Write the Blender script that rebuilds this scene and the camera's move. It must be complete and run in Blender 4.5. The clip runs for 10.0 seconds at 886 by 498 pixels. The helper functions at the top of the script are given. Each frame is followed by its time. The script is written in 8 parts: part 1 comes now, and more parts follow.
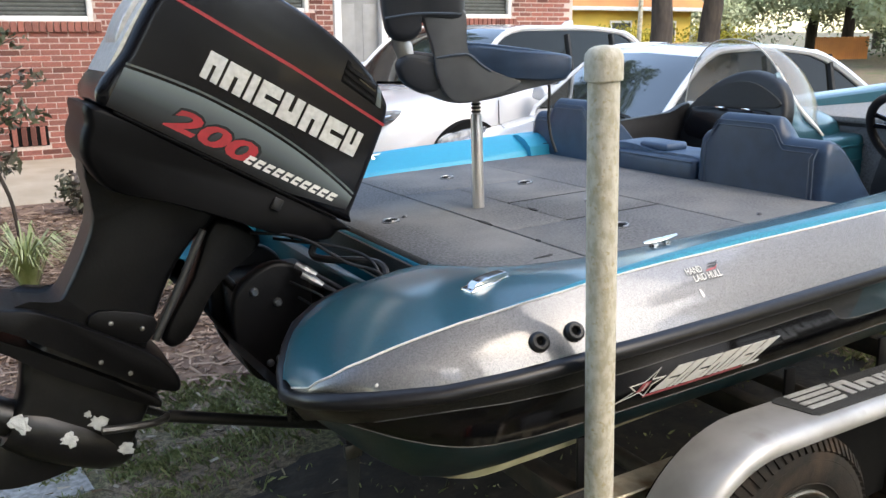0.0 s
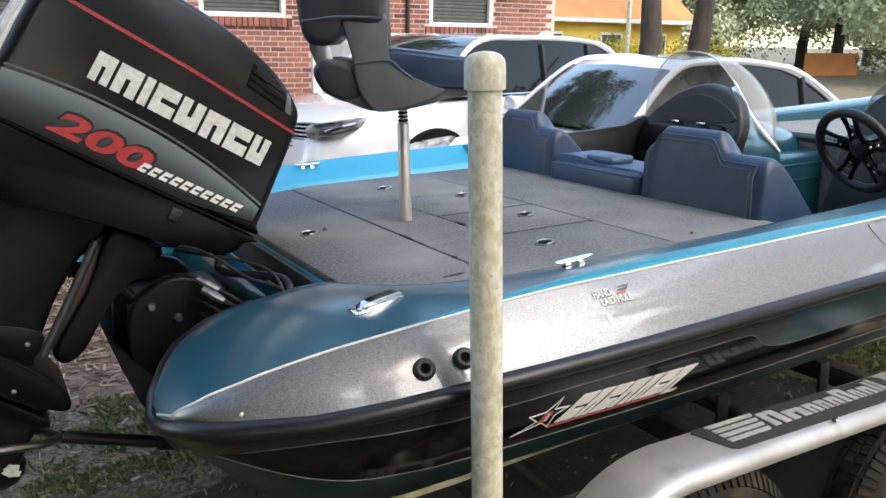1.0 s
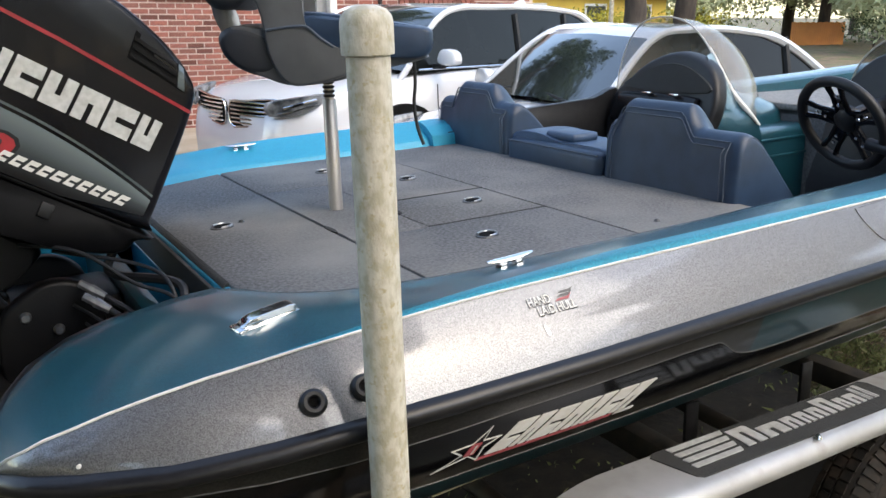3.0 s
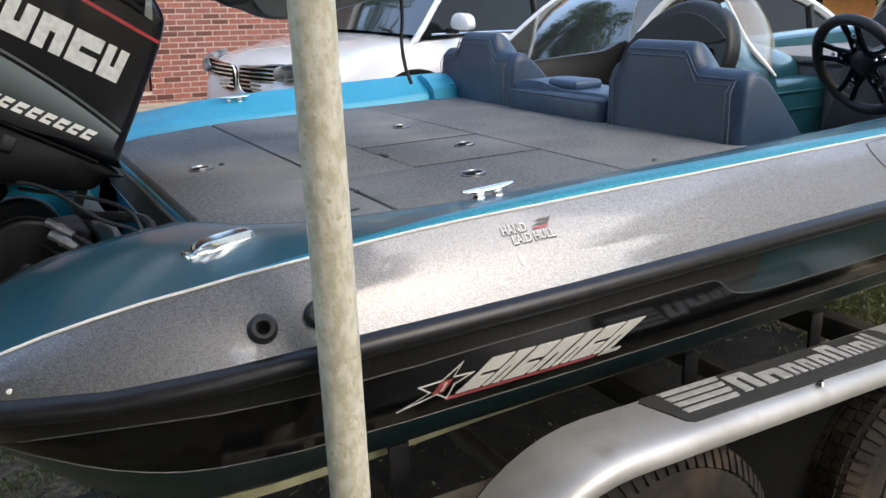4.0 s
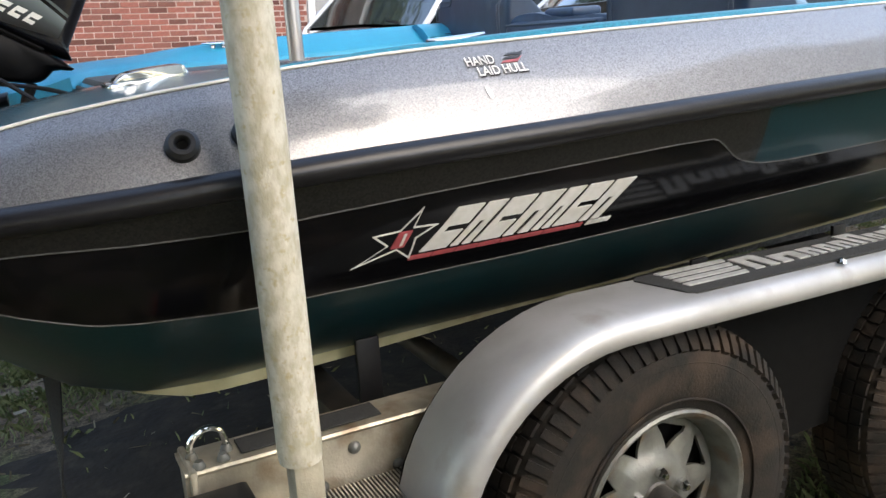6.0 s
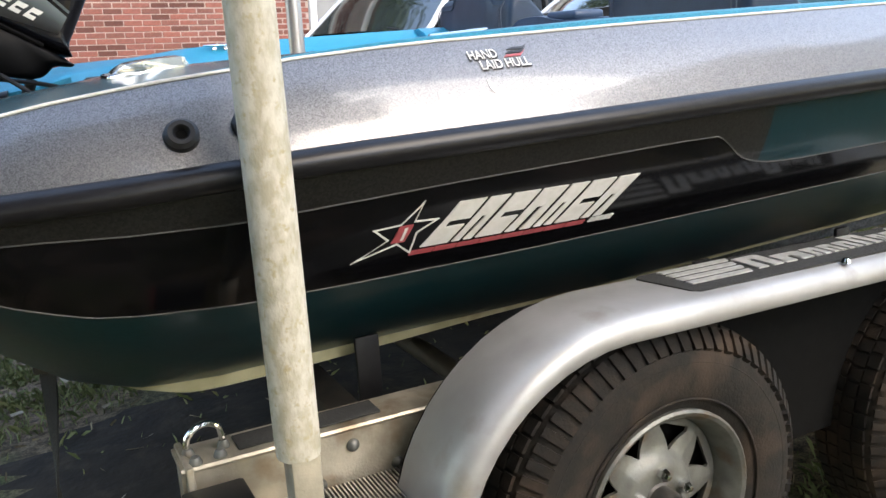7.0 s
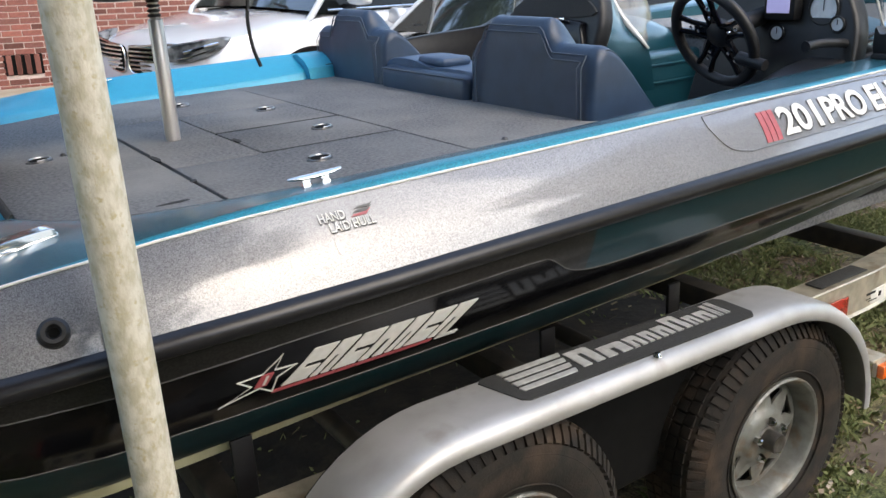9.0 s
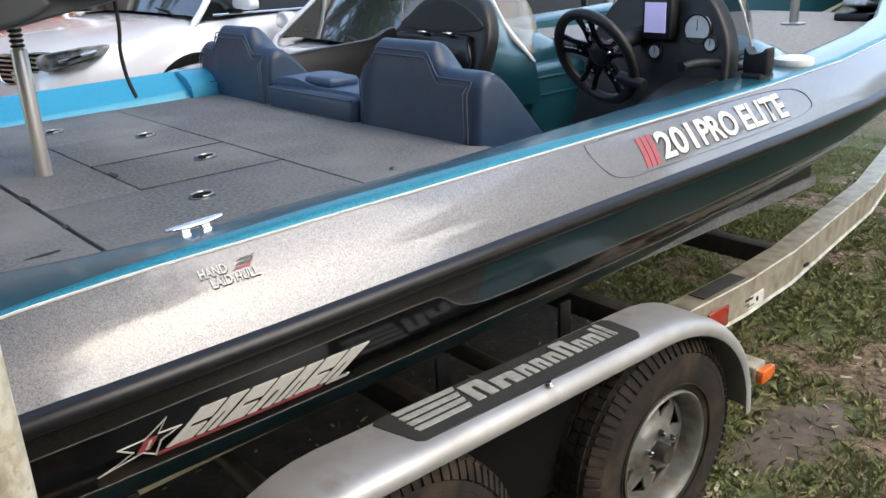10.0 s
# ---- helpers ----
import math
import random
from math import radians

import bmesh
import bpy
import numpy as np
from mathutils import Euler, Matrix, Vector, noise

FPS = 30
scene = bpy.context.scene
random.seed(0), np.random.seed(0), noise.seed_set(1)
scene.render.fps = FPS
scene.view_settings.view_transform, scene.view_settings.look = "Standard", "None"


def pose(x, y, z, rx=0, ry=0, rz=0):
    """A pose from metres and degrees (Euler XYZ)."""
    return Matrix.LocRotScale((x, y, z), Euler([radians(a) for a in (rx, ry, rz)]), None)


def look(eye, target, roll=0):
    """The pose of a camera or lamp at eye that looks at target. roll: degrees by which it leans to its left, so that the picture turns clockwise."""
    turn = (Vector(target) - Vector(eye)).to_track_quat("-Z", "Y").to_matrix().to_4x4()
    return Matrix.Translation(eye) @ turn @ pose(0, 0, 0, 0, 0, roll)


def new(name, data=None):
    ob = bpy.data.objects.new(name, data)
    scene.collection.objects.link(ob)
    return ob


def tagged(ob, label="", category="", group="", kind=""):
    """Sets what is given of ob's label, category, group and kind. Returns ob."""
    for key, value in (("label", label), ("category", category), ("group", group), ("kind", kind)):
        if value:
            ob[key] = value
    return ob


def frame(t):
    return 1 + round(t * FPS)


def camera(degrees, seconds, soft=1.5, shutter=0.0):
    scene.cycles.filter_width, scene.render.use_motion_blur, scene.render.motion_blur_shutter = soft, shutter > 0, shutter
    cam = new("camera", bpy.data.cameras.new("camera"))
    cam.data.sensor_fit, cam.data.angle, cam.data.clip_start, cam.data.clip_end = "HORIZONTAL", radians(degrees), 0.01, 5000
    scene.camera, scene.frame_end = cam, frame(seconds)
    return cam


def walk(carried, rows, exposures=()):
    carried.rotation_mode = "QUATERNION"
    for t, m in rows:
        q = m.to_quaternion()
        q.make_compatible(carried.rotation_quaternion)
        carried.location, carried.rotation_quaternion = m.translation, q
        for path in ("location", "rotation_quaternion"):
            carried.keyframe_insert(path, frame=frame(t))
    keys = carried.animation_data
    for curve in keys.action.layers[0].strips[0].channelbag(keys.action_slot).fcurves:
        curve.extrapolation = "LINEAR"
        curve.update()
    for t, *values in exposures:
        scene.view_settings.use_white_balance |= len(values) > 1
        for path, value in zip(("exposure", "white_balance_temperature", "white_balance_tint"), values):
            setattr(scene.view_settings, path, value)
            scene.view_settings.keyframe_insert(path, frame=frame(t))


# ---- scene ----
cam = camera(55.8, 10.0)
METRES, EYE, TURN = 1.85, 1.78, -29.1
LEAN = 2.0  # the yard slopes: boat, trailer and marker post lean together
AXIS = Vector((0.495, 0.869, 0.0))
PIVOT = Matrix.Translation((1.8, 2.5, 0.0))
BOAT = PIVOT @ Matrix.Rotation(radians(-LEAN), 4, AXIS) @ PIVOT.inverted()
ROWS = [
    (0.0, 0.0, 0.0, 0.0, -0.55, -14.74, 2.09),
    (0.5, 0.0543, 0.0345, -0.003, -1.15, -14.34, 1.62),
    (1.0, 0.1273, 0.0702, -0.0095, -0.83, -14.17, 1.03),
    (1.5, 0.1636, 0.0886, -0.0167, -0.95, -14.77, 1.41),
    (2.0, 0.1795, 0.1379, -0.0185, -1.44, -15.19, 1.59),
    (3.5, 0.2478, 0.2779, -0.0539, -1.67, -16.41, 1.57),
    (4.0, 0.276, 0.2867, -0.1009, -0.06, -17.13, 2.12),
    (4.5, 0.2949, 0.2996, -0.1595, 0.64, -17.12, 2.9),
    (5.0, 0.3129, 0.3132, -0.2135, 0.74, -16.67, 3.48),
    (5.5, 0.3274, 0.3294, -0.2662, 1.01, -15.72, 3.7),
    (7.0, 0.3235, 0.3384, -0.3123, 1.38, -14.22, 3.35),
    (7.5, 0.3269, 0.3341, -0.2739, 0.52, -14.94, 3.15),
    (8.0, 0.3403, 0.3265, -0.2085, -1.05, -16.16, 3.1),
    (8.5, 0.3631, 0.3099, -0.1465, -3.02, -17.87, 2.9),
    (9.0, 0.3864, 0.2967, -0.0962, -5.26, -19.12, 2.69),
    (9.5, 0.4048, 0.2895, -0.0688, -8.69, -19.71, 2.64),
    (10.0, 0.4064, 0.318, -0.0491, -12.3, -19.89, 2.41),
]

walk(cam, [(t, BOAT @ pose(0, 0, EYE, 0, 0, TURN) @ pose(METRES * x, METRES * y, METRES * z, 90 + pitch, roll, yaw))
           for t, x, y, z, yaw, pitch, roll in ROWS], exposures=[(0.0, 2.48, 7700, 9), (2.0, 2.46, 7650, 9), (3.5, 2.24, 7600, 9), (5.5, 2.34, 7600, 9), (7.0, 2.64, 7600, 9), (8.0, 2.52, 7600, 9), (8.7, 2.35, 7550, 9), (10.0, 2.22, 7600, 9)])

# ---------------------------------------------------------------- light
world = bpy.data.worlds.new("world")
scene.world = world
world.use_nodes = True
wn = world.node_tree
sky = wn.nodes.new("ShaderNodeTexSky")
sky.sky_type = "NISHITA"
sky.sun_disc = False
SUN_EL, SUN_AZ = radians(48), radians(160)
sky.sun_elevation, sky.sun_rotation = SUN_EL, SUN_AZ
wn.links.new(sky.outputs[0], wn.nodes["Background"].inputs[0])
wn.nodes["Background"].inputs[1].default_value = 0.155
sun = new("sun", bpy.data.lights.new("sun", "SUN"))
sun.data.energy, sun.data.angle, sun.data.color = 0.5, radians(50), (1.0, 0.975, 0.94)
sun.matrix_world = look((math.sin(SUN_AZ) * 30, math.cos(SUN_AZ) * 30, 30 * math.tan(SUN_EL)), (0, 0, 0))


# ---------------------------------------------------------------- materials
def material(name, colour, rough=0.5, metal=0.0, colour2=None, scale=20.0, bump=0.0, bump_scale=200.0, coat=0.0, detail=4.0,
             mix=1.0, spec=0.5, low=0.35, high=0.65, stretch=(1, 1, 1), rough2=None, stain=None, stain_scale=3.0, stain_low=0.55, stain_high=0.7):
    m = bpy.data.materials.new(name)
    m.use_nodes = True
    nt = m.node_tree
    b = nt.nodes["Principled BSDF"]
    b.inputs["Roughness"].default_value = rough
    b.inputs["Metallic"].default_value = metal
    b.inputs["Coat Weight"].default_value = coat
    b.inputs["Coat Roughness"].default_value = 0.07
    b.inputs["Specular IOR Level"].default_value = spec
    co = nt.nodes.new("ShaderNodeTexCoord")
    mp = nt.nodes.new("ShaderNodeMapping")
    mp.inputs["Scale"].default_value = stretch
    nt.links.new(co.outputs["Object"], mp.inputs[0])
    c1 = (*colour, 1)
    c2 = (*(colour2 or [c * 0.75 for c in colour]), 1)
    n = nt.nodes.new("ShaderNodeTexNoise")
    n.inputs["Scale"].default_value, n.inputs["Detail"].default_value = scale, detail
    nt.links.new(mp.outputs[0], n.inputs[0])
    r = nt.nodes.new("ShaderNodeMapRange")
    r.inputs[1].default_value, r.inputs[2].default_value, r.inputs[4].default_value = low, high, mix
    nt.links.new(n.outputs[0], r.inputs[0])
    x = nt.nodes.new("ShaderNodeMix")
    x.data_type = "RGBA"
    x.inputs[6].default_value, x.inputs[7].default_value = c1, c2
    nt.links.new(r.outputs[0], x.inputs[0])
    out = x.outputs[2]
    if stain:
        n3 = nt.nodes.new("ShaderNodeTexNoise")
        n3.inputs["Scale"].default_value, n3.inputs["Detail"].default_value = stain_scale, 6
        nt.links.new(co.outputs["Object"], n3.inputs[0])
        r3 = nt.nodes.new("ShaderNodeMapRange")
        r3.inputs[1].default_value, r3.inputs[2].default_value = stain_low, stain_high
        nt.links.new(n3.outputs[0], r3.inputs[0])
        x3 = nt.nodes.new("ShaderNodeMix")
        x3.data_type = "RGBA"
        x3.inputs[7].default_value = (*stain, 1)
        nt.links.new(r3.outputs[0], x3.inputs[0])
        nt.links.new(out, x3.inputs[6])
        out = x3.outputs[2]
    nt.links.new(out, b.inputs["Base Color"])
    if rough2 is not None:
        rr = nt.nodes.new("ShaderNodeMapRange")
        rr.inputs[1].default_value, rr.inputs[2].default_value, rr.inputs[3].default_value, rr.inputs[4].default_value = 0.3, 0.7, rough, rough2
        nt.links.new(n.outputs[0], rr.inputs[0])
        nt.links.new(rr.outputs[0], b.inputs["Roughness"])
    if bump:
        n2 = nt.nodes.new("ShaderNodeTexNoise")
        n2.inputs["Scale"].default_value, n2.inputs["Detail"].default_value = bump_scale, 3
        nt.links.new(mp.outputs[0], n2.inputs[0])
        bp = nt.nodes.new("ShaderNodeBump")
        bp.inputs["Strength"].default_value, bp.inputs["Distance"].default_value = bump, 0.004
        nt.links.new(n2.outputs[0], bp.inputs["Height"])
        nt.links.new(bp.outputs[0], b.inputs["Normal"])
    return m


def flake(name, colour, colour2, rough=0.3, metal=0.9, size=600.0, coat=1.0, bump=0.25):
    """Metal-flake gel coat: small cells of two tones under clear coat."""
    m = material(name, colour, rough, metal, coat=coat)
    nt = m.node_tree
    b = nt.nodes["Principled BSDF"]
    co = nt.nodes.new("ShaderNodeTexCoord")
    v = nt.nodes.new("ShaderNodeTexVoronoi")
    v.inputs["Scale"].default_value = size
    nt.links.new(co.outputs["Object"], v.inputs[0])
    n = nt.nodes.new("ShaderNodeTexNoise")
    n.inputs["Scale"].default_value = size * 0.7
    nt.links.new(co.outputs["Object"], n.inputs[0])
    x = nt.nodes.new("ShaderNodeMix")
    x.data_type = "RGBA"
    x.inputs[6].default_value, x.inputs[7].default_value = (*colour, 1), (*colour2, 1)
    s = nt.nodes.new("ShaderNodeSeparateColor")
    nt.links.new(v.outputs["Color"], s.inputs[0])
    a = nt.nodes.new("ShaderNodeMath")
    a.operation = "MULTIPLY"
    nt.links.new(s.outputs[0], a.inputs[0])
    r = nt.nodes.new("ShaderNodeMapRange")
    r.inputs[1].default_value, r.inputs[2].default_value, r.inputs[3].default_value, r.inputs[4].default_value = 0.35, 0.65, 0.8, 1.2
    nt.links.new(n.outputs[0], r.inputs[0])
    nt.links.new(r.outputs[0], a.inputs[1])
    nt.links.new(a.outputs[0], x.inputs[0])
    nt.links.new(x.outputs[2], b.inputs["Base Color"])
    bp = nt.nodes.new("ShaderNodeBump")
    bp.inputs["Strength"].default_value, bp.inputs["Distance"].default_value = bump, 0.0015
    nt.links.new(a.outputs[0], bp.inputs["Height"])
    nt.links.new(bp.outputs[0], b.inputs["Normal"])
    return m


def glass(name, tint, alpha, rough=0.02):
    """Thin tinted sheet: see-through mixed with a gloss."""
    m = bpy.data.materials.new(name)
    m.use_nodes = True
    nt = m.node_tree
    b = nt.nodes["Principled BSDF"]
    b.inputs["Base Color"].default_value = (*tint, 1)
    b.inputs["Roughness"].default_value = rough
    b.inputs["Alpha"].default_value = alpha
    return m


SILVER = flake("silver_flake", (0.205, 0.205, 0.21), (0.085, 0.085, 0.09), rough=0.45, metal=0.8, size=760, bump=0.30)
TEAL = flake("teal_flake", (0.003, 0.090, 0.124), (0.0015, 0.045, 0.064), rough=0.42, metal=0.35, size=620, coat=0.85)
TEAL.node_tree.nodes["Principled BSDF"].inputs["Coat Roughness"].default_value = 0.17
# Same gel coat as TEAL, with its light put into the colour
LIT_BLUE = flake("lit_blue_flake", (0.0, 0.29, 0.43), (0.0, 0.20, 0.32), rough=0.45, metal=0.15, size=620, coat=0.15)
CONSOLE_TEAL = flake("console_teal_flake", (0.002, 0.066, 0.094), (0.001, 0.034, 0.05), rough=0.4, metal=0.35, size=620, coat=0.6)
HULL_BLACK = material("black_gelcoat", (0.004, 0.004, 0.005), 0.14, 0.0, scale=30, coat=0.15, spec=0.14)
HULL_GREY = flake("charcoal_flake", (0.022, 0.021, 0.021), (0.007, 0.007, 0.007), rough=0.3, metal=0.3, size=300, bump=0.15, coat=0.2)
HULL_TEAL = flake("dark_teal_flake", (0.0025, 0.036, 0.048), (0.001, 0.018, 0.024), rough=0.3, metal=0.3, size=500, bump=0.15, coat=0.2)
CREAM = material("cream_gelcoat", (0.50, 0.47, 0.30), 0.4, 0, (0.38, 0.35, 0.21), 12, bump=0.1, stain=(0.2, 0.17, 0.1), stain_scale=6)
RUBBER = material("black_vinyl", (0.008, 0.008, 0.010), 0.30, 0, (0.012, 0.012, 0.014), 40, bump=0.08, spec=0.3)
STRIPE = flake("blue_stripe_flake", (0.0, 0.235, 0.305), (0.0, 0.115, 0.16), rough=0.42, metal=0.35, size=420, coat=0.12, bump=0.3)
PIN = material("pinstripe_silver", (0.10, 0.10, 0.098), 0.5, 0.2, scale=300)
CARPET = material("grey_marine_carpet", (0.188, 0.190, 0.193), 0.95, 0, (0.100, 0.101, 0.103), 110, bump=0.7, bump_scale=1100, detail=10, spec=0.1,
                  stain=(0.235, 0.23, 0.22), stain_scale=2.5, stain_low=0.45, stain_high=0.75)
# Bow carpet made paler, with the sun on it put into the colour
CARPET_SUNLIT = material("sunlit_bow_carpet", (0.34, 0.33, 0.315), 0.95, 0, (0.24, 0.235, 0.225), 90, bump=1.0, bump_scale=420, detail=8, spec=0.1)
GROOVE = material("dark_joint", (0.012, 0.012, 0.012), 0.9, 0, scale=50)
CHROME = material("polished_steel", (0.75, 0.76, 0.77), 0.12, 1.0, (0.6, 0.6, 0.6), 30)
STEEL = material("brushed_steel", (0.42, 0.42, 0.42), 0.35, 1.0, (0.28, 0.28, 0.28), 60, stretch=(1, 1, 0.05))
LATCH = material("dull_latch_metal", (0.08, 0.08, 0.08), 0.4, 0.7, scale=40)
VINYL = material("navy_vinyl", (0.014, 0.035, 0.072), 0.45, 0, (0.009, 0.025, 0.054), 14, bump=0.15, bump_scale=320)
VINYL_LIGHT = material("blue_vinyl_top", (0.028, 0.062, 0.122), 0.5, 0, (0.019, 0.044, 0.090), 14, bump=0.15, bump_scale=320)
STITCH = material("grey_stitching", (0.06, 0.08, 0.11), 0.7, 0, scale=300)
MOTOR_BLACK = material("motor_gloss_black", (0.004, 0.004, 0.0055), 0.25, 0, (0.005, 0.005, 0.0065), 8, spec=0.2, coat=0.08)
MOTOR_MATT = material("motor_satin_black", (0.0025, 0.0025, 0.003), 0.42, 0, (0.004, 0.004, 0.0045), 20, bump=0.12, bump_scale=120, spec=0.14)
MOTOR_GREY = material("motor_silver_grey_band", (0.085, 0.105, 0.11), 0.3, 0.3, (0.05, 0.065, 0.07), 6, coat=0.5)
RED = material("red_decal", (0.33, 0.012, 0.02), 0.4, 0, scale=40)
PINK = material("faded_red_decal", (0.36, 0.06, 0.07), 0.5, 0, (0.28, 0.05, 0.06), scale=60)
WHITE_DECAL = material("white_decal", (0.62, 0.61, 0.58), 0.45, 0, (0.55, 0.54, 0.5), scale=60)
SILVER_DECAL = material("silver_decal", (0.55, 0.55, 0.53), 0.35, 0.3, (0.42, 0.42, 0.4), scale=60)
PRIMER = material("chipped_primer", (0.42, 0.44, 0.44), 0.8, 0, (0.3, 0.32, 0.32), 60, bump=0.4)
POST = material("weathered_pvc", (0.53, 0.50, 0.42), 0.6, 0, (0.39, 0.355, 0.265), 60, detail=10, bump=0.3, bump_scale=160, low=0.40, high=0.62,
                stretch=(1, 1, 0.6), stain=(0.37, 0.315, 0.19), stain_scale=85, stain_low=0.56, stain_high=0.72)
FENDER = material("silver_fender_paint", (0.40, 0.395, 0.39), 0.42, 0.45, (0.33, 0.325, 0.315), 10, bump=0.05, stain=(0.22, 0.19, 0.15), stain_scale=7, stain_low=0.62, stain_high=0.8)
GALV = material("aluminium_frame", (0.52, 0.475, 0.38), 0.42, 0.6, (0.36, 0.325, 0.26), 18, bump=0.2, stain=(0.22, 0.15, 0.09), stain_scale=11, stain_low=0.54, stain_high=0.72)
DARK_STEEL = material("dull_dark_steel", (0.035, 0.035, 0.034), 0.6, 0.3, (0.06, 0.052, 0.045), 20, bump=0.2)
GRIP = material("black_grip_tape", (0.018, 0.018, 0.018), 0.9, 0, (0.03, 0.03, 0.028), 300, bump=0.6, bump_scale=600)
TYRE = material("tyre_rubber", (0.012, 0.011, 0.0105), 0.8, 0, (0.021, 0.017, 0.014), 25, bump=0.3, spec=0.25, stain=(0.060, 0.040, 0.028), stain_scale=9, stain_low=0.5, stain_high=0.75)
RIM = material("dirty_galvanised_rim", (0.175, 0.178, 0.165), 0.45, 0.45, (0.115, 0.115, 0.105), 25, bump=0.15, stain=(0.12, 0.08, 0.045), stain_scale=16, stain_low=0.52, stain_high=0.7)
# Flat black, also used for shade in openings and behind the fender
DARK = material("matt_shade_black", (0.005, 0.005, 0.005), 0.9, 0, scale=30, spec=0.1)
BLACK_PLASTIC = material("black_plastic", (0.007, 0.007, 0.008), 0.45, 0, (0.011, 0.011, 0.012), 30, bump=0.12, bump_scale=400, spec=0.35)
REFLECT_RED = material("red_reflector", (0.35, 0.025, 0.015), 0.25, 0, scale=80, coat=1)
AMBER = material("amber_lens", (0.75, 0.14, 0.02), 0.2, 0, scale=80, coat=1)
CAR_WHITE = material("white_car_paint", (0.58, 0.58, 0.59), 0.18, 0.0, (0.55, 0.55, 0.56), 3, coat=1.0)
CAR_GLASS = material("dark_car_glass", (0.006, 0.007, 0.007), 0.03, 0, scale=5, spec=0.14)
SCREEN_GLASS = material("windscreen_glass", (0.02, 0.025, 0.025), 0.03, 0, scale=5, spec=1.0, coat=1.0)
MORTAR = material("mortar", (0.60, 0.49, 0.44), 0.95, 0, (0.48, 0.38, 0.34), 40, bump=0.6)
WHITE_PAINT = material("white_trim_paint", (0.72, 0.71, 0.69), 0.5, 0, (0.62, 0.61, 0.59), 8)
DOOR_GREY = material("grey_door_paint", (0.27, 0.27, 0.27), 0.5, 0, (0.22, 0.22, 0.22), 6)
WIN_DARK = material("window_screen_dark", (0.045, 0.05, 0.045), 0.35, 0, scale=10)
BLIND = material("blind_slat_grey", (0.16, 0.17, 0.16), 0.6, 0, scale=10)
CONCRETE = material("tan_concrete", (0.36, 0.30, 0.23), 0.9, 0, (0.28, 0.23, 0.17), 3, bump=0.3, bump_scale=80, detail=10)
MULCH = material("mulch_soil", (0.20, 0.125, 0.085), 0.95, 0, (0.11, 0.066, 0.046), 16, bump=1, bump_scale=60, detail=10)
MOTOR_LOWER = material("motor_lower_black", (0.0025, 0.0025, 0.003), 0.4, 0, (0.0035, 0.0035, 0.004), 14, bump=0.05, bump_scale=90, spec=0.07)
PEEL = material("motor_worn_paint", (0.004, 0.004, 0.005), 0.35, 0, (0.007, 0.007, 0.008), 20, bump=0.1, bump_scale=60, spec=0.35)
PAVER = material("speckled_concrete", (0.38, 0.37, 0.35), 0.9, 0, (0.20, 0.195, 0.18), 38, bump=0.8, bump_scale=90, detail=10)
BARK = material("tree_bark", (0.06, 0.045, 0.035), 0.95, 0, (0.03, 0.022, 0.018), 8, bump=1, bump_scale=14, stretch=(1, 1, 0.25))
LEAF_DARK = material("leaf_dark_green", (0.035, 0.06, 0.02), 0.7, 0, (0.055, 0.09, 0.03), 0.6)
# Distant haze and sunlight are put into this pale leaf colour
LEAF_FAR = material("leaf_painted_haze", (0.37, 0.42, 0.24), 0.8, 0, (0.48, 0.51, 0.32), 0.6)
LEAF_GOLD = material("leaf_golden_green", (0.42, 0.34, 0.03), 0.7, 0, (0.22, 0.24, 0.03), 1.2)
SHRUB_PURPLE = material("leaf_purple_green", (0.05, 0.035, 0.03), 0.7, 0, (0.06, 0.075, 0.03), 3)
ORANGE_WALL = material("orange_wall_paint", (0.62, 0.25, 0.08), 0.8, 0, (0.5, 0.2, 0.07), 1)
YELLOW_WALL = material("yellow_wall_paint", (0.75, 0.52, 0.10), 0.8, 0, (0.65, 0.44, 0.09), 1)


def brick_material():
    m = material("red_brick", (0.27, 0.098, 0.075), 0.9, 0, (0.20, 0.072, 0.056), 40, bump=0.5, bump_scale=120)
    nt = m.node_tree
    b = nt.nodes["Principled BSDF"]
    old = b.inputs["Base Color"].links[0].from_socket
    oi = nt.nodes.new("ShaderNodeObjectInfo")
    gi = nt.nodes.new("ShaderNodeNewGeometry")
    ad = nt.nodes.new("ShaderNodeMath")
    ad.operation = "ADD"
    fr = nt.nodes.new("ShaderNodeMath")
    fr.operation = "FRACT"
    nt.links.new(oi.outputs["Random"], ad.inputs[0])
    nt.links.new(gi.outputs["Random Per Island"], ad.inputs[1])
    nt.links.new(ad.outputs[0], fr.inputs[0])
    ramp = nt.nodes.new("ShaderNodeValToRGB")
    e = ramp.color_ramp.elements
    e[0].position, e[0].color = 0.0, (0.42, 0.38, 0.36, 1)
    e[1].position, e[1].color = 1.0, (1.25, 1.2, 1.15, 1)
    for p, c in ((0.10, (0.5, 0.5, 0.48, 1)), (0.16, (0.8, 0.85, 0.85, 1)), (0.6, (1.0, 1.0, 1.0, 1))):
        k = e.new(p)
        k.color = c
    nt.links.new(fr.outputs[0], ramp.inputs[0])
    mu = nt.nodes.new("ShaderNodeMix")
    mu.data_type, mu.blend_type = "RGBA", "MULTIPLY"
    mu.inputs[0].default_value = 1.0
    nt.links.new(old, mu.inputs[6])
    nt.links.new(ramp.outputs[0], mu.inputs[7])
    nt.links.new(mu.outputs[2], b.inputs["Base Color"])
    return m


BRICK = brick_material()


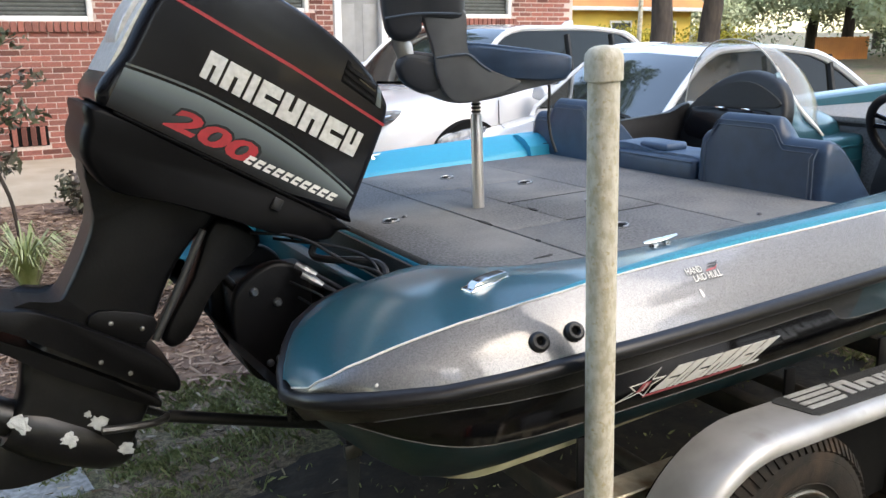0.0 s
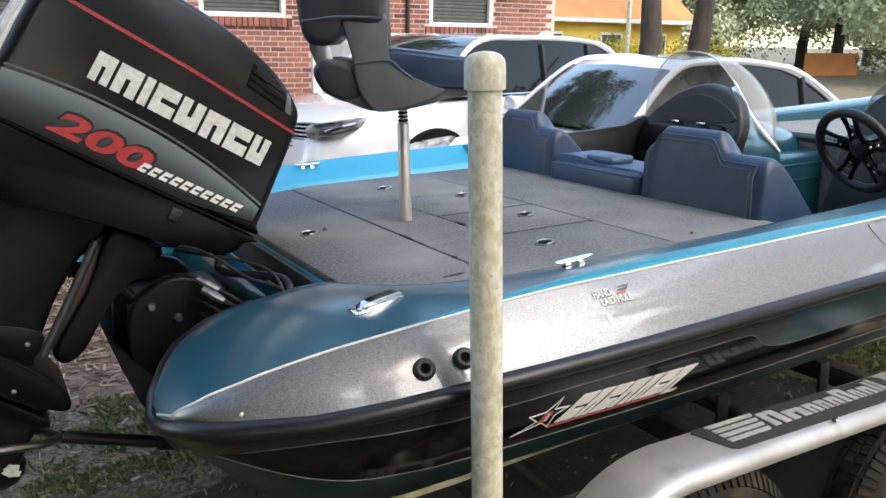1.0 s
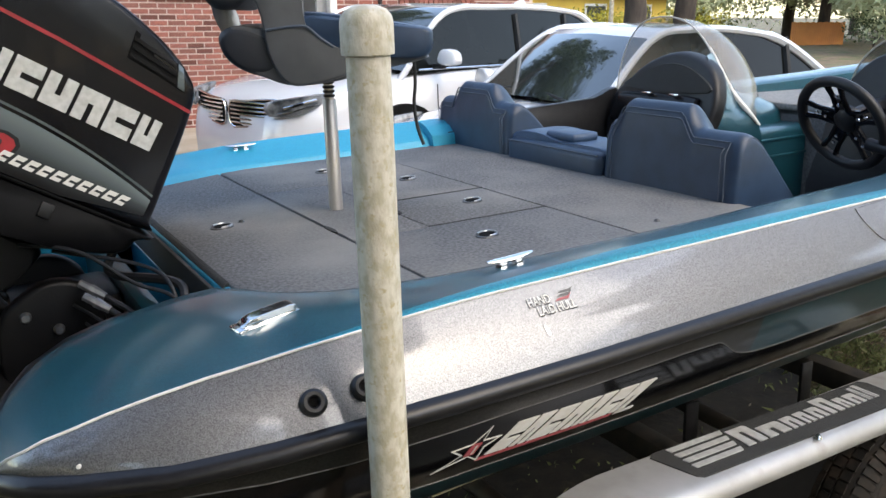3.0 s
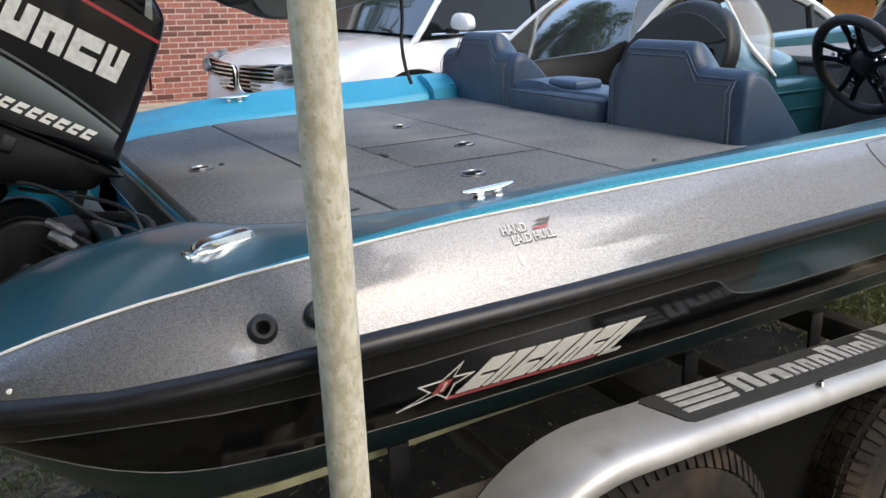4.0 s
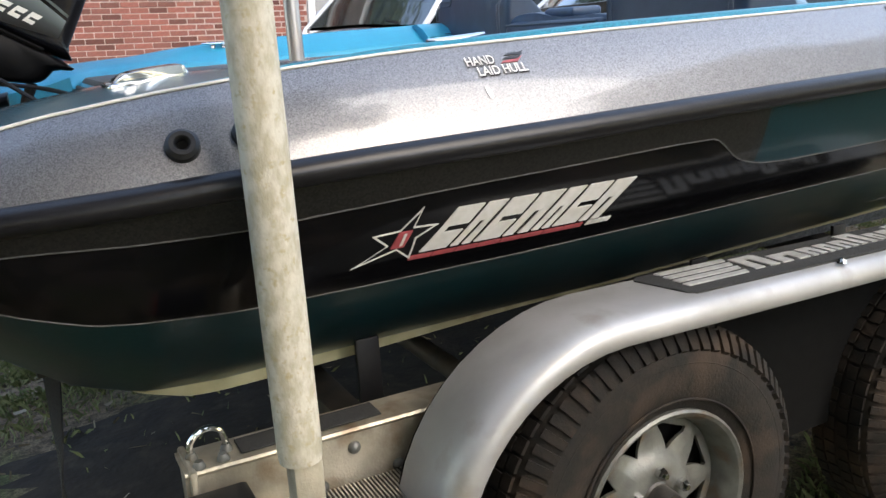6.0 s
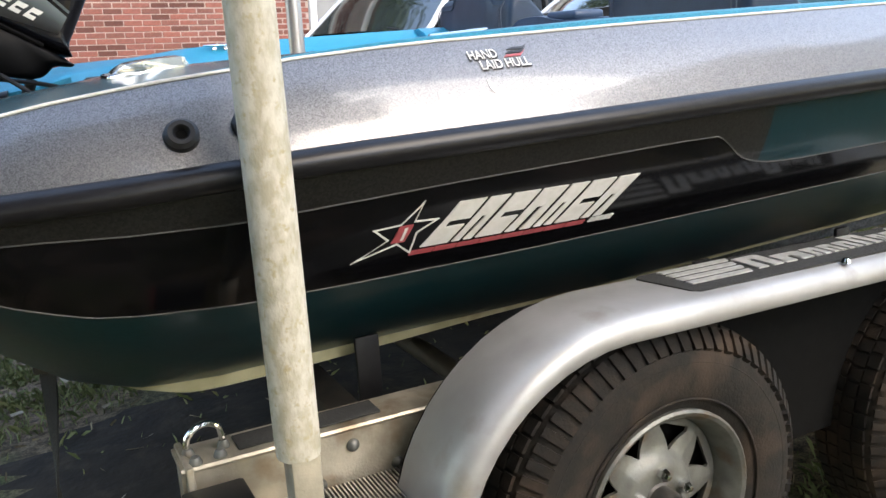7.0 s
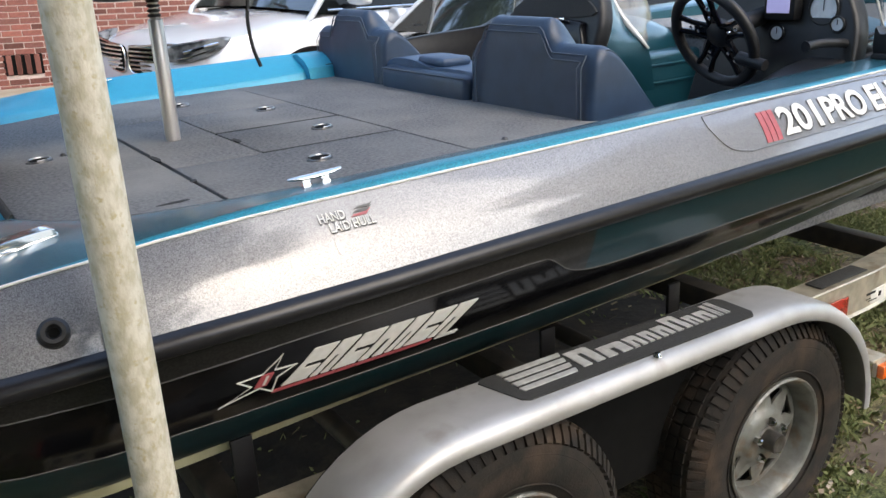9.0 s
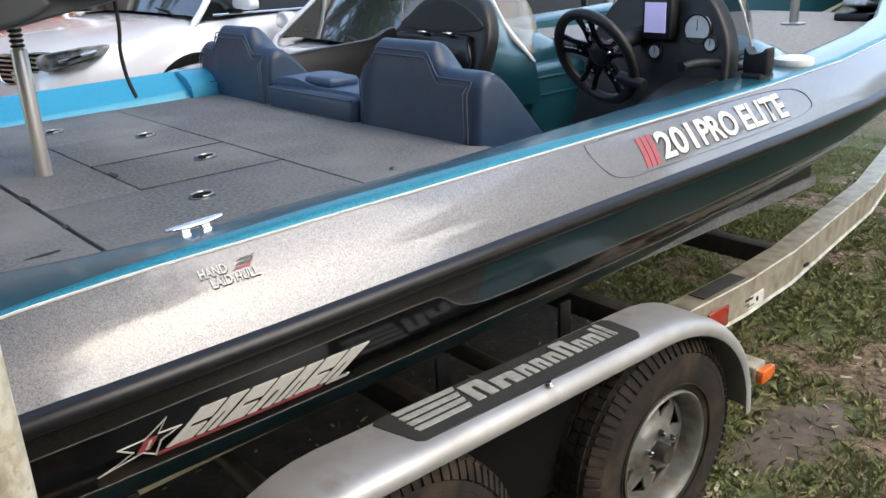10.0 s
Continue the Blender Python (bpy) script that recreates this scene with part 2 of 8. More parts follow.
def ground_material():
    """Worn lawn: soil, thatch and moss mixed at four sizes."""
    m = material("lawn_soil", (0.115, 0.085, 0.05), 0.95, 0, (0.175, 0.12, 0.08), 3.1, bump=1.0, bump_scale=70, detail=12, stain=(0.075, 0.09, 0.03), stain_scale=1.9,
                 stain_low=0.46, stain_high=0.62)
    nt = m.node_tree
    p = nt.nodes["Principled BSDF"]
    old = p.inputs["Base Color"].links[0].from_socket
    co = nt.nodes.new("ShaderNodeTexCoord")
    for scale, dark, light in ((38.0, 0.45, 1.5), (160.0, 0.5, 1.55)):
        n = nt.nodes.new("ShaderNodeTexNoise")
        n.inputs["Scale"].default_value, n.inputs["Detail"].default_value = scale, 8
        nt.links.new(co.outputs["Object"], n.inputs[0])
        r = nt.nodes.new("ShaderNodeMapRange")
        r.inputs[1].default_value, r.inputs[2].default_value, r.inputs[3].default_value, r.inputs[4].default_value = 0.35, 0.65, dark, light
        nt.links.new(n.outputs[0], r.inputs[0])
        x = nt.nodes.new("ShaderNodeMix")
        x.data_type, x.blend_type = "RGBA", "MULTIPLY"
        x.inputs[0].default_value = 1.0
        nt.links.new(old, x.inputs[6])
        nt.links.new(r.outputs[0], x.inputs[7])
        old = x.outputs[2]
    nt.links.new(old, p.inputs["Base Color"])
    return m


LAWN = ground_material()


# ---------------------------------------------------------------- builders
def part(name, bm, mat, parent=None, label="", angle=40):
    me = bpy.data.meshes.new(name)
    bmesh.ops.recalc_face_normals(bm, faces=bm.faces)
    bm.to_mesh(me)
    bm.free()
    for m in mat if isinstance(mat, (list, tuple)) else (mat,):
        me.materials.append(m)
    if angle:
        me.shade_smooth()
        me.set_sharp_from_angle(angle=radians(angle))
    ob = new(name, me)
    if parent:
        ob.parent = parent
    if label:
        ob["label"] = label
    return ob


def thing(name, label, category, group="", at=(0, 0, 0)):
    ob = new(name)
    ob.empty_display_size = 0.1
    ob.location = at
    return tagged(ob, label, category, group)


def solo(name, bm, mat, label, category, group="", kind="", angle=40):
    return tagged(part(name, bm, mat, angle=angle), label, category, group, kind)


def box(bm, c, s, bevel=0.0, rot=None, seg=2):
    r = bmesh.ops.create_cube(bm, size=1.0)
    vs = r["verts"]
    m = Matrix.Translation(c) @ (rot.to_4x4() if rot else Matrix()) @ Matrix.Diagonal((*s, 1))
    bmesh.ops.transform(bm, matrix=m, verts=vs)
    if bevel:
        es = list({e for v in vs for e in v.link_edges})
        bmesh.ops.bevel(bm, geom=es, offset=bevel, segments=seg, affect="EDGES", profile=0.5)


def loft(bm, rings, closed=True, cap=True):
    vr = [[bm.verts.new(p) for p in ring] for ring in rings]
    for a, b in zip(vr, vr[1:]):
        n = len(a)
        for i in range(n if closed else n - 1):
            j = (i + 1) % n
            bm.faces.new((a[i], a[j], b[j], b[i]))
    if cap and closed:
        bm.faces.new(vr[0])
        bm.faces.new(list(reversed(vr[-1])))
    return vr


def tube(bm, pts, r, seg=10, cap=True):
    """A round bar along points; r may be one number or one a point."""
    pts = [Vector(p) for p in pts]
    rs = r if isinstance(r, (list, tuple)) else [r] * len(pts)
    rings = []
    ref = None
    for i, p in enumerate(pts):
        d = (pts[min(i + 1, len(pts) - 1)] - pts[max(i - 1, 0)]).normalized()
        if ref is None:
            ref = d.orthogonal().normalized()
        u = (ref - d * ref.dot(d)).normalized()
        ref = u
        v = d.cross(u)
        rings.append([p + (u * math.cos(a) + v * math.sin(a)) * rs[i] for a in (2 * math.pi * k / seg for k in range(seg))])
    loft(bm, rings, True, cap)


def curve_points(pts, n=8):
    """Catmull-Rom through points."""
    p = [Vector(q) for q in pts]
    p = [p[0] * 2 - p[1]] + p + [p[-1] * 2 - p[-2]]
    out = []
    for i in range(1, len(p) - 2):
        for k in range(n):
            t = k / n
            out.append(0.5 * (2 * p[i] + (p[i + 1] - p[i - 1]) * t + (2 * p[i - 1] - 5 * p[i] + 4 * p[i + 1] - p[i + 2]) * t * t
                              + (3 * p[i] - p[i - 1] - 3 * p[i + 1] + p[i + 2]) * t ** 3))
    out.append(p[-2])
    return out


def slab(bm, outline, half, place, edge=0.03, steps=4):
    """A solid from an outline (u, v), rounded towards both faces; place(u, v, w) gives the point; w runs from -half to half."""
    cu = sum(p[0] for p in outline) / len(outline)
    cv = sum(p[1] for p in outline) / len(outline)
    span = max(max(abs(p[0] - cu), abs(p[1] - cv)) for p in outline)
    lo = [(-half + edge * (1 - math.cos(math.pi / 2 * k / steps)), edge * (1 - math.sin(math.pi / 2 * k / steps))) for k in range(steps + 1)]
    hi = [(-w, e) for w, e in reversed(lo)]
    rings = []
    for w, e in lo + hi:
        s = 1 - e / span
        rings.append([place(cu + (u - cu) * s, cv + (v - cv) * s, w) for u, v in outline])
    loft(bm, rings)


def smooth_loop(pts, n=4):
    """A closed outline rounded through its points."""
    m = len(pts)
    out = []
    for i in range(m):
        p0, p1, p2, p3 = (Vector(pts[(i + k - 1) % m]) for k in range(4))
        for k in range(n):
            t = k / n
            q = 0.5 * (2 * p1 + (p2 - p0) * t + (2 * p0 - 5 * p1 + 4 * p2 - p3) * t * t + (3 * p1 - p0 - 3 * p2 + p3) * t ** 3)
            out.append((q.x, q.y))
    return out


def lathe(bm, prof, place, seg=32, cap=True):
    """Turns (radius, along) pairs round an axis; place(a, b, along)."""
    rings = []
    for r, h in prof:
        rings.append([place(r * math.cos(2 * math.pi * k / seg), r * math.sin(2 * math.pi * k / seg), h) for k in range(seg)])
    loft(bm, rings, True, cap)


def table(pairs):
    xs, ys = [p[0] for p in pairs], [p[1] for p in pairs]
    return lambda x: float(np.interp(x, xs, ys))


def decal(bm, loops, mapping, lift=0.0015):
    """Thin shapes laid on a surface: mapping(u, v) gives point and normal; four-sided ones bend with it."""
    for loop in loops:
        if len(loop) == 4:
            a0, a1, a2, a3 = loop
            k = 4
            left = [(a0[0] + (a3[0] - a0[0]) * i / k, a0[1] + (a3[1] - a0[1]) * i / k) for i in range(k + 1)]
            right = [(a1[0] + (a2[0] - a1[0]) * i / k, a1[1] + (a2[1] - a1[1]) * i / k) for i in range(k + 1)]
            rim = left + right[::-1]
        else:
            rim = loop
        top, low = [], []
        for u, v in rim:
            p, n = mapping(u, v)
            top.append(bm.verts.new(p + n * lift))
            low.append(bm.verts.new(p - n * 0.002))
        m = len(top)
        if len(loop) == 4:
            for i in range(k):
                bm.faces.new((top[i], top[m - 1 - i], top[m - 2 - i], top[i + 1]))
        else:
            bm.faces.new(top)
        for i in range(m):
            bm.faces.new((top[i], low[i], low[(i + 1) % m], top[(i + 1) % m]))


def words(text, size=1.0, shear=0.0, bold=0.0):
    """Built-in lettering as a flat mesh in (u, v)."""
    cu = bpy.data.curves.new("words", "FONT")
    cu.body, cu.size, cu.shear, cu.offset, cu.resolution_u = text, size, shear, bold, 3
    ob = bpy.data.objects.new("words", cu)
    scene.collection.objects.link(ob)
    dg = bpy.context.evaluated_depsgraph_get()
    me = bpy.data.meshes.new_from_object(ob.evaluated_get(dg))
    bpy.data.objects.remove(ob)
    return me


def lay_words(text, mapping, u0, v0, width, height, lift=0.0018, shear=0.0, bold=0.0):
    me = words(text, 1.0, shear=shear, bold=bold)
    bm = bmesh.new()
    bm.from_mesh(me)
    us = [v.co.x for v in bm.verts]
    vs = [v.co.y for v in bm.verts]
    a, b, c, d = min(us), max(us), min(vs), max(vs)
    for v in bm.verts:
        p, n = mapping(u0 + (v.co.x - a) / (b - a) * width, v0 + (v.co.y - c) / (d - c) * height)
        v.co = p + n * lift
    return bm


ON_BOAT = []  # things that stand or hang on the leaning yard under boat and trailer


def boat_thing(*a, **k):
    ob = thing(*a, **k)
    ON_BOAT.append(ob)
    return ob


# ---------------------------------------------------------------- ground
RIGHT = Vector((0.869, -0.495, 0.0))


def fall(x, a, b):
    t = min(1, max(0, (x - a) / (b - a)))
    return t * t * (3 - 2 * t)


def ground_z(x, y):
    s = (x - 1.8) * RIGHT.x + (y - 2.5) * RIGHT.y
    d = math.hypot(x - 1.8, y - 2.5)
    z = math.tan(radians(LEAN)) * max(-3, min(3, s)) * (1 - fall(d, 3.0, 7.0))
    z += 0.12 * fall(y, 3.9, 6.0) + 0.13 * fall(y, 8.2, 10.0)
    z += 0.02 * noise.noise(Vector((x * 0.8, y * 0.8, 0))) * (1 if d < 12 else 0)
    return z


def build_ground():
    xs = [-300, -120, -60, -30, -15] + [-8 + 0.4 * i for i in range(56)] + [18, 24, 40, 70, 130, 300]
    ys = [-300, -120, -60, -30, -15] + [-6 + 0.4 * i for i in range(50)] + [18, 24, 40, 70, 130, 300]
    bm = bmesh.new()
    g = [[bm.verts.new((x, y, ground_z(x, y))) for y in ys] for x in xs]
    for i in range(len(xs) - 1):
        for j in range(len(ys) - 1):
            bm.faces.new((g[i][j], g[i + 1][j], g[i + 1][j + 1], g[i][j + 1]))
    solo("ground", bm, LAWN, "patchy green lawn with bare brown soil", "ground", kind="structure")


build_ground()


def patch(name, x0, x1, y0, y1, lift, mat, label, n=24, wavy=0.0):
    bm = bmesh.new()
    g = []
    for i in range(n + 1):
        row = []
        for j in range(n + 1):
            u, v = i / n, j / n
            x, y = x0 + (x1 - x0) * u, y0 + (y1 - y0) * v
            edge = min(u, v, 1 - u, 1 - v)
            if wavy and j == 0:
                y += wavy * noise.noise(Vector((x * 1.3, 3.1, 0)))
            row.append(bm.verts.new((x, y, ground_z(x, y) + (lift if edge > 0 else -0.03))))
        g.append(row)
    for i in range(n):
        for j in range(n):
            bm.faces.new((g[i][j], g[i + 1][j], g[i + 1][j + 1], g[i][j + 1]))
    return solo(name, bm, mat, label, name.replace("_", " "), kind="structure")


# Bare soil, darkened to carry the deep shade under the boat
SOIL = material("shade_dark_soil", (0.034, 0.026, 0.019), 0.95, 0, (0.016, 0.013, 0.010), 9, bump=1.0, bump_scale=40, detail=10, stain=(0.052, 0.039, 0.027), stain_scale=14, stain_low=0.55, stain_high=0.75)


def oval_patch(name, cx, cy, rx, ry, lift, mat, label):
    """Irregular oval of another soil that sinks into the lawn at its rim."""
    bm = bmesh.new()
    rings = []
    for i in range(1, 15):
        q = i / 14
        ring = []
        for k in range(120):
            a = 2 * math.pi * k / 120
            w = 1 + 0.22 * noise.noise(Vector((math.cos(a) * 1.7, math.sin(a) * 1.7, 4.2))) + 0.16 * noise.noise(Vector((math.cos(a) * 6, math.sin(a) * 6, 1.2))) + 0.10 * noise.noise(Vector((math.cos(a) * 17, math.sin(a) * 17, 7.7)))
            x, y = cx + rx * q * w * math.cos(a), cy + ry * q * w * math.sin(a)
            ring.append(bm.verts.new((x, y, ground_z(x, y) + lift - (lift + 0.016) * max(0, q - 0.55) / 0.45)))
        rings.append(ring)
    bm.faces.new(rings[0])
    for a, b in zip(rings, rings[1:]):
        for k in range(120):
            bm.faces.new((a[k], b[k], b[(k + 1) % 120], a[(k + 1) % 120]))
    solo(name, bm, mat, label, name.replace("_", " "), kind="structure")


oval_patch("bare_soil", 2.2, 2.6, 2.0, 1.15, 0.014, SOIL, "bare soil under the boat with its shade painted in")
SOIL_PALE = material("bare_dry_soil", (0.125, 0.098, 0.075), 0.95, 0, (0.070, 0.055, 0.042), 9, bump=1.0, bump_scale=40, detail=10, stain=(0.16, 0.13, 0.10), stain_scale=14, stain_low=0.55, stain_high=0.75)
oval_patch("dry_soil", 3.52, 1.30, 0.42, 0.20, 0.010, SOIL_PALE, "worn dry soil in the lawn beside the trailer")
patch("mulch_bed", -6, 2.3, 4.15, 8.9, 0.035, MULCH, "brown mulch flower bed in front of the house", 40, 0.35)
patch("walkway", -6, 12, 8.6, 10.96, 0.05, CONCRETE, "tan concrete walk along the brick house")
patch("driveway", 2.4, 14, 4.3, 8.62, 0.045, CONCRETE, "tan concrete drive under the parked cars")

# ---------------------------------------------------------------- house
SHINGLE = material("brown_shingles", (0.20, 0.115, 0.075), 0.9, 0, (0.13, 0.075, 0.05), 5, bump=0.6, bump_scale=12, detail=8)
WALL_Y = 11.0
COURSE, BRICK_L = 0.0677, 0.2032
HOUSE_X0, HOUSE_X1, HOUSE_Z0, HOUSE_Z1 = -6.0, 8.55, 0.2, 3.4
OPENINGS = [(-1.2, 1.43, 1.86, 3.05), (3.0, 4.13, 1.98, 3.05), (4.48, 5.28, 0.30, 2.40), (6.3, 7.39, 1.92, 3.05)]


def build_house():
    bm = bmesh.new()
    # wall with its openings, as upright strips
    cuts = sorted({HOUSE_X0, HOUSE_X1, *[o[0] for o in OPENINGS], *[o[1] for o in OPENINGS]})
    for a, b in zip(cuts, cuts[1:]):
        hole = [o for o in OPENINGS if o[0] < (a + b) / 2 < o[1]]
        spans = [(HOUSE_Z0 - 0.5, hole[0][2]), (hole[0][3], HOUSE_Z1)] if hole else [(HOUSE_Z0 - 0.5, HOUSE_Z1)]
        for z0, z1 in spans:
            box(bm, ((a + b) / 2, WALL_Y + 0.098, (z0 + z1) / 2), (b - a, 0.2, z1 - z0))
    box(bm, (HOUSE_X1 - 0.1, WALL_Y + 4.2, 1.45), (0.2, 8.0, 3.9))
    box(bm, (HOUSE_X0 + 0.1, WALL_Y + 4.2, 1.45), (0.2, 8.0, 3.9))
    box(bm, ((HOUSE_X0 + HOUSE_X1) / 2, WALL_Y + 8.3, 1.45), (HOUSE_X1 - HOUSE_X0, 0.2, 3.9))
    wall = solo("wall_front", bm, MORTAR, "red brick house wall with pale mortar", "wall", kind="structure", angle=0)
    bm = bmesh.new()
    box(bm, ((HOUSE_X0 + HOUSE_X1) / 2, WALL_Y + 4.1, HOUSE_Z1 + 0.08), (HOUSE_X1 - HOUSE_X0 + 1.0, 9.4, 0.16))
    roof = solo("roof", bm, WHITE_PAINT, "white boxed eave under a brown shingle roof", "roof", kind="structure", angle=0)
    bm = bmesh.new()
    loft(bm, [[Vector((x, WALL_Y - 0.72, HOUSE_Z1 + 0.165)), Vector((x, WALL_Y + 4.1, HOUSE_Z1 + 2.75)), Vector((x, WALL_Y + 8.9, HOUSE_Z1 + 0.165))] for x in (HOUSE_X0 - 0.6, HOUSE_X1 + 0.6)])
    part("shingles", bm, SHINGLE, roof, "weathered brown shingles", 0)
    return wall


HOUSE = build_house()


def build_windows():
    for i, (a, b, z0, z1) in enumerate(OPENINGS):
        if i == 2:
            continue
        w = thing("window_%d" % (i + 1), "white-framed window with closed grey blinds", "window", "house windows")
        w["kind"] = "structure"
        for n, c, s in (("frame_stile", (a + 0.03, z0 + (z1 - z0) / 2), (0.06, z1 - z0)), ("frame_stile", (b - 0.03, z0 + (z1 - z0) / 2), (0.06, z1 - z0)),
                        ("frame_rail", ((a + b) / 2, z0 + 0.03), (b - a - 0.12, 0.06)), ("frame_rail", ((a + b) / 2, z1 - 0.03), (b - a - 0.12, 0.06))):
            bm = bmesh.new()
            box(bm, (c[0], WALL_Y + 0.04, c[1]), (s[0], 0.08, s[1]), 0.008)
            part(n, bm, WHITE_PAINT, w)
        bm = bmesh.new()
        box(bm, ((a + b) / 2, WALL_Y + 0.10, (z0 + z1) / 2), (b - a - 0.1, 0.012, z1 - z0 - 0.1))
        part("pane", bm, WIN_DARK, w, "dark glass")
        k = 0
        z = z0 + 0.09
        while z < z1 - 0.08:
            bm = bmesh.new()
            box(bm, ((a + b) / 2, WALL_Y + 0.085, z), (b - a - 0.14, 0.006, 0.028), rot=Matrix.Rotation(0.5, 3, "X"))
            part("blind_slat", bm, BLIND, w, "", 0)
            z += 0.05
        # brick sill on edge
        n = int((b - a + 0.16) / 0.075)
        for j in range(n):
            bm = bmesh.new()
            x = a - 0.08 + (j + 0.5) * (b - a + 0.16) / n
            box(bm, (x, WALL_Y - 0.005, z0 - 0.062), (0.066, 0.09, 0.115), 0.004, seg=1)
            part("sill_brick", bm, BRICK, w)
    a, b, z0, z1 = OPENINGS[2]
    d = thing("door_1", "grey panelled house door in a white frame", "door")
    d["kind"] = "structure"
    for c, s in (((a + 0.05, (z0 + z1) / 2), (0.1, z1 - z0)), ((b - 0.05, (z0 + z1) / 2), (0.1, z1 - z0)), (((a + b) / 2, z1 - 0.05), (b - a - 0.2, 0.1))):
        bm = bmesh.new()
        box(bm, (c[0], WALL_Y + 0.02, c[1]), (s[0], 0.14, s[1]), 0.01)
        part("frame", bm, WHITE_PAINT, d)
    bm = bmesh.new()
    box(bm, ((a + b) / 2, WALL_Y + 0.09, (z0 + z1) / 2 - 0.03), (b - a - 0.2, 0.04, z1 - z0 - 0.12))
    part("leaf", bm, DOOR_GREY, d)
    for u in (0.3, 0.7):
        bm = bmesh.new()
        box(bm, (a + (b - a) * u, WALL_Y + 0.068, 1.35), (0.2, 0.012, 1.5), 0.006)
        part("panel", bm, DOOR_GREY, d)
    bm = bmesh.new()
    box(bm, (b - 0.16, WALL_Y + 0.05, 1.35), (0.03, 0.04, 0.18), 0.01)
    part("handle", bm, BLACK_PLASTIC, d, "black lever handle")
    # downspout
    bm = bmesh.new()
    box(bm, (5.93, WALL_Y - 0.03, 1.9), (0.05, 0.05, 3.0), 0.01)
    solo("downspout", bm, BLACK_PLASTIC, "black downspout on the brick wall", "downspout", kind="structure")
    for x0 in (0.41, 2.2):
        v = thing("vent", "brick foundation vent with dark slots", "vent", "wall vents")
        for k in range(4):
            bm = bmesh.new()
            box(bm, (x0 + 0.03 + k * 0.1, WALL_Y - 0.012, 0.55), (0.055, 0.02, 0.22), 0.003, seg=1)
            part("vent_bar", bm, BRICK, v)
        bm = bmesh.new()
        box(bm, (x0 + 0.18, WALL_Y - 0.004, 0.55), (0.42, 0.012, 0.23))
        part("vent_back", bm, DARK, v)


build_windows()

# ---------------------------------------------------------------- boat hull
YC, DECK = 2.56, 1.145
rail_w = table([(0.545, 0.86), (0.56, 0.93), (0.60, 1.00), (0.67, 1.05), (0.8, 1.105), (0.95, 1.14), (1.1, 1.16), (1.3, 1.178), (1.6, 1.188), (2, 1.192),
                (3, 1.193), (3.5, 1.19), (4, 1.175), (4.5, 1.13), (5, 1.03), (5.5, 0.85), (6, 0.56), (6.3, 0.32), (6.5, 0.12), (6.6, 0.02)])
rail_z = table([(0.545, 1.0), (0.56, 1.016), (0.60, 1.030), (0.67, 1.034), (0.8, 1.035), (0.95, 1.043), (1.1, 1.052), (1.25, 1.060), (1.6, 1.068), (2, 1.078), (2.5, 1.088), (3, 1.097), (3.5, 1.107), (4, 1.12), (5, 1.17), (6, 1.27), (6.6, 1.36)])
str_w = table([(0.545, 0.85), (0.56, 0.92), (0.60, 0.97), (0.67, 0.995), (0.8, 1.025), (0.965, 1.05), (1.22, 1.068), (1.6, 1.08), (2, 1.088), (3, 1.09), (3.5, 1.087), (4, 1.07),
               (4.5, 1.02), (5, 0.92), (5.5, 0.74), (6, 0.46), (6.3, 0.23), (6.5, 0.06), (6.6, 0.01)])
str_z = table([(0.545, 1.006), (0.556, 1.022), (0.583, 1.054), (0.614, 1.075), (0.673, 1.095), (0.735, 1.114), (0.80, 1.130), (0.866, 1.143), (1.0, 1.162), (1.15, 1.176), (1.22, 1.184), (1.4, 1.195), (1.8, 1.205), (2.28, 1.213), (3, 1.225), (3.5, 1.235), (4, 1.25), (5, 1.30), (6, 1.39), (6.6, 1.47)])
in_w = table([(0.545, 0.80), (0.56, 0.77), (0.60, 0.70), (0.645, 0.64), (0.72, 0.59), (0.81, 0.562), (0.96, 0.562), (1.03, 0.575), (1.08, 0.63), (1.125, 0.70), (1.2, 0.765), (1.29, 0.80), (1.42, 0.835), (1.6, 0.855), (2, 0.86), (2.5, 0.87), (3, 0.92), (3.5, 0.927),
              (4, 0.91), (4.5, 0.86), (5, 0.76), (5.5, 0.58), (6, 0.32), (6.3, 0.12), (6.6, 0.005)])
in_z = table([(0.545, 1.008), (0.56, 1.03), (0.60, 1.060), (0.645, 1.082), (0.72, 1.103), (0.81, 1.120), (0.96, 1.142), (1.03, 1.150), (1.16, 1.158), (1.3, 1.163), (1.5, 1.169), (1.8, 1.174), (2.28, 1.182), (2.6, 1.195), (3, 1.225), (3.5, 1.240), (4, 1.26), (5, 1.31), (6, 1.40), (6.6, 1.475)])
chine_z = table([(0.545, 0.965), (0.58, 0.93), (0.65, 0.86), (0.75, 0.76), (0.85, 0.68), (0.97, 0.63), (1.1, 0.62), (2, 0.625), (3, 0.65), (3.5, 0.68), (4, 0.72), (4.5, 0.77), (5, 0.85), (5.5, 0.96), (6, 1.11), (6.6, 1.33)])
chine_w = table([(0.545, 0.80), (0.58, 0.84), (0.65, 0.85), (0.75, 0.85), (0.97, 0.82), (1.5, 0.81), (3, 0.81), (4, 0.77), (5, 0.57), (5.5, 0.40), (6, 0.2), (6.6, 0.01)])
STATIONS = [0.545, 0.552, 0.56, 0.575, 0.6, 0.63, 0.67, 0.73, 0.8, 0.88, 0.965, 1.03, 1.05, 1.08, 1.12, 1.16, 1.22, 1.29, 1.36, 1.45, 1.6, 1.8, 2, 2.25, 2.5, 2.75, 3, 3.25, 3.5, 3.75, 4, 4.25, 4.5,
            4.75, 5, 5.25, 5.5, 5.75, 6, 6.15, 6.3, 6.5, 6.6]


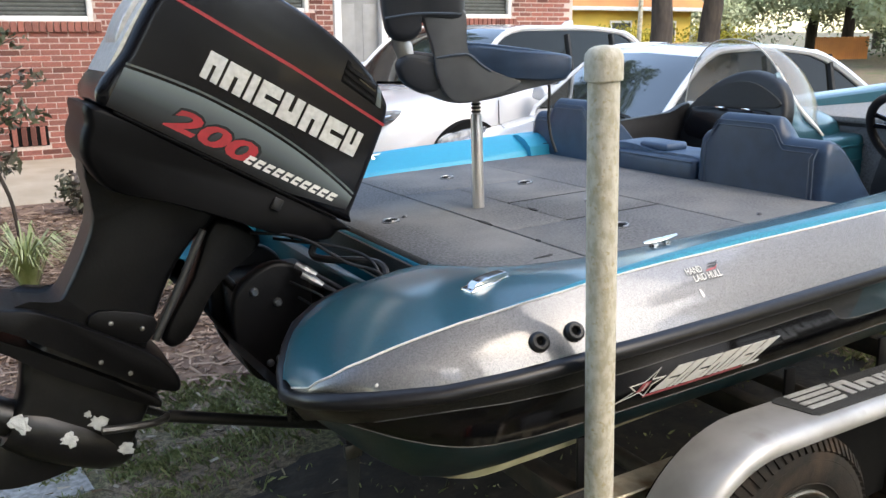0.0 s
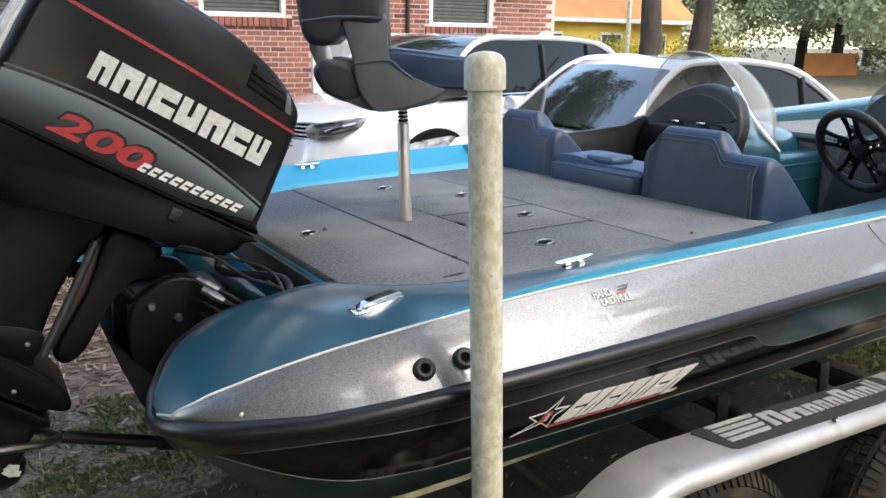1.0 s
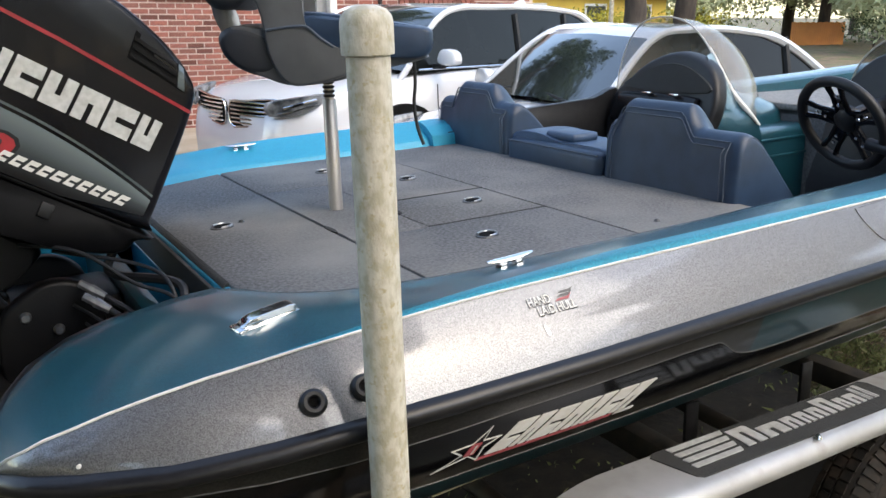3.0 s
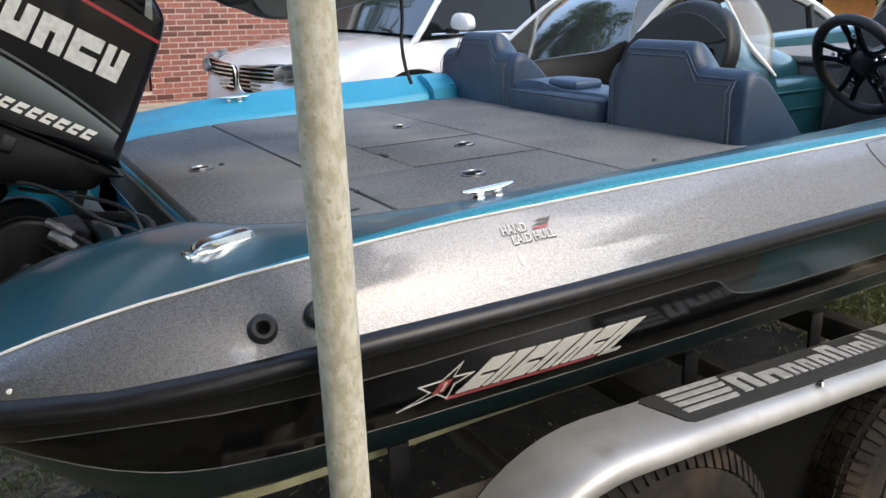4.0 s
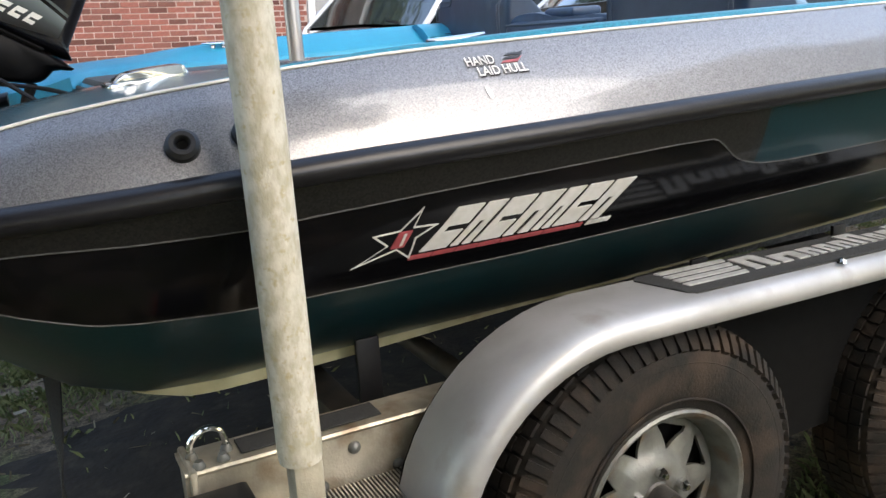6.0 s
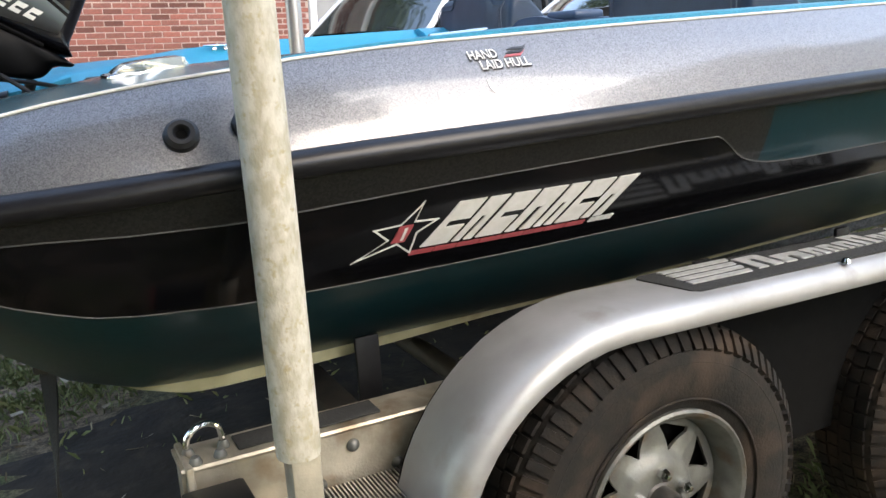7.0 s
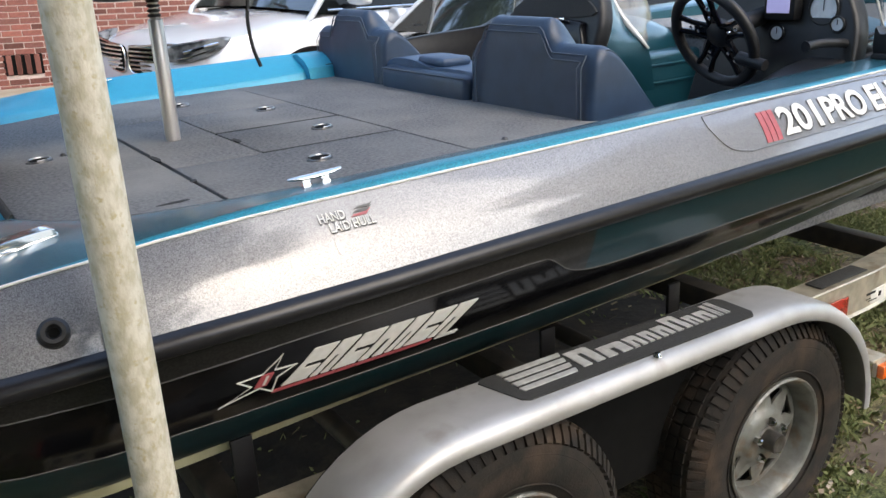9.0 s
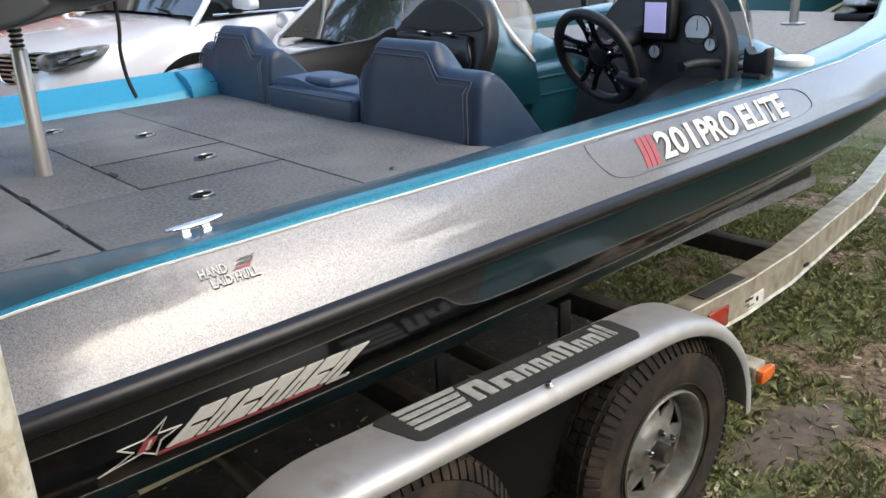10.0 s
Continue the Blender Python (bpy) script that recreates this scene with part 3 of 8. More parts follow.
def side_w(x, z):
    """Half-breadth of the hull's side at height z."""
    z1, z0 = rail_z(x) - 0.035, chine_z(x)
    t = min(1, max(0, (z1 - z) / max(1e-4, z1 - z0)))
    w1, w0 = rail_w(x) - 0.012, chine_w(x)
    return w1 - (w1 - w0) * (0.30 * t + 0.70 * t ** 2.4)


def hull_side(x, z, side=-1):
    """Point and outward normal on the hull's side."""
    p = lambda a, b: Vector((a, YC + side * side_w(a, b), b))
    c = p(x, z)
    n = (p(x + 0.01, z) - p(x - 0.01, z)).cross(p(x, z + 0.01) - p(x, z - 0.01)).normalized()
    return c, (n if n.y * side > 0 else -n)


def top_side(x, s, side=-1):
    """Point and normal on the silver band; s from 0 at the rail to 1 at the stripe."""
    def p(a, b):
        w = rail_w(a) - 0.006 + (str_w(a) - rail_w(a) + 0.006) * b + 0.010 * math.sin(math.pi * b)
        return Vector((a, YC + side * w, rail_z(a) + (str_z(a) - rail_z(a)) * b))
    c = p(x, s)
    n = (p(x + 0.01, s) - p(x - 0.01, s)).cross(p(x, s + 0.02) - p(x, s - 0.02)).normalized()
    return c, (n if n.z > 0 else -n)


def soft_table(pairs, r=0.03):
    f = table(pairs)
    return lambda x: (f(x - r) + 2 * f(x - r / 2) + 2 * f(x) + 2 * f(x + r / 2) + f(x + r)) / 8


PIN_HIGH = soft_table([(0.56, 0.90), (0.66, 0.955), (0.8, 0.970), (0.95, 0.964), (1.1, 0.962), (1.25, 0.971), (1.43, 0.980), (1.985, 0.998), (2.0, 0.995), (2.05, 0.952), (2.09, 0.936), (2.15, 0.925), (2.25, 0.922), (3, 0.935), (4, 0.97), (5, 1.04), (6.5, 1.32)])
PIN_LOW = soft_table([(0.62, 0.945), (0.66, 0.928), (0.72, 0.898), (0.79, 0.870), (0.9, 0.834), (1.1, 0.820), (1.6, 0.824), (2.5, 0.84), (3, 0.855), (4, 0.90), (5, 0.99), (6.5, 1.31)])


def sheet(bm, grid):
    g = [[bm.verts.new(p) for p in row] for row in grid]
    for a, b in zip(g, g[1:]):
        for i in range(len(a) - 1):
            bm.faces.new((a[i], a[i + 1], b[i + 1], b[i]))


def build_boat():
    boat = boat_thing("bass_boat", "teal and silver metal-flake bass boat with black hull", "boat", at=(0, 0, 0))
    xs = STATIONS

    def both(nm, fn, mat, label, span=None):
        for side in (-1, 1):
            bm = bmesh.new()
            sheet(bm, [fn(x, side) for x in (span or xs)])
            part(nm, bm, mat, boat, label)

    both("topside", lambda x, s: [top_side(x, k / 6, s)[0] for k in range(7)], SILVER, "silver metal-flake band")

    band = lambda x: 0.04 + 0.96 * min(1, max(0, (x - 0.95) / 0.75)) * (1 - 0.5 * fall(x, 2.1, 3.2))

    def lip(x, s):
        """Inner edge of the stripe, where the gunwale begins to fall to the deck; the port side stands a little higher."""
        f = band(x)
        return max(in_w(x), str_w(x) - 0.046 * f), str_z(x) + 0.012 * f + (0.014 * fall(x, 1.2, 1.6) if s > 0 else 0)

    def stripe(x, s):
        w, z = str_w(x), str_z(x)
        f = band(x)
        wi, zi = lip(x, s)
        return [Vector((x, YC + s * w, z)), Vector((x, YC + s * (w - 0.007 * f), z + 0.009 * f * min(1, (x - 0.54) * 3))), Vector((x, YC + s * (w - 0.020 * f), (z + zi) / 2 + 0.007 * f)), Vector((x, YC + s * wi, zi))]

    both("blue_stripe", stripe, STRIPE, "bright blue stripe along the gunwale")

    def gun(x, s):
        w, z = lip(x, s)
        wi, zi = in_w(x), in_z(x)
        if s > 0:
            wi, zi = wi + 0.06 * fall(x, 1.25, 1.6) * (1 - fall(x, 2.6, 3.0)), zi + 0.012 * fall(x, 0.95, 1.06) * (1 - fall(x, 1.3, 1.6)) - 0.008 * fall(x, 1.25, 1.6) * (1 - fall(x, 2.6, 3.0))
        pts = []
        for k in range(7):
            t = k / 6
            pts.append(Vector((x, YC + s * (w + (wi - w) * t), z + (zi - z) * t + (0.004 + 0.016 * fall(x, 0.62, 0.80) * (1 - fall(x, 1.05, 1.4))) * math.sin(math.pi * t))))
        low = DECK - 0.03 if x >= 1.03 else max(0.86, 0.985 - max(0, x - 0.6) * 0.6)
        low = min(low, zi - 0.005)
        pts.append(Vector((x, YC + s * (wi - 0.006), zi - 0.004)))
        pts.append(Vector((x, YC + s * (wi - 0.016), zi - 0.010)))
        pts.append(Vector((x, YC + s * (wi - 0.035), low)))
        return pts

    # port band painted lighter up to the seats for the light on it
    for side, mat, label, span in ((-1, TEAL, "metal-flake gunwale in its shaded teal tone", xs), (1, LIT_BLUE, "metal-flake gunwale in its lit blue tone", [x for x in xs if x <= 2.75]), (1, TEAL, "metal-flake gunwale in its shaded teal tone", [x for x in xs if x >= 2.75])):
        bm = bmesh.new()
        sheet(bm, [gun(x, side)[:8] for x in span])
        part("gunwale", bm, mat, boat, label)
    both("gunwale_inner", lambda x, s: gun(x, s)[7:], LIT_BLUE, "inner face of the gunwale in the lit blue tone", [x for x in xs if x <= 2.75])
    for side, mat, label in ((-1, BLACK_PLASTIC, "black inner face of the gunwale"), (1, TEAL, "dark teal inner face of the gunwale")):
        bm = bmesh.new()
        sheet(bm, [gun(x, side)[7:] for x in xs if x >= 2.75])
        part("gunwale_inner_fore", bm, mat, boat, label)

    bm = bmesh.new()
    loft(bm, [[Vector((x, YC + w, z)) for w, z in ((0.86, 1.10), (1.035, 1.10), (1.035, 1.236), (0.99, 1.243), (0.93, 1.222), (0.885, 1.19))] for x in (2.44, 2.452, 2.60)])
    part("bulkhead_end", bm, LIT_BLUE, boat, "bulkhead end beside the seat in the lit blue tone", 30)
    # thin cream line where silver meets blue
    for side in (-1, 1):
        bm = bmesh.new()
        tube(bm, [Vector((x, YC + side * (str_w(x) + 0.001), str_z(x))) for x in xs], 0.0028, 6)
        part("edge_line", bm, WHITE_DECAL, boat, "pale pinstripe")
        # rub rail, wrapped round the stern corner
        bm = bmesh.new()
        rings = []
        path = [(x, rail_w(x), rail_z(x)) for x in xs]
        path = [(x, in_w(x) - 0.022, in_z(x) - 0.006) for x in (0.85, 0.78, 0.72, 0.68, 0.645, 0.62, 0.60, 0.58, 0.56)] + [(0.542, 0.81, 0.992)] + path
        for x, w, z in path:
            i = len(rings)
            xa, wa, _ = path[max(0, i - 1)]
            xb, wb, _ = path[min(len(path) - 1, i + 1)]
            q = Vector((xb - xa, wb - wa)).normalized()
            o = Vector((-q.y, q.x))
            rings.append([Vector((x + o.x * a, YC + side * (w + o.y * a), z + b)) for a, b in ((-0.03, 0.004), (0.0, 0.003), (0.012, -0.004), (0.016, -0.013), (0.017, -0.022), (0.012, -0.032), (0.0, -0.038), (-0.03, -0.042))])
        loft(bm, rings)
        part("rub_rail", bm, RUBBER, boat, "black vinyl rub rail")

    def upper(x, s):
        z1, z0 = rail_z(x) - 0.03, min(rail_z(x) - 0.034, PIN_HIGH(x))
        return [hull_side(x, z1 + (z0 - z1) * k / 3, s)[0] for k in range(4)]

    fine = sorted(set(xs + [round(0.70 + 0.05 * k, 3) for k in range(25)] + [1.985, 2.0, 2.02, 2.05, 2.07, 2.09, 2.12, 2.15, 2.2]))
    both("hull_upper_aft", upper, HULL_GREY, "charcoal metal-flake hull band", [x for x in fine if x <= 2.12])
    both("hull_upper_fore", upper, HULL_TEAL, "dark teal hull band", [x for x in fine if x >= 2.12])

    def mid(x, s):
        z1 = min(rail_z(x) - 0.034, PIN_HIGH(x))
        z0 = max(chine_z(x), min(z1 - 0.002, PIN_LOW(x)))
        return [hull_side(x, z1 + (z0 - z1) * k / 5, s)[0] for k in range(6)]

    both("hull_middle", mid, HULL_BLACK, "gloss black hull side", fine)

    def lower(x, s):
        z1 = max(chine_z(x), min(min(rail_z(x) - 0.036, PIN_HIGH(x) - 0.002), PIN_LOW(x)))
        return [hull_side(x, z1 + (chine_z(x) - z1) * k / 6, s)[0] for k in range(7)]

    both("hull_lower", lower, HULL_TEAL, "dark teal lower hull", fine)

    def bottom(x, s):
        w, z = chine_w(x), chine_z(x)
        keel = z - 0.12 * min(1, (x - 0.545) / 0.5) * max(0, min(1, (6.6 - x)))
        q = (1 - 0.62 * fall(x, 1.25, 1.9)) * (0.15 + 0.85 * fall(x, 0.93, 1.06))
        return [Vector((x, YC + s * w, z)), Vector((x, YC + s * (w - 0.008), z - 0.026 * q)), Vector((x, YC + s * (w - 0.045), z - 0.042 * q)), Vector((x, YC + s * w * 0.5, (z - 0.042 + keel) / 2)), Vector((x, YC, keel))]

    both("hull_bottom", bottom, CREAM, "stained cream hull bottom", [0.945] + [x for x in xs if x >= 0.965])
    both("hull_stern", bottom, HULL_GREY, "charcoal stern corner", [x for x in xs if x <= 0.9] + [0.905, 0.925, 0.945])

    for side in (-1, 1):
        for nm, fn, x0 in (("pinstripe", PIN_HIGH, 0.64), ("pinstripe", PIN_LOW, 0.63)):
            bm = bmesh.new()
            pts = []
            for x in [q for q in fine if x0 <= q <= 6.2]:
                p, n = hull_side(x, fn(x), side)
                pts.append(p + n * 0.0005)
            tube(bm, pts, 0.0012, 6)
            part(nm, bm, PIN, boat, "thin silver pinstripe")

    # transom and splash well
    bm = bmesh.new()
    box(bm, (0.93, YC, 0.90), (0.05, 1.62, 0.34), 0.012)
    part("transom", bm, HULL_TEAL, boat)
    bm = bmesh.new()
    box(bm, (1.0, YC, 0.845), (0.15, 1.14, 0.02), 0.006)
    part("splash_well_floor", bm, LIT_BLUE, boat, "bright blue splash well")
    bm = bmesh.new()
    box(bm, (1.07, YC, 0.985), (0.03, 1.14, 0.30), 0.012)
    part("splash_well_wall", bm, LIT_BLUE, boat, "bright blue splash well wall")
    # deck core and cockpit tub
    for x0, x1, z in ((1.06, 2.62, DECK - 0.05), (4.15, 6.0, 1.19)):
        bm = bmesh.new()
        n = 12
        for i in range(n):
            a, b = x0 + (x1 - x0) * i / n, x0 + (x1 - x0) * (i + 1) / n
            w0, w1 = in_w(a) - 0.03, in_w(b) - 0.03
            loft(bm, [[Vector((a, YC - w0, z)), Vector((a, YC + w0, z)), Vector((a, YC + w0, z + 0.02)), Vector((a, YC - w0, z + 0.02))],
                      [Vector((b, YC - w1, z)), Vector((b, YC + w1, z)), Vector((b, YC + w1, z + 0.02)), Vector((b, YC - w1, z + 0.02))]])
        bmesh.ops.remove_doubles(bm, verts=bm.verts, dist=0.0005)
        part("deck_core", bm, GROOVE, boat, "", 0)
    bm = bmesh.new()
    box(bm, (3.35, YC, 0.74), (1.7, 1.86, 0.04))
    box(bm, (2.55, YC, 0.93), (0.04, 1.84, 0.4))
    box(bm, (4.17, YC, 0.98), (0.04, 1.70, 0.48))
    part("cockpit_floor", bm, CARPET, boat, "grey carpeted cockpit floor", 0)
    for side in (-1, 1):
        bm = bmesh.new()
        box(bm, (3.35, YC + side * 0.905, 0.97), (1.66, 0.03, 0.46), 0.01)
        part("cockpit_liner", bm, BLACK_PLASTIC, boat, "black cockpit liner")
    return boat


BOAT_OB = build_boat()


# carpeted deck panels with joints between them
def deck_panel(name, pts, z=DECK, thick=0.03, label="", parent=None, r=0.004, mat=None):
    bm = bmesh.new()
    cx = sum(p[0] for p in pts) / len(pts)
    cy = sum(p[1] for p in pts) / len(pts)

    def ring(inset, h):
        out = []
        for x, y in pts:
            d = Vector((cx - x, cy - y)).normalized() * inset
            out.append(Vector((x + d.x, y + d.y, h)))
        return out
    loft(bm, [ring(0, z - thick), ring(0, z - r), ring(r * 0.3, z - r * 0.3), ring(r, z)])
    return part(name, bm, mat or CARPET, parent, label, 50)


def build_deck():
    g = 0.003
    e = lambda x: in_w(x) - 0.038
    # the port edge lies a little further out
    port = lambda x: 0.06 * fall(x, 1.25, 1.6) * (1 - fall(x, 2.6, 3.0))
    S, P = -1, 1
    jx = 1.46  # joint across the deck
    aft = 1.075
    # aft strip, port and starboard wings curve in with the gunwale
    def edge(x0, x1, side, n=7):
        xs = [x0 + (x1 - x0) * i / (n - 1) for i in range(n)]
        return [(x, YC + side * (e(x) + (port(x) if side > 0 else 0))) for x in xs]
    deck_panel("deck_panel", edge(aft, jx - 0.008, S) + list(reversed(edge(aft, jx - 0.008, P))), label="aft carpeted deck", parent=BOAT_OB)
    # hatches: two centre lids, side strips, forward strip
    ya = 2.19
    x1, x2 = 1.70, 2.11
    yp = 2.93
    deck_panel("deck_panel", [(jx + g, ya - g + 0.001), (x1 - g, ya - g + 0.001), (x1 - g, yp - 0.001), (jx + g, yp - 0.001)], label="carpeted deck strip", parent=BOAT_OB)
    deck_panel("hatch", [(x1 + g, 2.545 + g), (x2 - g, 2.545 + g), (x2 - g, yp - 0.001), (x1 + g, yp - 0.001)], parent=BOAT_OB)
    deck_panel("hatch", [(x1 + g, ya), (x2 - g, ya), (x2 - g, 2.545 - g), (x1 + g, 2.545 - g)], parent=BOAT_OB)
    deck_panel("deck_panel", edge(jx + g, x2 - g, S) + [(x2 - g, ya - g), (jx + g, ya - g)], parent=BOAT_OB)
    for y in (2.545, ya - g / 2):
        seal = bmesh.new()
        box(seal, ((x1 + x2) / 2, y, DECK - 0.001), (x2 - x1, 0.009, 0.004))
        part("hatch_seal", seal, GROOVE, BOAT_OB, "dark joint between hatches")
    deck_panel("deck_panel", [(jx + g, yp + 0.001), (x2 - 0.001, yp + 0.001)] + list(reversed(edge(jx + g, x2 - 0.001, P))), parent=BOAT_OB)
    g = 0.001
    deck_panel("deck_panel", edge(x2 + g, 2.58, S, 3) + list(reversed(edge(x2 + g, 2.58, P, 3))), label="carpeted deck behind the seats", parent=BOAT_OB, r=0.002)
    deck_panel("bow_deck", edge(4.15, 5.9, S, 12) + list(reversed(edge(4.15, 5.9, P, 12))), z=1.24, label="pale grey carpeted bow deck with sunlight in its colour", parent=BOAT_OB, mat=CARPET_SUNLIT)
    # torn, lifted spots along the joints
    for x, y, ln, turn in ((1.461, 2.33, 0.10, 1.57), (1.458, 2.02, 0.03, 1.2), (1.36, 1.86, 0.075, 0.1), (1.71, 2.40, 0.07, 1.5)):
        bm = bmesh.new()
        rnd = random.Random(int(x * 1000))
        loop = []
        for k in range(10):
            a = 2 * math.pi * k / 10
            u, v = ln / 2 * math.cos(a), (0.004 + 0.006 * rnd.random()) * math.sin(a)
            loop.append((x + u * math.cos(turn) - v * math.sin(turn), y + u * math.sin(turn) + v * math.cos(turn)))
        decal(bm, [loop], lambda a, b: (Vector((a, b, DECK)), Vector((0, 0, 1))), 0.0012)
        part("carpet_tear", bm, GROOVE, BOAT_OB, "dark tear in the carpet", 0)
    # aft carpet edge rolls down into the splash well
    # the black stands for the shaded drop as well as dirt
    bm = bmesh.new()
    tube(bm, [Vector((1.078, YC - 0.54, DECK - 0.02)), Vector((1.078, YC + 0.54, DECK - 0.02))], 0.02, 10)
    part("carpet_edge", bm, GRIP, BOAT_OB, "dirty carpet edge, blackened for its shade")
    box_bm = bmesh.new()
    box(box_bm, (1.047, YC, DECK - 0.065), (0.012, 1.10, 0.09), 0.004)
    part("carpet_edge_drop", box_bm, GRIP, BOAT_OB, "carpet turned down into the well, blackened for its shade")
    bm = bmesh.new()
    tube(bm, [Vector((1.046, YC - 0.55, DECK - 0.115)), Vector((1.046, YC + 0.55, DECK - 0.115))], 0.003, 6)
    part("well_line", bm, WHITE_DECAL, BOAT_OB, "pale line along the splash well")


build_deck()


def on_boat(ob):
    ON_BOAT.append(ob)
    return ob


def ring_latch(x, y, turn=0.0):
    t = on_boat(thing("hatch_latch", "oval chrome ring latch set into the deck hatch", "latch", "deck latches", (x, y, DECK)))
    bm = bmesh.new()
    bmesh.ops.create_cone(bm, cap_ends=True, segments=24, radius1=0.040, radius2=0.036, depth=0.006)
    part("plate", bm, LATCH, t)
    bm = bmesh.new()
    bmesh.ops.create_cone(bm, cap_ends=True, segments=20, radius1=0.026, radius2=0.026, depth=0.008)
    part("cup", bm, DARK, t, "dark recess")
    bm = bmesh.new()
    tube(bm, [(0.03 * math.cos(a), 0.03 * math.sin(a), 0.005) for a in np.linspace(-2.2, 2.2, 16)], 0.003, 6)
    part("ring", bm, STEEL, t)
    t.scale = (1.0, 0.8, 1)
    t.rotation_euler = (0, 0, turn)
    return t


for x, y in ((1.797, 3.17), (1.985, 2.84), (1.972, 2.388), (1.777, 2.012), (1.216, 2.546)):
    ring_latch(x, y, 0.4)


def small_screw(x, y, z=DECK):
    bm = bmesh.new()
    lathe(bm, [(0.001, 0.008), (0.006, 0.007), (0.008, 0.003), (0.011, 0.0), (0.011, -0.004)], lambda a, b, h: Vector((x + a, y + b, z + h)), 12)
    on_boat(solo("deck_plug", bm, LATCH, "small dull metal plug on the carpeted deck", "deck fitting", "deck plugs"))


small_screw(1.281, 2.573)
small_screw(2.24, 1.853)


def cleat(x, y, z, yaw, pitch=0.0, ln=0.145):
    c = on_boat(thing("cleat", "polished steel mooring cleat on the gunwale", "cleat", "mooring cleats", (x, y, z)))
    c.rotation_euler = (0, radians(pitch), radians(yaw))
    bm = bmesh.new()
    rings = []
    for k in range(15):
        t = -1 + 2 * k / 14
        r = 0.0105 * (1 - 0.55 * abs(t) ** 2.5)
        zz = 0.016 + 0.003 * t * t
        rings.append([Vector((t * ln / 2, r * 1.2 * math.cos(a), zz + r * 0.55 * math.sin(a))) for a in (2 * math.pi * q / 10 for q in range(10))])
    loft(bm, rings)
    part("horn", bm, CHROME, c)
    for s in (-1, 1):
        bm = bmesh.new()
        loft(bm, [[Vector((s * (0.020 + e) + a * p, q * b, h)) for p, q in ((-1, -1), (1, -1), (1, 1), (-1, 1))] for e, a, b, h in ((0.0, 0.014, 0.007, 0.018), (0.0, 0.008, 0.007, 0.011), (0.001, 0.007, 0.008, 0.005), (0.002, 0.009, 0.010, 0.0), (0.002, 0.010, 0.011, -0.008))])
        part("foot", bm, CHROME, c)
    return c


cleat(1.583, 1.632, 1.190, -1, -3, 0.118)
cleat(1.60, YC + 1.0, 1.205, -4, 0, 0.125)


def folding_cleat():
    c = on_boat(thing("flush_cleat", "polished flush cleat on the teal stern gunwale", "cleat", "", (1.038, 1.655, 1.173)))
    c.rotation_euler = (radians(4), radians(-4), radians(11))
    bm = bmesh.new()
    box(bm, (0, 0, 0.003), (0.135, 0.042, 0.010), 0.004, seg=3)
    part("base", bm, CHROME, c)
    bm = bmesh.new()
    out = [(-0.050, 0.006), (-0.044, 0.017), (-0.02, 0.022), (0.04, 0.0225), (0.058, 0.020), (0.060, 0.014), (0.055, 0.006)]
    slab(bm, smooth_loop(out, 3), 0.014, lambda u, v, w: Vector((u, w, v)), 0.004, 3)
    part("bar", bm, CHROME, c)
    for s in (-1, 1):
        bm = bmesh.new()
        lathe(bm, [(0.001, 0.0095), (0.004, 0.009), (0.005, 0.007)], lambda p, q, h: Vector((s * 0.061 + p, q, h)), 8)
        part("screw", bm, STEEL, c)


folding_cleat()


def through_fitting(x, s):
    p, n = top_side(x, s)
    t = on_boat(thing("drain_fitting", "black plastic through-hull fitting in the silver band", "hull fitting", "hull fittings", p))
    t.rotation_mode = "QUATERNION"
    t.rotation_quaternion = n.to_track_quat("Z", "Y")
    bm = bmesh.new()
    lathe(bm, [(0.008, 0.002), (0.0090, 0.010), (0.012, 0.013), (0.018, 0.013), (0.0235, 0.008), (0.0245, 0.0), (0.0245, -0.004)], lambda a, b, h: Vector((a, b, h)), 28)
    part("flange", bm, BLACK_PLASTIC, t)
    bm = bmesh.new()
    lathe(bm, [(0.0085, 0.003), (0.0085, -0.003)], lambda a, b, h: Vector((a, b, h)), 16)
    part("bore", bm, DARK, t, "dark bore")


through_fitting(1.038, 0.37)
through_fitting(1.13, 0.38)


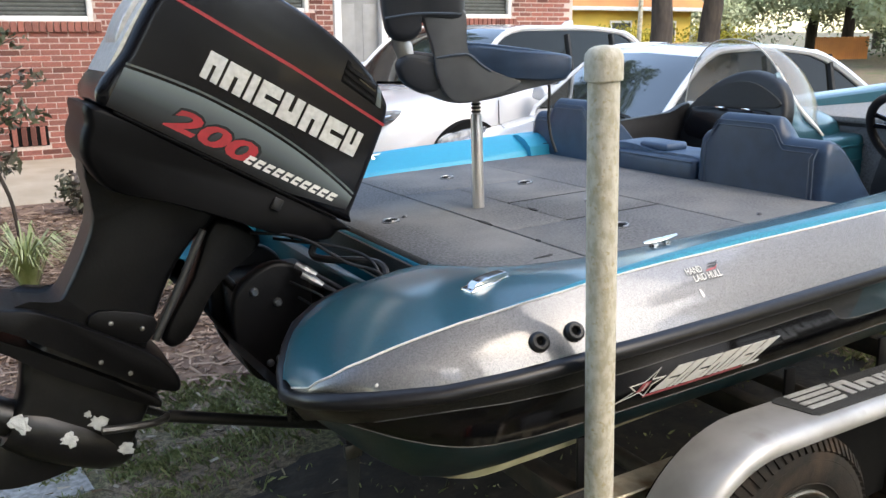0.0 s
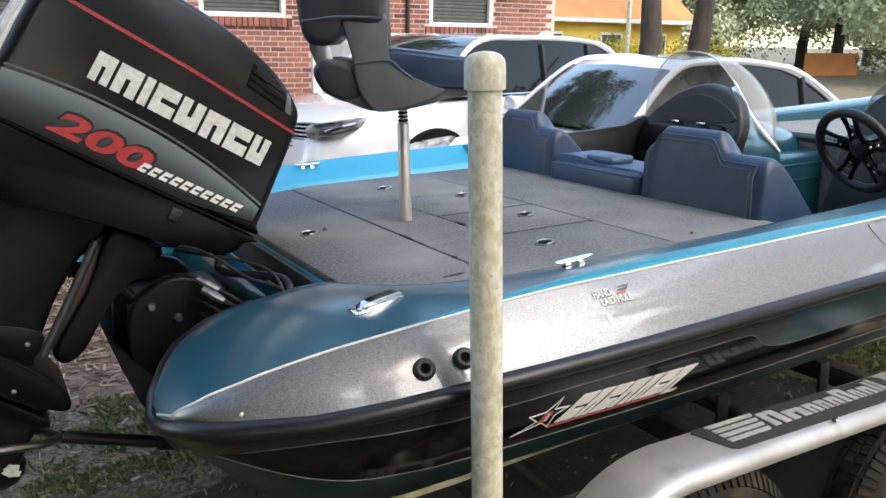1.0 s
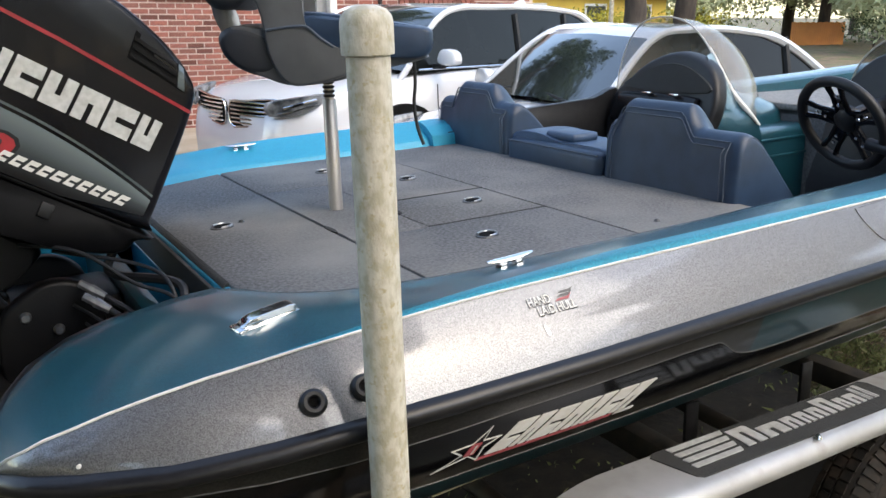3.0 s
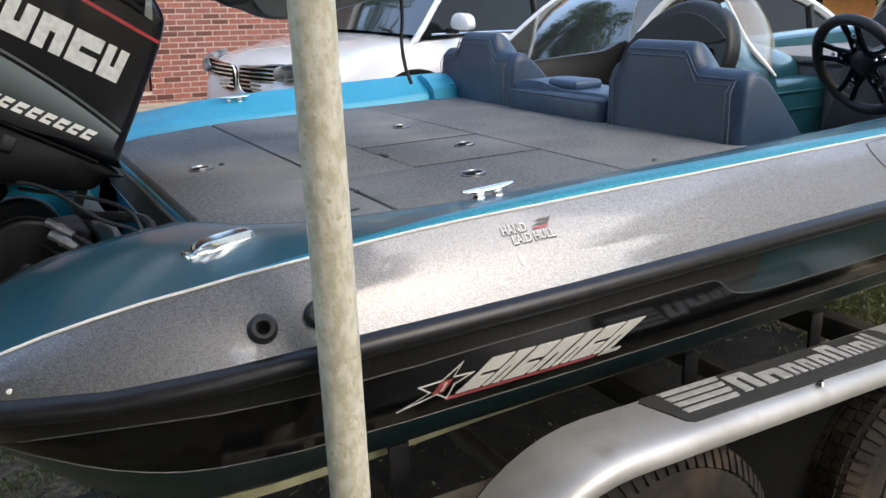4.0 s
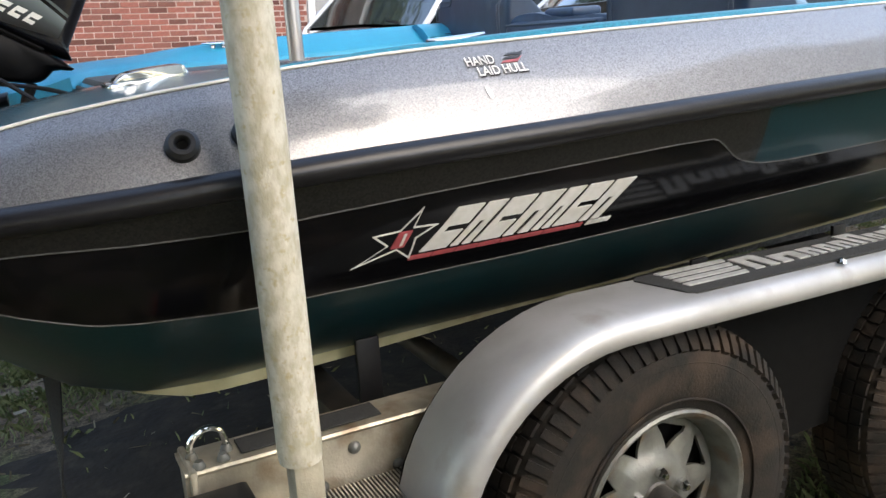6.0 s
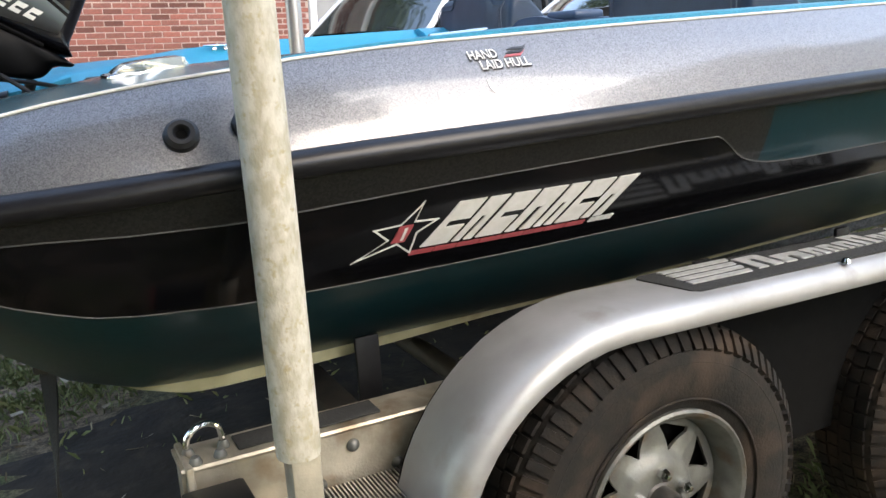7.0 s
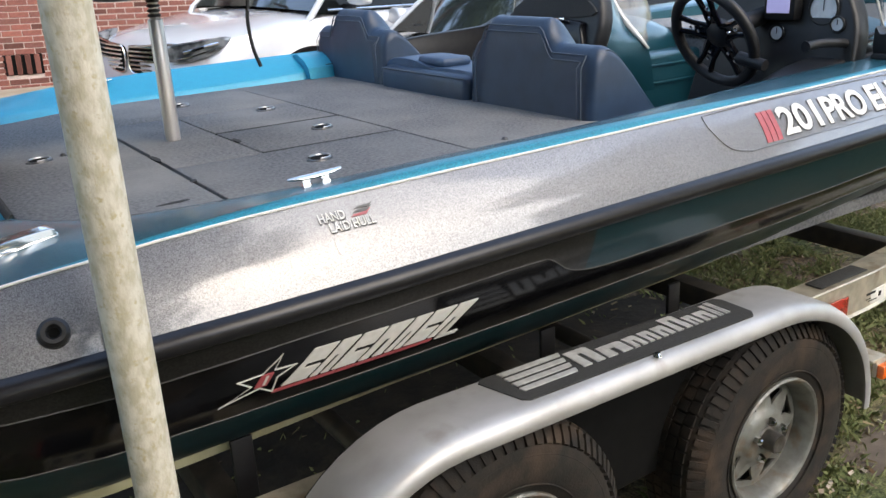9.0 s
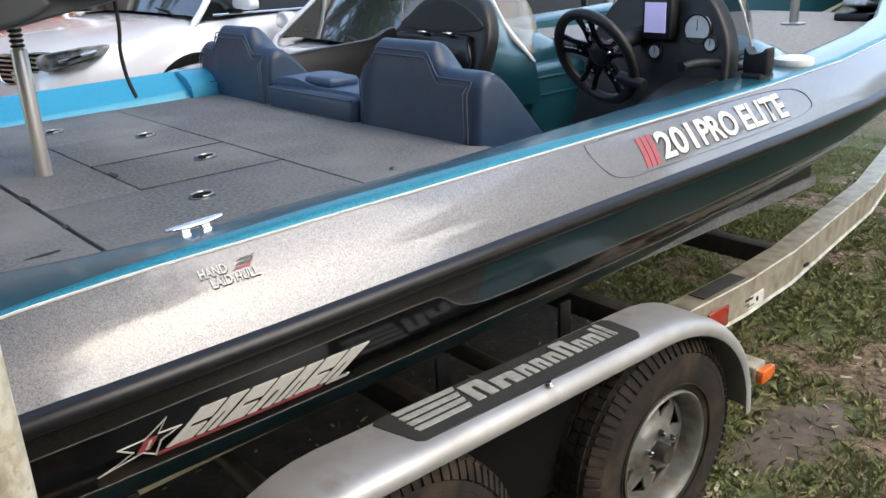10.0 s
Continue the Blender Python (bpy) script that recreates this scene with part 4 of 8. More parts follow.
# ---------------------------------------------------------------- marks on the hull
def build_marks():
    hs = lambda u, v: hull_side(u, v, -1)
    # wordmark as plain slanted blocks
    x, z0, z1 = 1.393, 0.873, 0.946
    sl = 0.80
    widths = [0.058, 0.045, 0.058, 0.058, 0.045, 0.058, 0.052]
    for w, flip in zip(widths, (0, 1, 0, 1, 1, 0, 1)):
        bm = bmesh.new()
        u0, u1 = x, x + w - 0.008
        def q(u, v):
            return (u + (v - z0) * sl, v)
        h = z1 - z0
        n0, n1 = z0 + h * 0.42, z0 + h * 0.56
        m0, m1 = u0 + (u1 - u0) * 0.38, u0 + (u1 - u0) * 0.60
        if flip:
            decal(bm, [[q(u0, z0), q(m0, z0), q(m0, n1), q(m1, n1), q(m1, z0), q(u1, z0), q(u1, z1), q(u0, z1)]], hs, 0.002)
        else:
            decal(bm, [[q(u0, z0), q(u1, z0), q(u1, n0), q(u0 + 0.013, n0), q(u0 + 0.013, n1), q(u1, n1), q(u1, z1), q(u0, z1)]], hs, 0.002)
        part("wordmark_block", bm, WHITE_DECAL, BOAT_OB, "off-white slanted wordmark block", 0)
        x += w
    for k in range(8):
        bm = bmesh.new()
        a = 1.375 + k * 0.044
        decal(bm, [[(a, 0.860), (a + 0.041, 0.860), (a + 0.045, 0.8675), (a + 0.004, 0.8675)]], hs)
        part("underline_block", bm, PINK, BOAT_OB, "faded red underline", 0)
    bm = bmesh.new()
    decal(bm, [[(1.735 + k * 0.011, 0.861), (1.743 + k * 0.011, 0.861), (1.748 + k * 0.011, 0.870), (1.740 + k * 0.011, 0.870)] for k in range(5)], hs)
    part("small_print", bm, WHITE_DECAL, BOAT_OB, "tiny white lettering bars", 0)
    # star outline
    pts = [(1.389, 0.957), (1.376, 0.924), (1.419, 0.922), (1.383, 0.902), (1.377, 0.863), (1.349, 0.885), (1.274, 0.862), (1.331, 0.895), (1.303, 0.918), (1.351, 0.921)]
    bm = bmesh.new()
    cx, cz = 1.357, 0.905
    n = len(pts)
    for i in range(n):
        a, b = pts[i], pts[(i + 1) % n]
        ia = (cx + (a[0] - cx) * 0.88, cz + (a[1] - cz) * 0.88)
        ib = (cx + (b[0] - cx) * 0.88, cz + (b[1] - cz) * 0.88)
        decal(bm, [[a, b, ib, ia]], hs)
    bmesh.ops.remove_doubles(bm, verts=bm.verts, dist=0.0004)
    part("star_outline", bm, WHITE_DECAL, BOAT_OB, "white star outline", 0)
    bm = bmesh.new()
    decal(bm, [[(1.338, 0.889), (1.362, 0.889), (1.374, 0.918), (1.350, 0.918)]], hs)
    part("star_block", bm, PINK, BOAT_OB, "faded red block in the star", 0)
    bm = bmesh.new()
    decal(bm, [[(1.353, 0.893), (1.358, 0.893), (1.364, 0.914), (1.359, 0.914)]], hs, 0.0025)
    part("star_bar", bm, WHITE_DECAL, BOAT_OB, "", 0)
    # lettering on the silver band
    ts = lambda u, v: top_side(u, v, -1)
    for dx, dv, lift, mat, bold in ((0.001, -0.012, 0.001, GROOVE, 0.02), (0.0, 0.0, 0.0022, WHITE_DECAL, 0.02)):
        part("lettering_upper", lay_words("HAND", ts, 1.500 + dx, 0.735 + dv, 0.052, 0.105, lift=lift, bold=bold), mat, BOAT_OB, "white printed lettering", 0)
        part("lettering_lower", lay_words("LAID HULL", ts, 1.514 + dx, 0.61 + dv, 0.091, 0.105, lift=lift, bold=bold), mat, BOAT_OB, "white printed lettering", 0)
    for k in range(3):
        bm = bmesh.new()
        decal(bm, [[(1.562 + 0.006 * k, 0.735 + 0.042 * k), (1.594 + 0.005 * k, 0.735 + 0.038 * k), (1.607 + 0.004 * k, 0.80 + 0.03 * k), (1.594 + 0.005 * k, 0.765 + 0.038 * k), (1.568 + 0.008 * k, 0.758 + 0.042 * k)]], ts)
        part("swoosh", bm, (PINK if k == 0 else HULL_GREY), BOAT_OB, "dark and red swoosh mark", 0)
    bm = bmesh.new()
    decal(bm, [smooth_loop([(1.515, 0.50), (1.521, 0.46), (1.523, 0.38), (1.518, 0.36), (1.514, 0.42)], 3)], ts, 0.001)
    part("scuff", bm, STEEL, BOAT_OB, "dark scuff mark", 0)
    bm = bmesh.new()
    p, n = top_side(0.672, 0.25)
    lathe(bm, [(0.001, 0.003), (0.004, 0.002), (0.005, -0.001)], lambda a, b, h: p + n * h + Vector((a, 0, b)), 10)
    part("rivet", bm, WHITE_DECAL, BOAT_OB)
    # recessed panel with model lettering further forward
    rs = lambda u, v: top_side(u, v, -1)
    rim = smooth_loop([(2.54, 0.86), (2.57, 0.40), (2.64, 0.24), (2.74, 0.22), (3.5, 0.22), (3.62, 0.5), (3.5, 0.86), (3.0, 0.95), (2.6, 0.95)], 5)
    bm = bmesh.new()
    pts = []
    for u, v in rim + rim[:1]:
        p, n = rs(u, v)
        pts.append(p + n * 0.001)
    tube(bm, pts, 0.0014, 8, False)
    part("panel_rim", bm, SILVER, BOAT_OB, "raised rim of the lettered panel")
    bm = bmesh.new()
    decal(bm, [[(2.715 + 0.022 * k, 0.28), (2.734 + 0.022 * k, 0.28), (2.744 + 0.022 * k, 0.80), (2.725 + 0.022 * k, 0.80)] for k in range(3)], rs)
    part("red_bars", bm, PINK, BOAT_OB, "faded red bars", 0)
    for text, u, wide in (("201", 2.794, 0.165), ("PRO", 2.985, 0.190), ("ELITE", 3.205, 0.250)):
        part("model_shadow", lay_words(text, rs, u + 0.004, 0.290, wide, 0.50, lift=0.0015, bold=0.035), GROOVE, BOAT_OB, "dark letter shadow", 0)
        part("model_lettering", lay_words(text, rs, u, 0.31, wide, 0.50, lift=0.0035, bold=0.03), WHITE_DECAL, BOAT_OB, "white model lettering", 0)


build_marks()


# ---------------------------------------------------------------- outboard motor
TILT_UP = radians(31.6)
MX, MZ = 0.60, 1.50


def mot(u, v, w=0.0):
    """Motor frame: u forward, v up along the motor, w from its middle plane."""
    return Vector((MX + u * math.cos(TILT_UP) + v * math.sin(TILT_UP), YC - 0.02 + w, MZ - u * math.sin(TILT_UP) + v * math.cos(TILT_UP)))


COWL_HALF, CURVE = 0.205, 0.034


def faded_band():
    """Printed silver-grey that fades to black along the strip."""
    mat = material("motor_fading_band", (0.004, 0.004, 0.0055), 0.28, 0.0, coat=0.1, spec=0.25)
    nt = mat.node_tree
    uvn = nt.nodes.new("ShaderNodeUVMap")
    uvn.uv_map = "fade"
    sep = nt.nodes.new("ShaderNodeSeparateXYZ")
    nt.links.new(uvn.outputs[0], sep.inputs[0])
    ramp = nt.nodes.new("ShaderNodeValToRGB")
    e = ramp.color_ramp.elements
    e[0].position, e[0].color = 0.05, (0.004, 0.004, 0.0055, 1)
    e[1].position, e[1].color = 0.95, (0.115, 0.14, 0.145, 1)
    k = e.new(0.45)
    k.color = (0.030, 0.037, 0.040, 1)
    nt.links.new(sep.outputs[1], ramp.inputs[0])
    nt.links.new(ramp.outputs[0], nt.nodes["Principled BSDF"].inputs["Base Color"])
    return mat


def build_motor():
    m = boat_thing("outboard_motor", "black outboard motor tilted up on the stern", "outboard motor", at=(0, 0, 0))
    place = lambda u, v, w: mot(u, v, w)
    top = smooth_loop([(-0.325, -0.048), (-0.322, 0.10), (-0.318, 0.26), (-0.28, 0.38), (-0.20, 0.425), (-0.02, 0.44), (0.16, 0.43), (0.31, 0.395), (0.405, 0.345), (0.438, 0.29),
                       (0.456, 0.12), (0.466, -0.02), (0.464, -0.05), (0.20, -0.053), (-0.1, -0.053)], 4)
    bm = bmesh.new()
    slab(bm, top, COWL_HALF, place, CURVE, 6)
    part("cowl", bm, MOTOR_BLACK, m, "gloss black engine cowl")
    low = smooth_loop([(-0.325, -0.055), (0.0, -0.056), (0.464, -0.055), (0.458, -0.085), (0.43, -0.13), (0.30, -0.17), (0.12, -0.19), (-0.05, -0.215), (-0.20, -0.245), (-0.285, -0.205), (-0.318, -0.16), (-0.327, -0.11)], 4)
    bm = bmesh.new()
    slab(bm, low, COWL_HALF - 0.002, place, 0.04, 5)
    part("lower_cowl", bm, MOTOR_LOWER, m, "satin black lower cowl")
    # exhaust leg
    leg = smooth_loop([(-0.27, -0.19), (-0.225, -0.285), (-0.195, -0.335), (-0.178, -0.41), (-0.172, -0.55), (-0.19, -0.61), (-0.28, -0.65), (-0.20, -0.70), (0.09, -0.70), (0.09, -0.57), (0.078, -0.43), (0.088, -0.30), (0.12, -0.18), (-0.05, -0.17)], 4)
    bm = bmesh.new()
    slab(bm, leg, 0.10, place, 0.035, 5)
    part("exhaust_leg", bm, MOTOR_MATT, m)
    bm = bmesh.new()
    cover = smooth_loop([(-0.075, -0.575), (0.075, -0.535), (0.095, -0.60), (0.06, -0.625), (-0.07, -0.635)], 3)
    slab(bm, cover, 0.012, lambda u, v, w: place(u, v, w - 0.104), 0.006, 3)
    part("mount_cover", bm, MOTOR_MATT, m, "bolted black mount cover")
    plate = smooth_loop([(-0.46, -0.71), (-0.30, -0.652), (-0.19, -0.625), (0.09, -0.635), (0.20, -0.668), (0.238, -0.705), (0.22, -0.728), (0.10, -0.735), (-0.10, -0.715), (-0.30, -0.705), (-0.45, -0.745)], 4)
    bm = bmesh.new()
    slab(bm, plate, 0.13, place, 0.02, 4)
    part("splash_plate", bm, MOTOR_MATT, m)
    # cavitation plate and gearcase
    plate2 = smooth_loop([(-0.46, -0.775), (-0.28, -0.735), (0.0, -0.745), (0.18, -0.76), (0.21, -0.775), (0.18, -0.79), (-0.1, -0.785), (-0.28, -0.765), (-0.45, -0.80)], 4)
    bm = bmesh.new()
    slab(bm, plate2, 0.115, place, 0.010, 3)
    part("cavitation_plate", bm, MOTOR_MATT, m)
    neck = smooth_loop([(-0.175, -0.70), (0.185, -0.70), (0.20, -0.78), (0.20, -0.88), (0.198, -0.95), (0.13, -1.0), (-0.10, -1.0), (-0.138, -0.98), (-0.15, -0.90)], 4)
    bm = bmesh.new()
    slab(bm, neck, 0.075, place, 0.04, 5)
    part("gearcase_neck", bm, PEEL, m)
    bm = bmesh.new()
    rings = []
    for u, r in ((0.235, 0.004), (0.225, 0.035), (0.20, 0.06), (0.15, 0.080), (0.05, 0.092), (-0.06, 0.094), (-0.115, 0.088), (-0.135, 0.08), (-0.135, 0.05)):
        rings.append([mot(u, -0.968 + r * math.cos(a), r * math.sin(a)) for a in (2 * math.pi * k / 24 for k in range(24))])
    loft(bm, rings)
    part("gearcase", bm, PEEL, m, "black gearcase with chipped paint")
    skeg = smooth_loop([(0.10, -1.02), (0.05, -1.10), (-0.06, -1.17), (-0.16, -1.18), (-0.17, -1.12), (-0.12, -1.02)], 4)
    bm = bmesh.new()
    slab(bm, skeg, 0.012, place, 0.008, 3)
    part("skeg", bm, PEEL, m, "black skeg with flaked paint")
    for u, v, r in ((0.075, -0.893, 0.021), (0.014, -0.955, 0.019), (0.182, -0.945, 0.019), (0.035, -0.875, 0.009), (-0.125, -0.95, 0.022)):
        bm = bmesh.new()
        rnd = random.Random(int(u * 1000) + 7)
        loop = []
        for k in range(22):
            a = 2 * math.pi * k / 22
            q = r * (0.65 + 0.7 * rnd.random())
            loop.append((u + q * math.cos(a) * 1.25, v + q * math.sin(a)))
        radius = lambda a: float(np.interp(a, [-0.135, -0.115, -0.06, 0.05, 0.15, 0.20, 0.225], [0.08, 0.088, 0.094, 0.092, 0.08, 0.06, 0.035]))
        h = lambda a, b: max(0.075 if b > -0.96 else 0.0, max(0.0, radius(a) ** 2 - (b + 0.968) ** 2) ** 0.5) + 0.001
        decal(bm, [loop], lambda a, b: (mot(a, b, -h(a, b)), Vector((0, -1, 0))), 0.0025)
        part("paint_chip", bm, PRIMER, m, "patch of pale primer where paint has flaked", 0)
    # propeller hub and blades behind the gearcase
    bm = bmesh.new()
    rings = []
    for u, r in ((-0.135, 0.055), (-0.22, 0.052), (-0.34, 0.048), (-0.365, 0.03)):
        rings.append([mot(u, -0.968 + r * math.cos(a), r * math.sin(a)) for a in (2 * math.pi * k / 16 for k in range(16))])
    loft(bm, rings)
    part("propeller_hub", bm, PEEL, m)
    for k in range(3):
        bm = bmesh.new()
        a0 = 2 * math.pi * k / 3 + 0.4
        rings = []
        for i in range(7):
            t = i / 6
            r = 0.05 + 0.13 * t
            half = 0.10 * math.sin(math.pi * (0.25 + 0.65 * t))
            ring = []
            for q, thick in ((-1, 0.0), (0, 0.004), (1, 0.0), (0, -0.004)):
                a = a0 + q * half / max(r, 0.07) * 0.8
                ring.append(mot(-0.30 + q * half * 0.5 + thick, -0.968 + r * math.cos(a), r * math.sin(a)))
            rings.append(ring)
        loft(bm, rings)
        part("propeller_blade", bm, PEEL, m)
    # swivel bracket, clamp and jack plate at the transom
    br = smooth_loop([(0.13, -0.20), (0.28, -0.20), (0.28, -0.26), (0.25, -0.32), (0.22, -0.42), (0.215, -0.57), (0.18, -0.62), (0.14, -0.58), (0.145, -0.40)], 3)
    bm = bmesh.new()
    slab(bm, br, 0.07, place, 0.03, 4)
    part("swivel_bracket", bm, MOTOR_MATT, m)
    for s in (-1, 1):
        bm = bmesh.new()
        out = smooth_loop([(0.625, 1.05), (0.72, 1.11), (0.80, 1.10), (0.85, 1.04), (0.85, 0.90), (0.82, 0.78), (0.74, 0.73), (0.66, 0.75), (0.61, 0.85), (0.60, 0.96)], 4)
        slab(bm, out, 0.025, lambda u, v, w: Vector((u, YC - 0.02 + s * 0.13 + w, v)), 0.015, 3)
        part("clamp_bracket", bm, MOTOR_MATT, m)
        for u, v in ((0.67, 1.035), (0.74, 0.99)):
            bm = bmesh.new()
            lathe(bm, [(0.002, 0.014), (0.009, 0.014), (0.013, 0.008), (0.014, 0.0)], lambda a, b, h: Vector((u + a, YC - 0.02 + s * (0.155 + h), v + b)), 14)
            part("bolt", bm, STEEL, m, "dull steel bolt")
        bm = bmesh.new()
        p0, p1 = Vector((0.80, YC - 0.02 + s * 0.055, 0.80)), mot(0.16, -0.33, s * 0.055)
        tube(bm, [p0, p0.lerp(p1, 0.6), p0.lerp(p1, 0.6), p1], [0.028, 0.028, 0.014, 0.014], 14)
        part("trim_ram", bm, MOTOR_MATT, m)
    bm = bmesh.new()
    tube(bm, [mot(0.095, -0.25, -0.115), mot(0.105, -0.45, -0.115), mot(0.11, -0.60, -0.11)], [0.011, 0.013, 0.012], 12)
    part("tilt_strut", bm, LATCH, m, "dull steel strut")
    bm = bmesh.new()
    box(bm, (0.775, YC - 0.02, 0.90), (0.27, 0.26, 0.30), 0.03)
    part("jack_plate", bm, MOTOR_MATT, m)
    for k in range(3):
        bm = bmesh.new()
        lathe(bm, [(0.002, 0.012), (0.008, 0.012), (0.012, 0.006), (0.012, 0.0)], lambda a, b, h: Vector((0.70 + 0.03 * k + a, YC - 0.177 - h, 0.80 + 0.008 * k + b)), 12)
        part("bolt", bm, STEEL, m)
    # steering cylinders and hoses
    for k, (dz, dy) in enumerate(((0, 0), (-0.02, -0.05))):
        bm = bmesh.new()
        tube(bm, [(0.80, YC - 0.20 + dy, 1.105 + dz), (0.822, YC - 0.215 + dy, 1.09 + dz), (0.822, YC - 0.215 + dy, 1.09 + dz), (0.85, YC - 0.235 + dy, 1.07 + dz)], [0.011, 0.011, 0.014, 0.010], 8)
        part("hose_fitting", bm, STEEL, m, "steel hose fitting")
        bm = bmesh.new()
        tube(bm, curve_points([(0.85, YC - 0.235 + dy, 1.07 + dz), (0.90, YC - 0.30 + dy, 1.035 + dz), (0.94, YC - 0.39, 1.0 + dz), (0.97, YC - 0.47, 0.96)], 6), 0.0075, 8)
        part("steering_hose", bm, BLACK_PLASTIC, m, "black hydraulic hose")
    hub = Vector((0.955, 2.10, 0.985))
    near = lambda dx, dy, dz: tuple(hub + Vector((dx, dy, dz)))
    cables = [[mot(0.30, -0.19, -0.12), (0.93, 2.28, 1.15), (0.98, 2.17, 1.11), near(0.02, 0, 0.0), near(0.04, -0.02, -0.07)],
              [mot(0.22, -0.20, -0.14), (0.80, 2.30, 1.20), (0.90, 2.20, 1.13), (0.98, 2.12, 1.09), near(0.05, 0.0, -0.04)],
              [mot(0.43, -0.13, -0.12), mot(0.45, -0.19, -0.13), (1.00, 2.20, 1.11), (0.99, 2.13, 1.05), near(0.02, 0.0, -0.03)],
              [(0.80, 2.36, 1.0), (0.84, 2.24, 0.98), (0.90, 2.16, 1.0), near(0, 0, -0.01)],
              [(0.78, 2.37, 1.05), (0.83, 2.24, 1.03), (0.88, 2.17, 0.97), near(0, 0.0, -0.03)]]
    for c, r in zip(cables, (0.005, 0.005, 0.012, 0.004, 0.004)):
        bm = bmesh.new()
        tube(bm, curve_points(c, 7), r, 8)
        part("rigging_cable", bm, BLACK_PLASTIC, m, "black rigging cable")
    # marks on the cowl
    face = lambda u, v: (mot(u, v, -COWL_HALF - 0.0005), Vector((0, -1, 0)))
    # band printed in silver-grey that fades out downwards
    edge_v = lambda u: 0.104 - 0.34 * max(0, u - 0.005) ** 2 - 0.24 * max(0, -0.06 - u) ** 1.6
    bm = bmesh.new()
    uvl = bm.loops.layers.uv.new("fade")
    us = [float(q) for q in np.linspace(-0.303, 0.438, 24)]
    rows = []
    for u in us:
        top_v = edge_v(u) - 0.014
        low_v = -0.046 + 0.030 * max(0, u - 0.25) / 0.19
        rows.append([(bm.verts.new(face(u, top_v + (low_v - top_v) * k / 3)[0] - Vector((0, 0.0010, 0))), k / 3) for k in range(4)])
    for a, b in zip(rows, rows[1:]):
        for k in range(3):
            f = bm.faces.new((a[k][0], a[k + 1][0], b[k + 1][0], b[k][0]))
            for lp, q in zip(f.loops, (a[k][1], a[k + 1][1], b[k + 1][1], b[k][1])):
                lp[uvl].uv = (0.5, 1 - q)
    part("grey_band", bm, faded_band(), m, "silver-grey band fading to black", 0)
    bm = bmesh.new()
    decal(bm, [[(-0.29, 0.284), (0.1, 0.279), (0.432, 0.263), (0.432, 0.271), (0.1, 0.288), (-0.29, 0.293)]], face)
    part("red_line", bm, RED, m, "thin red stripe", 0)
    bm = bmesh.new()
    decal(bm, [[(u, edge_v(u) - 0.006) for u in us] + [(u, edge_v(u)) for u in reversed(us)]], face)
    part("grey_line", bm, MOTOR_GREY, m, "", 0)
    # wordmark blocks
    x = -0.125
    v0, v1 = 0.136, 0.213
    for w in (0.060, 0.072, 0.032, 0.074, 0.074, 0.074, 0.074, 0.058):
        bm = bmesh.new()
        a, b = x, x + w - 0.009
        h = v1 - v0
        k = min(0.022, (b - a) * 0.5)
        n0, n1 = v0 + h * 0.40, v0 + h * 0.58
        c0, c1 = a + (b - a) * 0.40, a + (b - a) * 0.60
        style = round(x * 1000) % 3
        if w < 0.05:
            decal(bm, [[(a, v0), (b, v0), (b, v1), (a, v1)]], face, 0.002)
        elif style == 0:
            decal(bm, [[(a, v0), (b, v0), (b, n0), (a + k, n0), (a + k, n1), (b, n1), (b, v1), (a, v1)]], face, 0.002)
        elif style == 1:
            decal(bm, [[(a, v0), (c0, v0), (c0, n1), (c1, n1), (c1, v0), (b, v0), (b, v1), (a, v1)]], face, 0.002)
        else:
            decal(bm, [[(a, v0), (b, v0), (b, v1), (c1, v1), (c1, n0), (c0, n0), (c0, v1), (a, v1)]], face, 0.002)
        part("wordmark_block", bm, SILVER_DECAL, m, "silver wordmark block", 0)
        x += w
    part("number_shadow", lay_words("200", face, -0.165, -0.034, 0.288, 0.080, lift=0.0022, bold=0.06, shear=0.25), GROOVE, m, "", 0)
    part("number_lettering", lay_words("200", face, -0.158, -0.026, 0.272, 0.064, lift=0.003, bold=0.035, shear=0.25), RED, m, "red number", 0)
    x = 0.085
    for k in range(10):
        bm = bmesh.new()
        v0 = -0.022 + 0.0010 * k
        v1 = v0 + 0.026
        w = 0.0305
        decal(bm, [[(x, v0), (x + 0.022, v0), (x + 0.025, v0 + 0.009), (x + 0.010, v0 + 0.009), (x + 0.013, v0 + 0.015), (x + 0.028, v0 + 0.015), (x + 0.034, v1), (x + 0.012, v1)]], face, 0.0035)
        part("script_block", bm, WHITE_DECAL, m, "white slanted script block", 0)
        x += w
    bm = bmesh.new()
    out = smooth_loop([(-0.338, 0.13), (-0.345, 0.20), (-0.335, 0.27), (-0.318, 0.27), (-0.318, 0.13)], 4)
    slab(bm, out, 0.10, place, 0.012, 3)
    part("cowl_rear_block", bm, SILVER_DECAL, m, "pale grey block on the back of the cowl")
    bm = bmesh.new()
    trim = smooth_loop([(-0.331, -0.03), (-0.333, 0.10), (-0.324, 0.27), (-0.30, 0.36), (-0.275, 0.355), (-0.30, 0.25), (-0.31, 0.10), (-0.312, -0.03)], 4)
    slab(bm, trim, 0.172, place, 0.006, 2)
    part("rear_trim", bm, SILVER_DECAL, m, "silver-grey trim down the back of the cowl")
    # louvred intake by the front upper edge
    cu, cv = sum(p[0] for p in top) / len(top), sum(p[1] for p in top) / len(top)
    span = max(max(abs(p[0] - cu), abs(p[1] - cv)) for p in top)

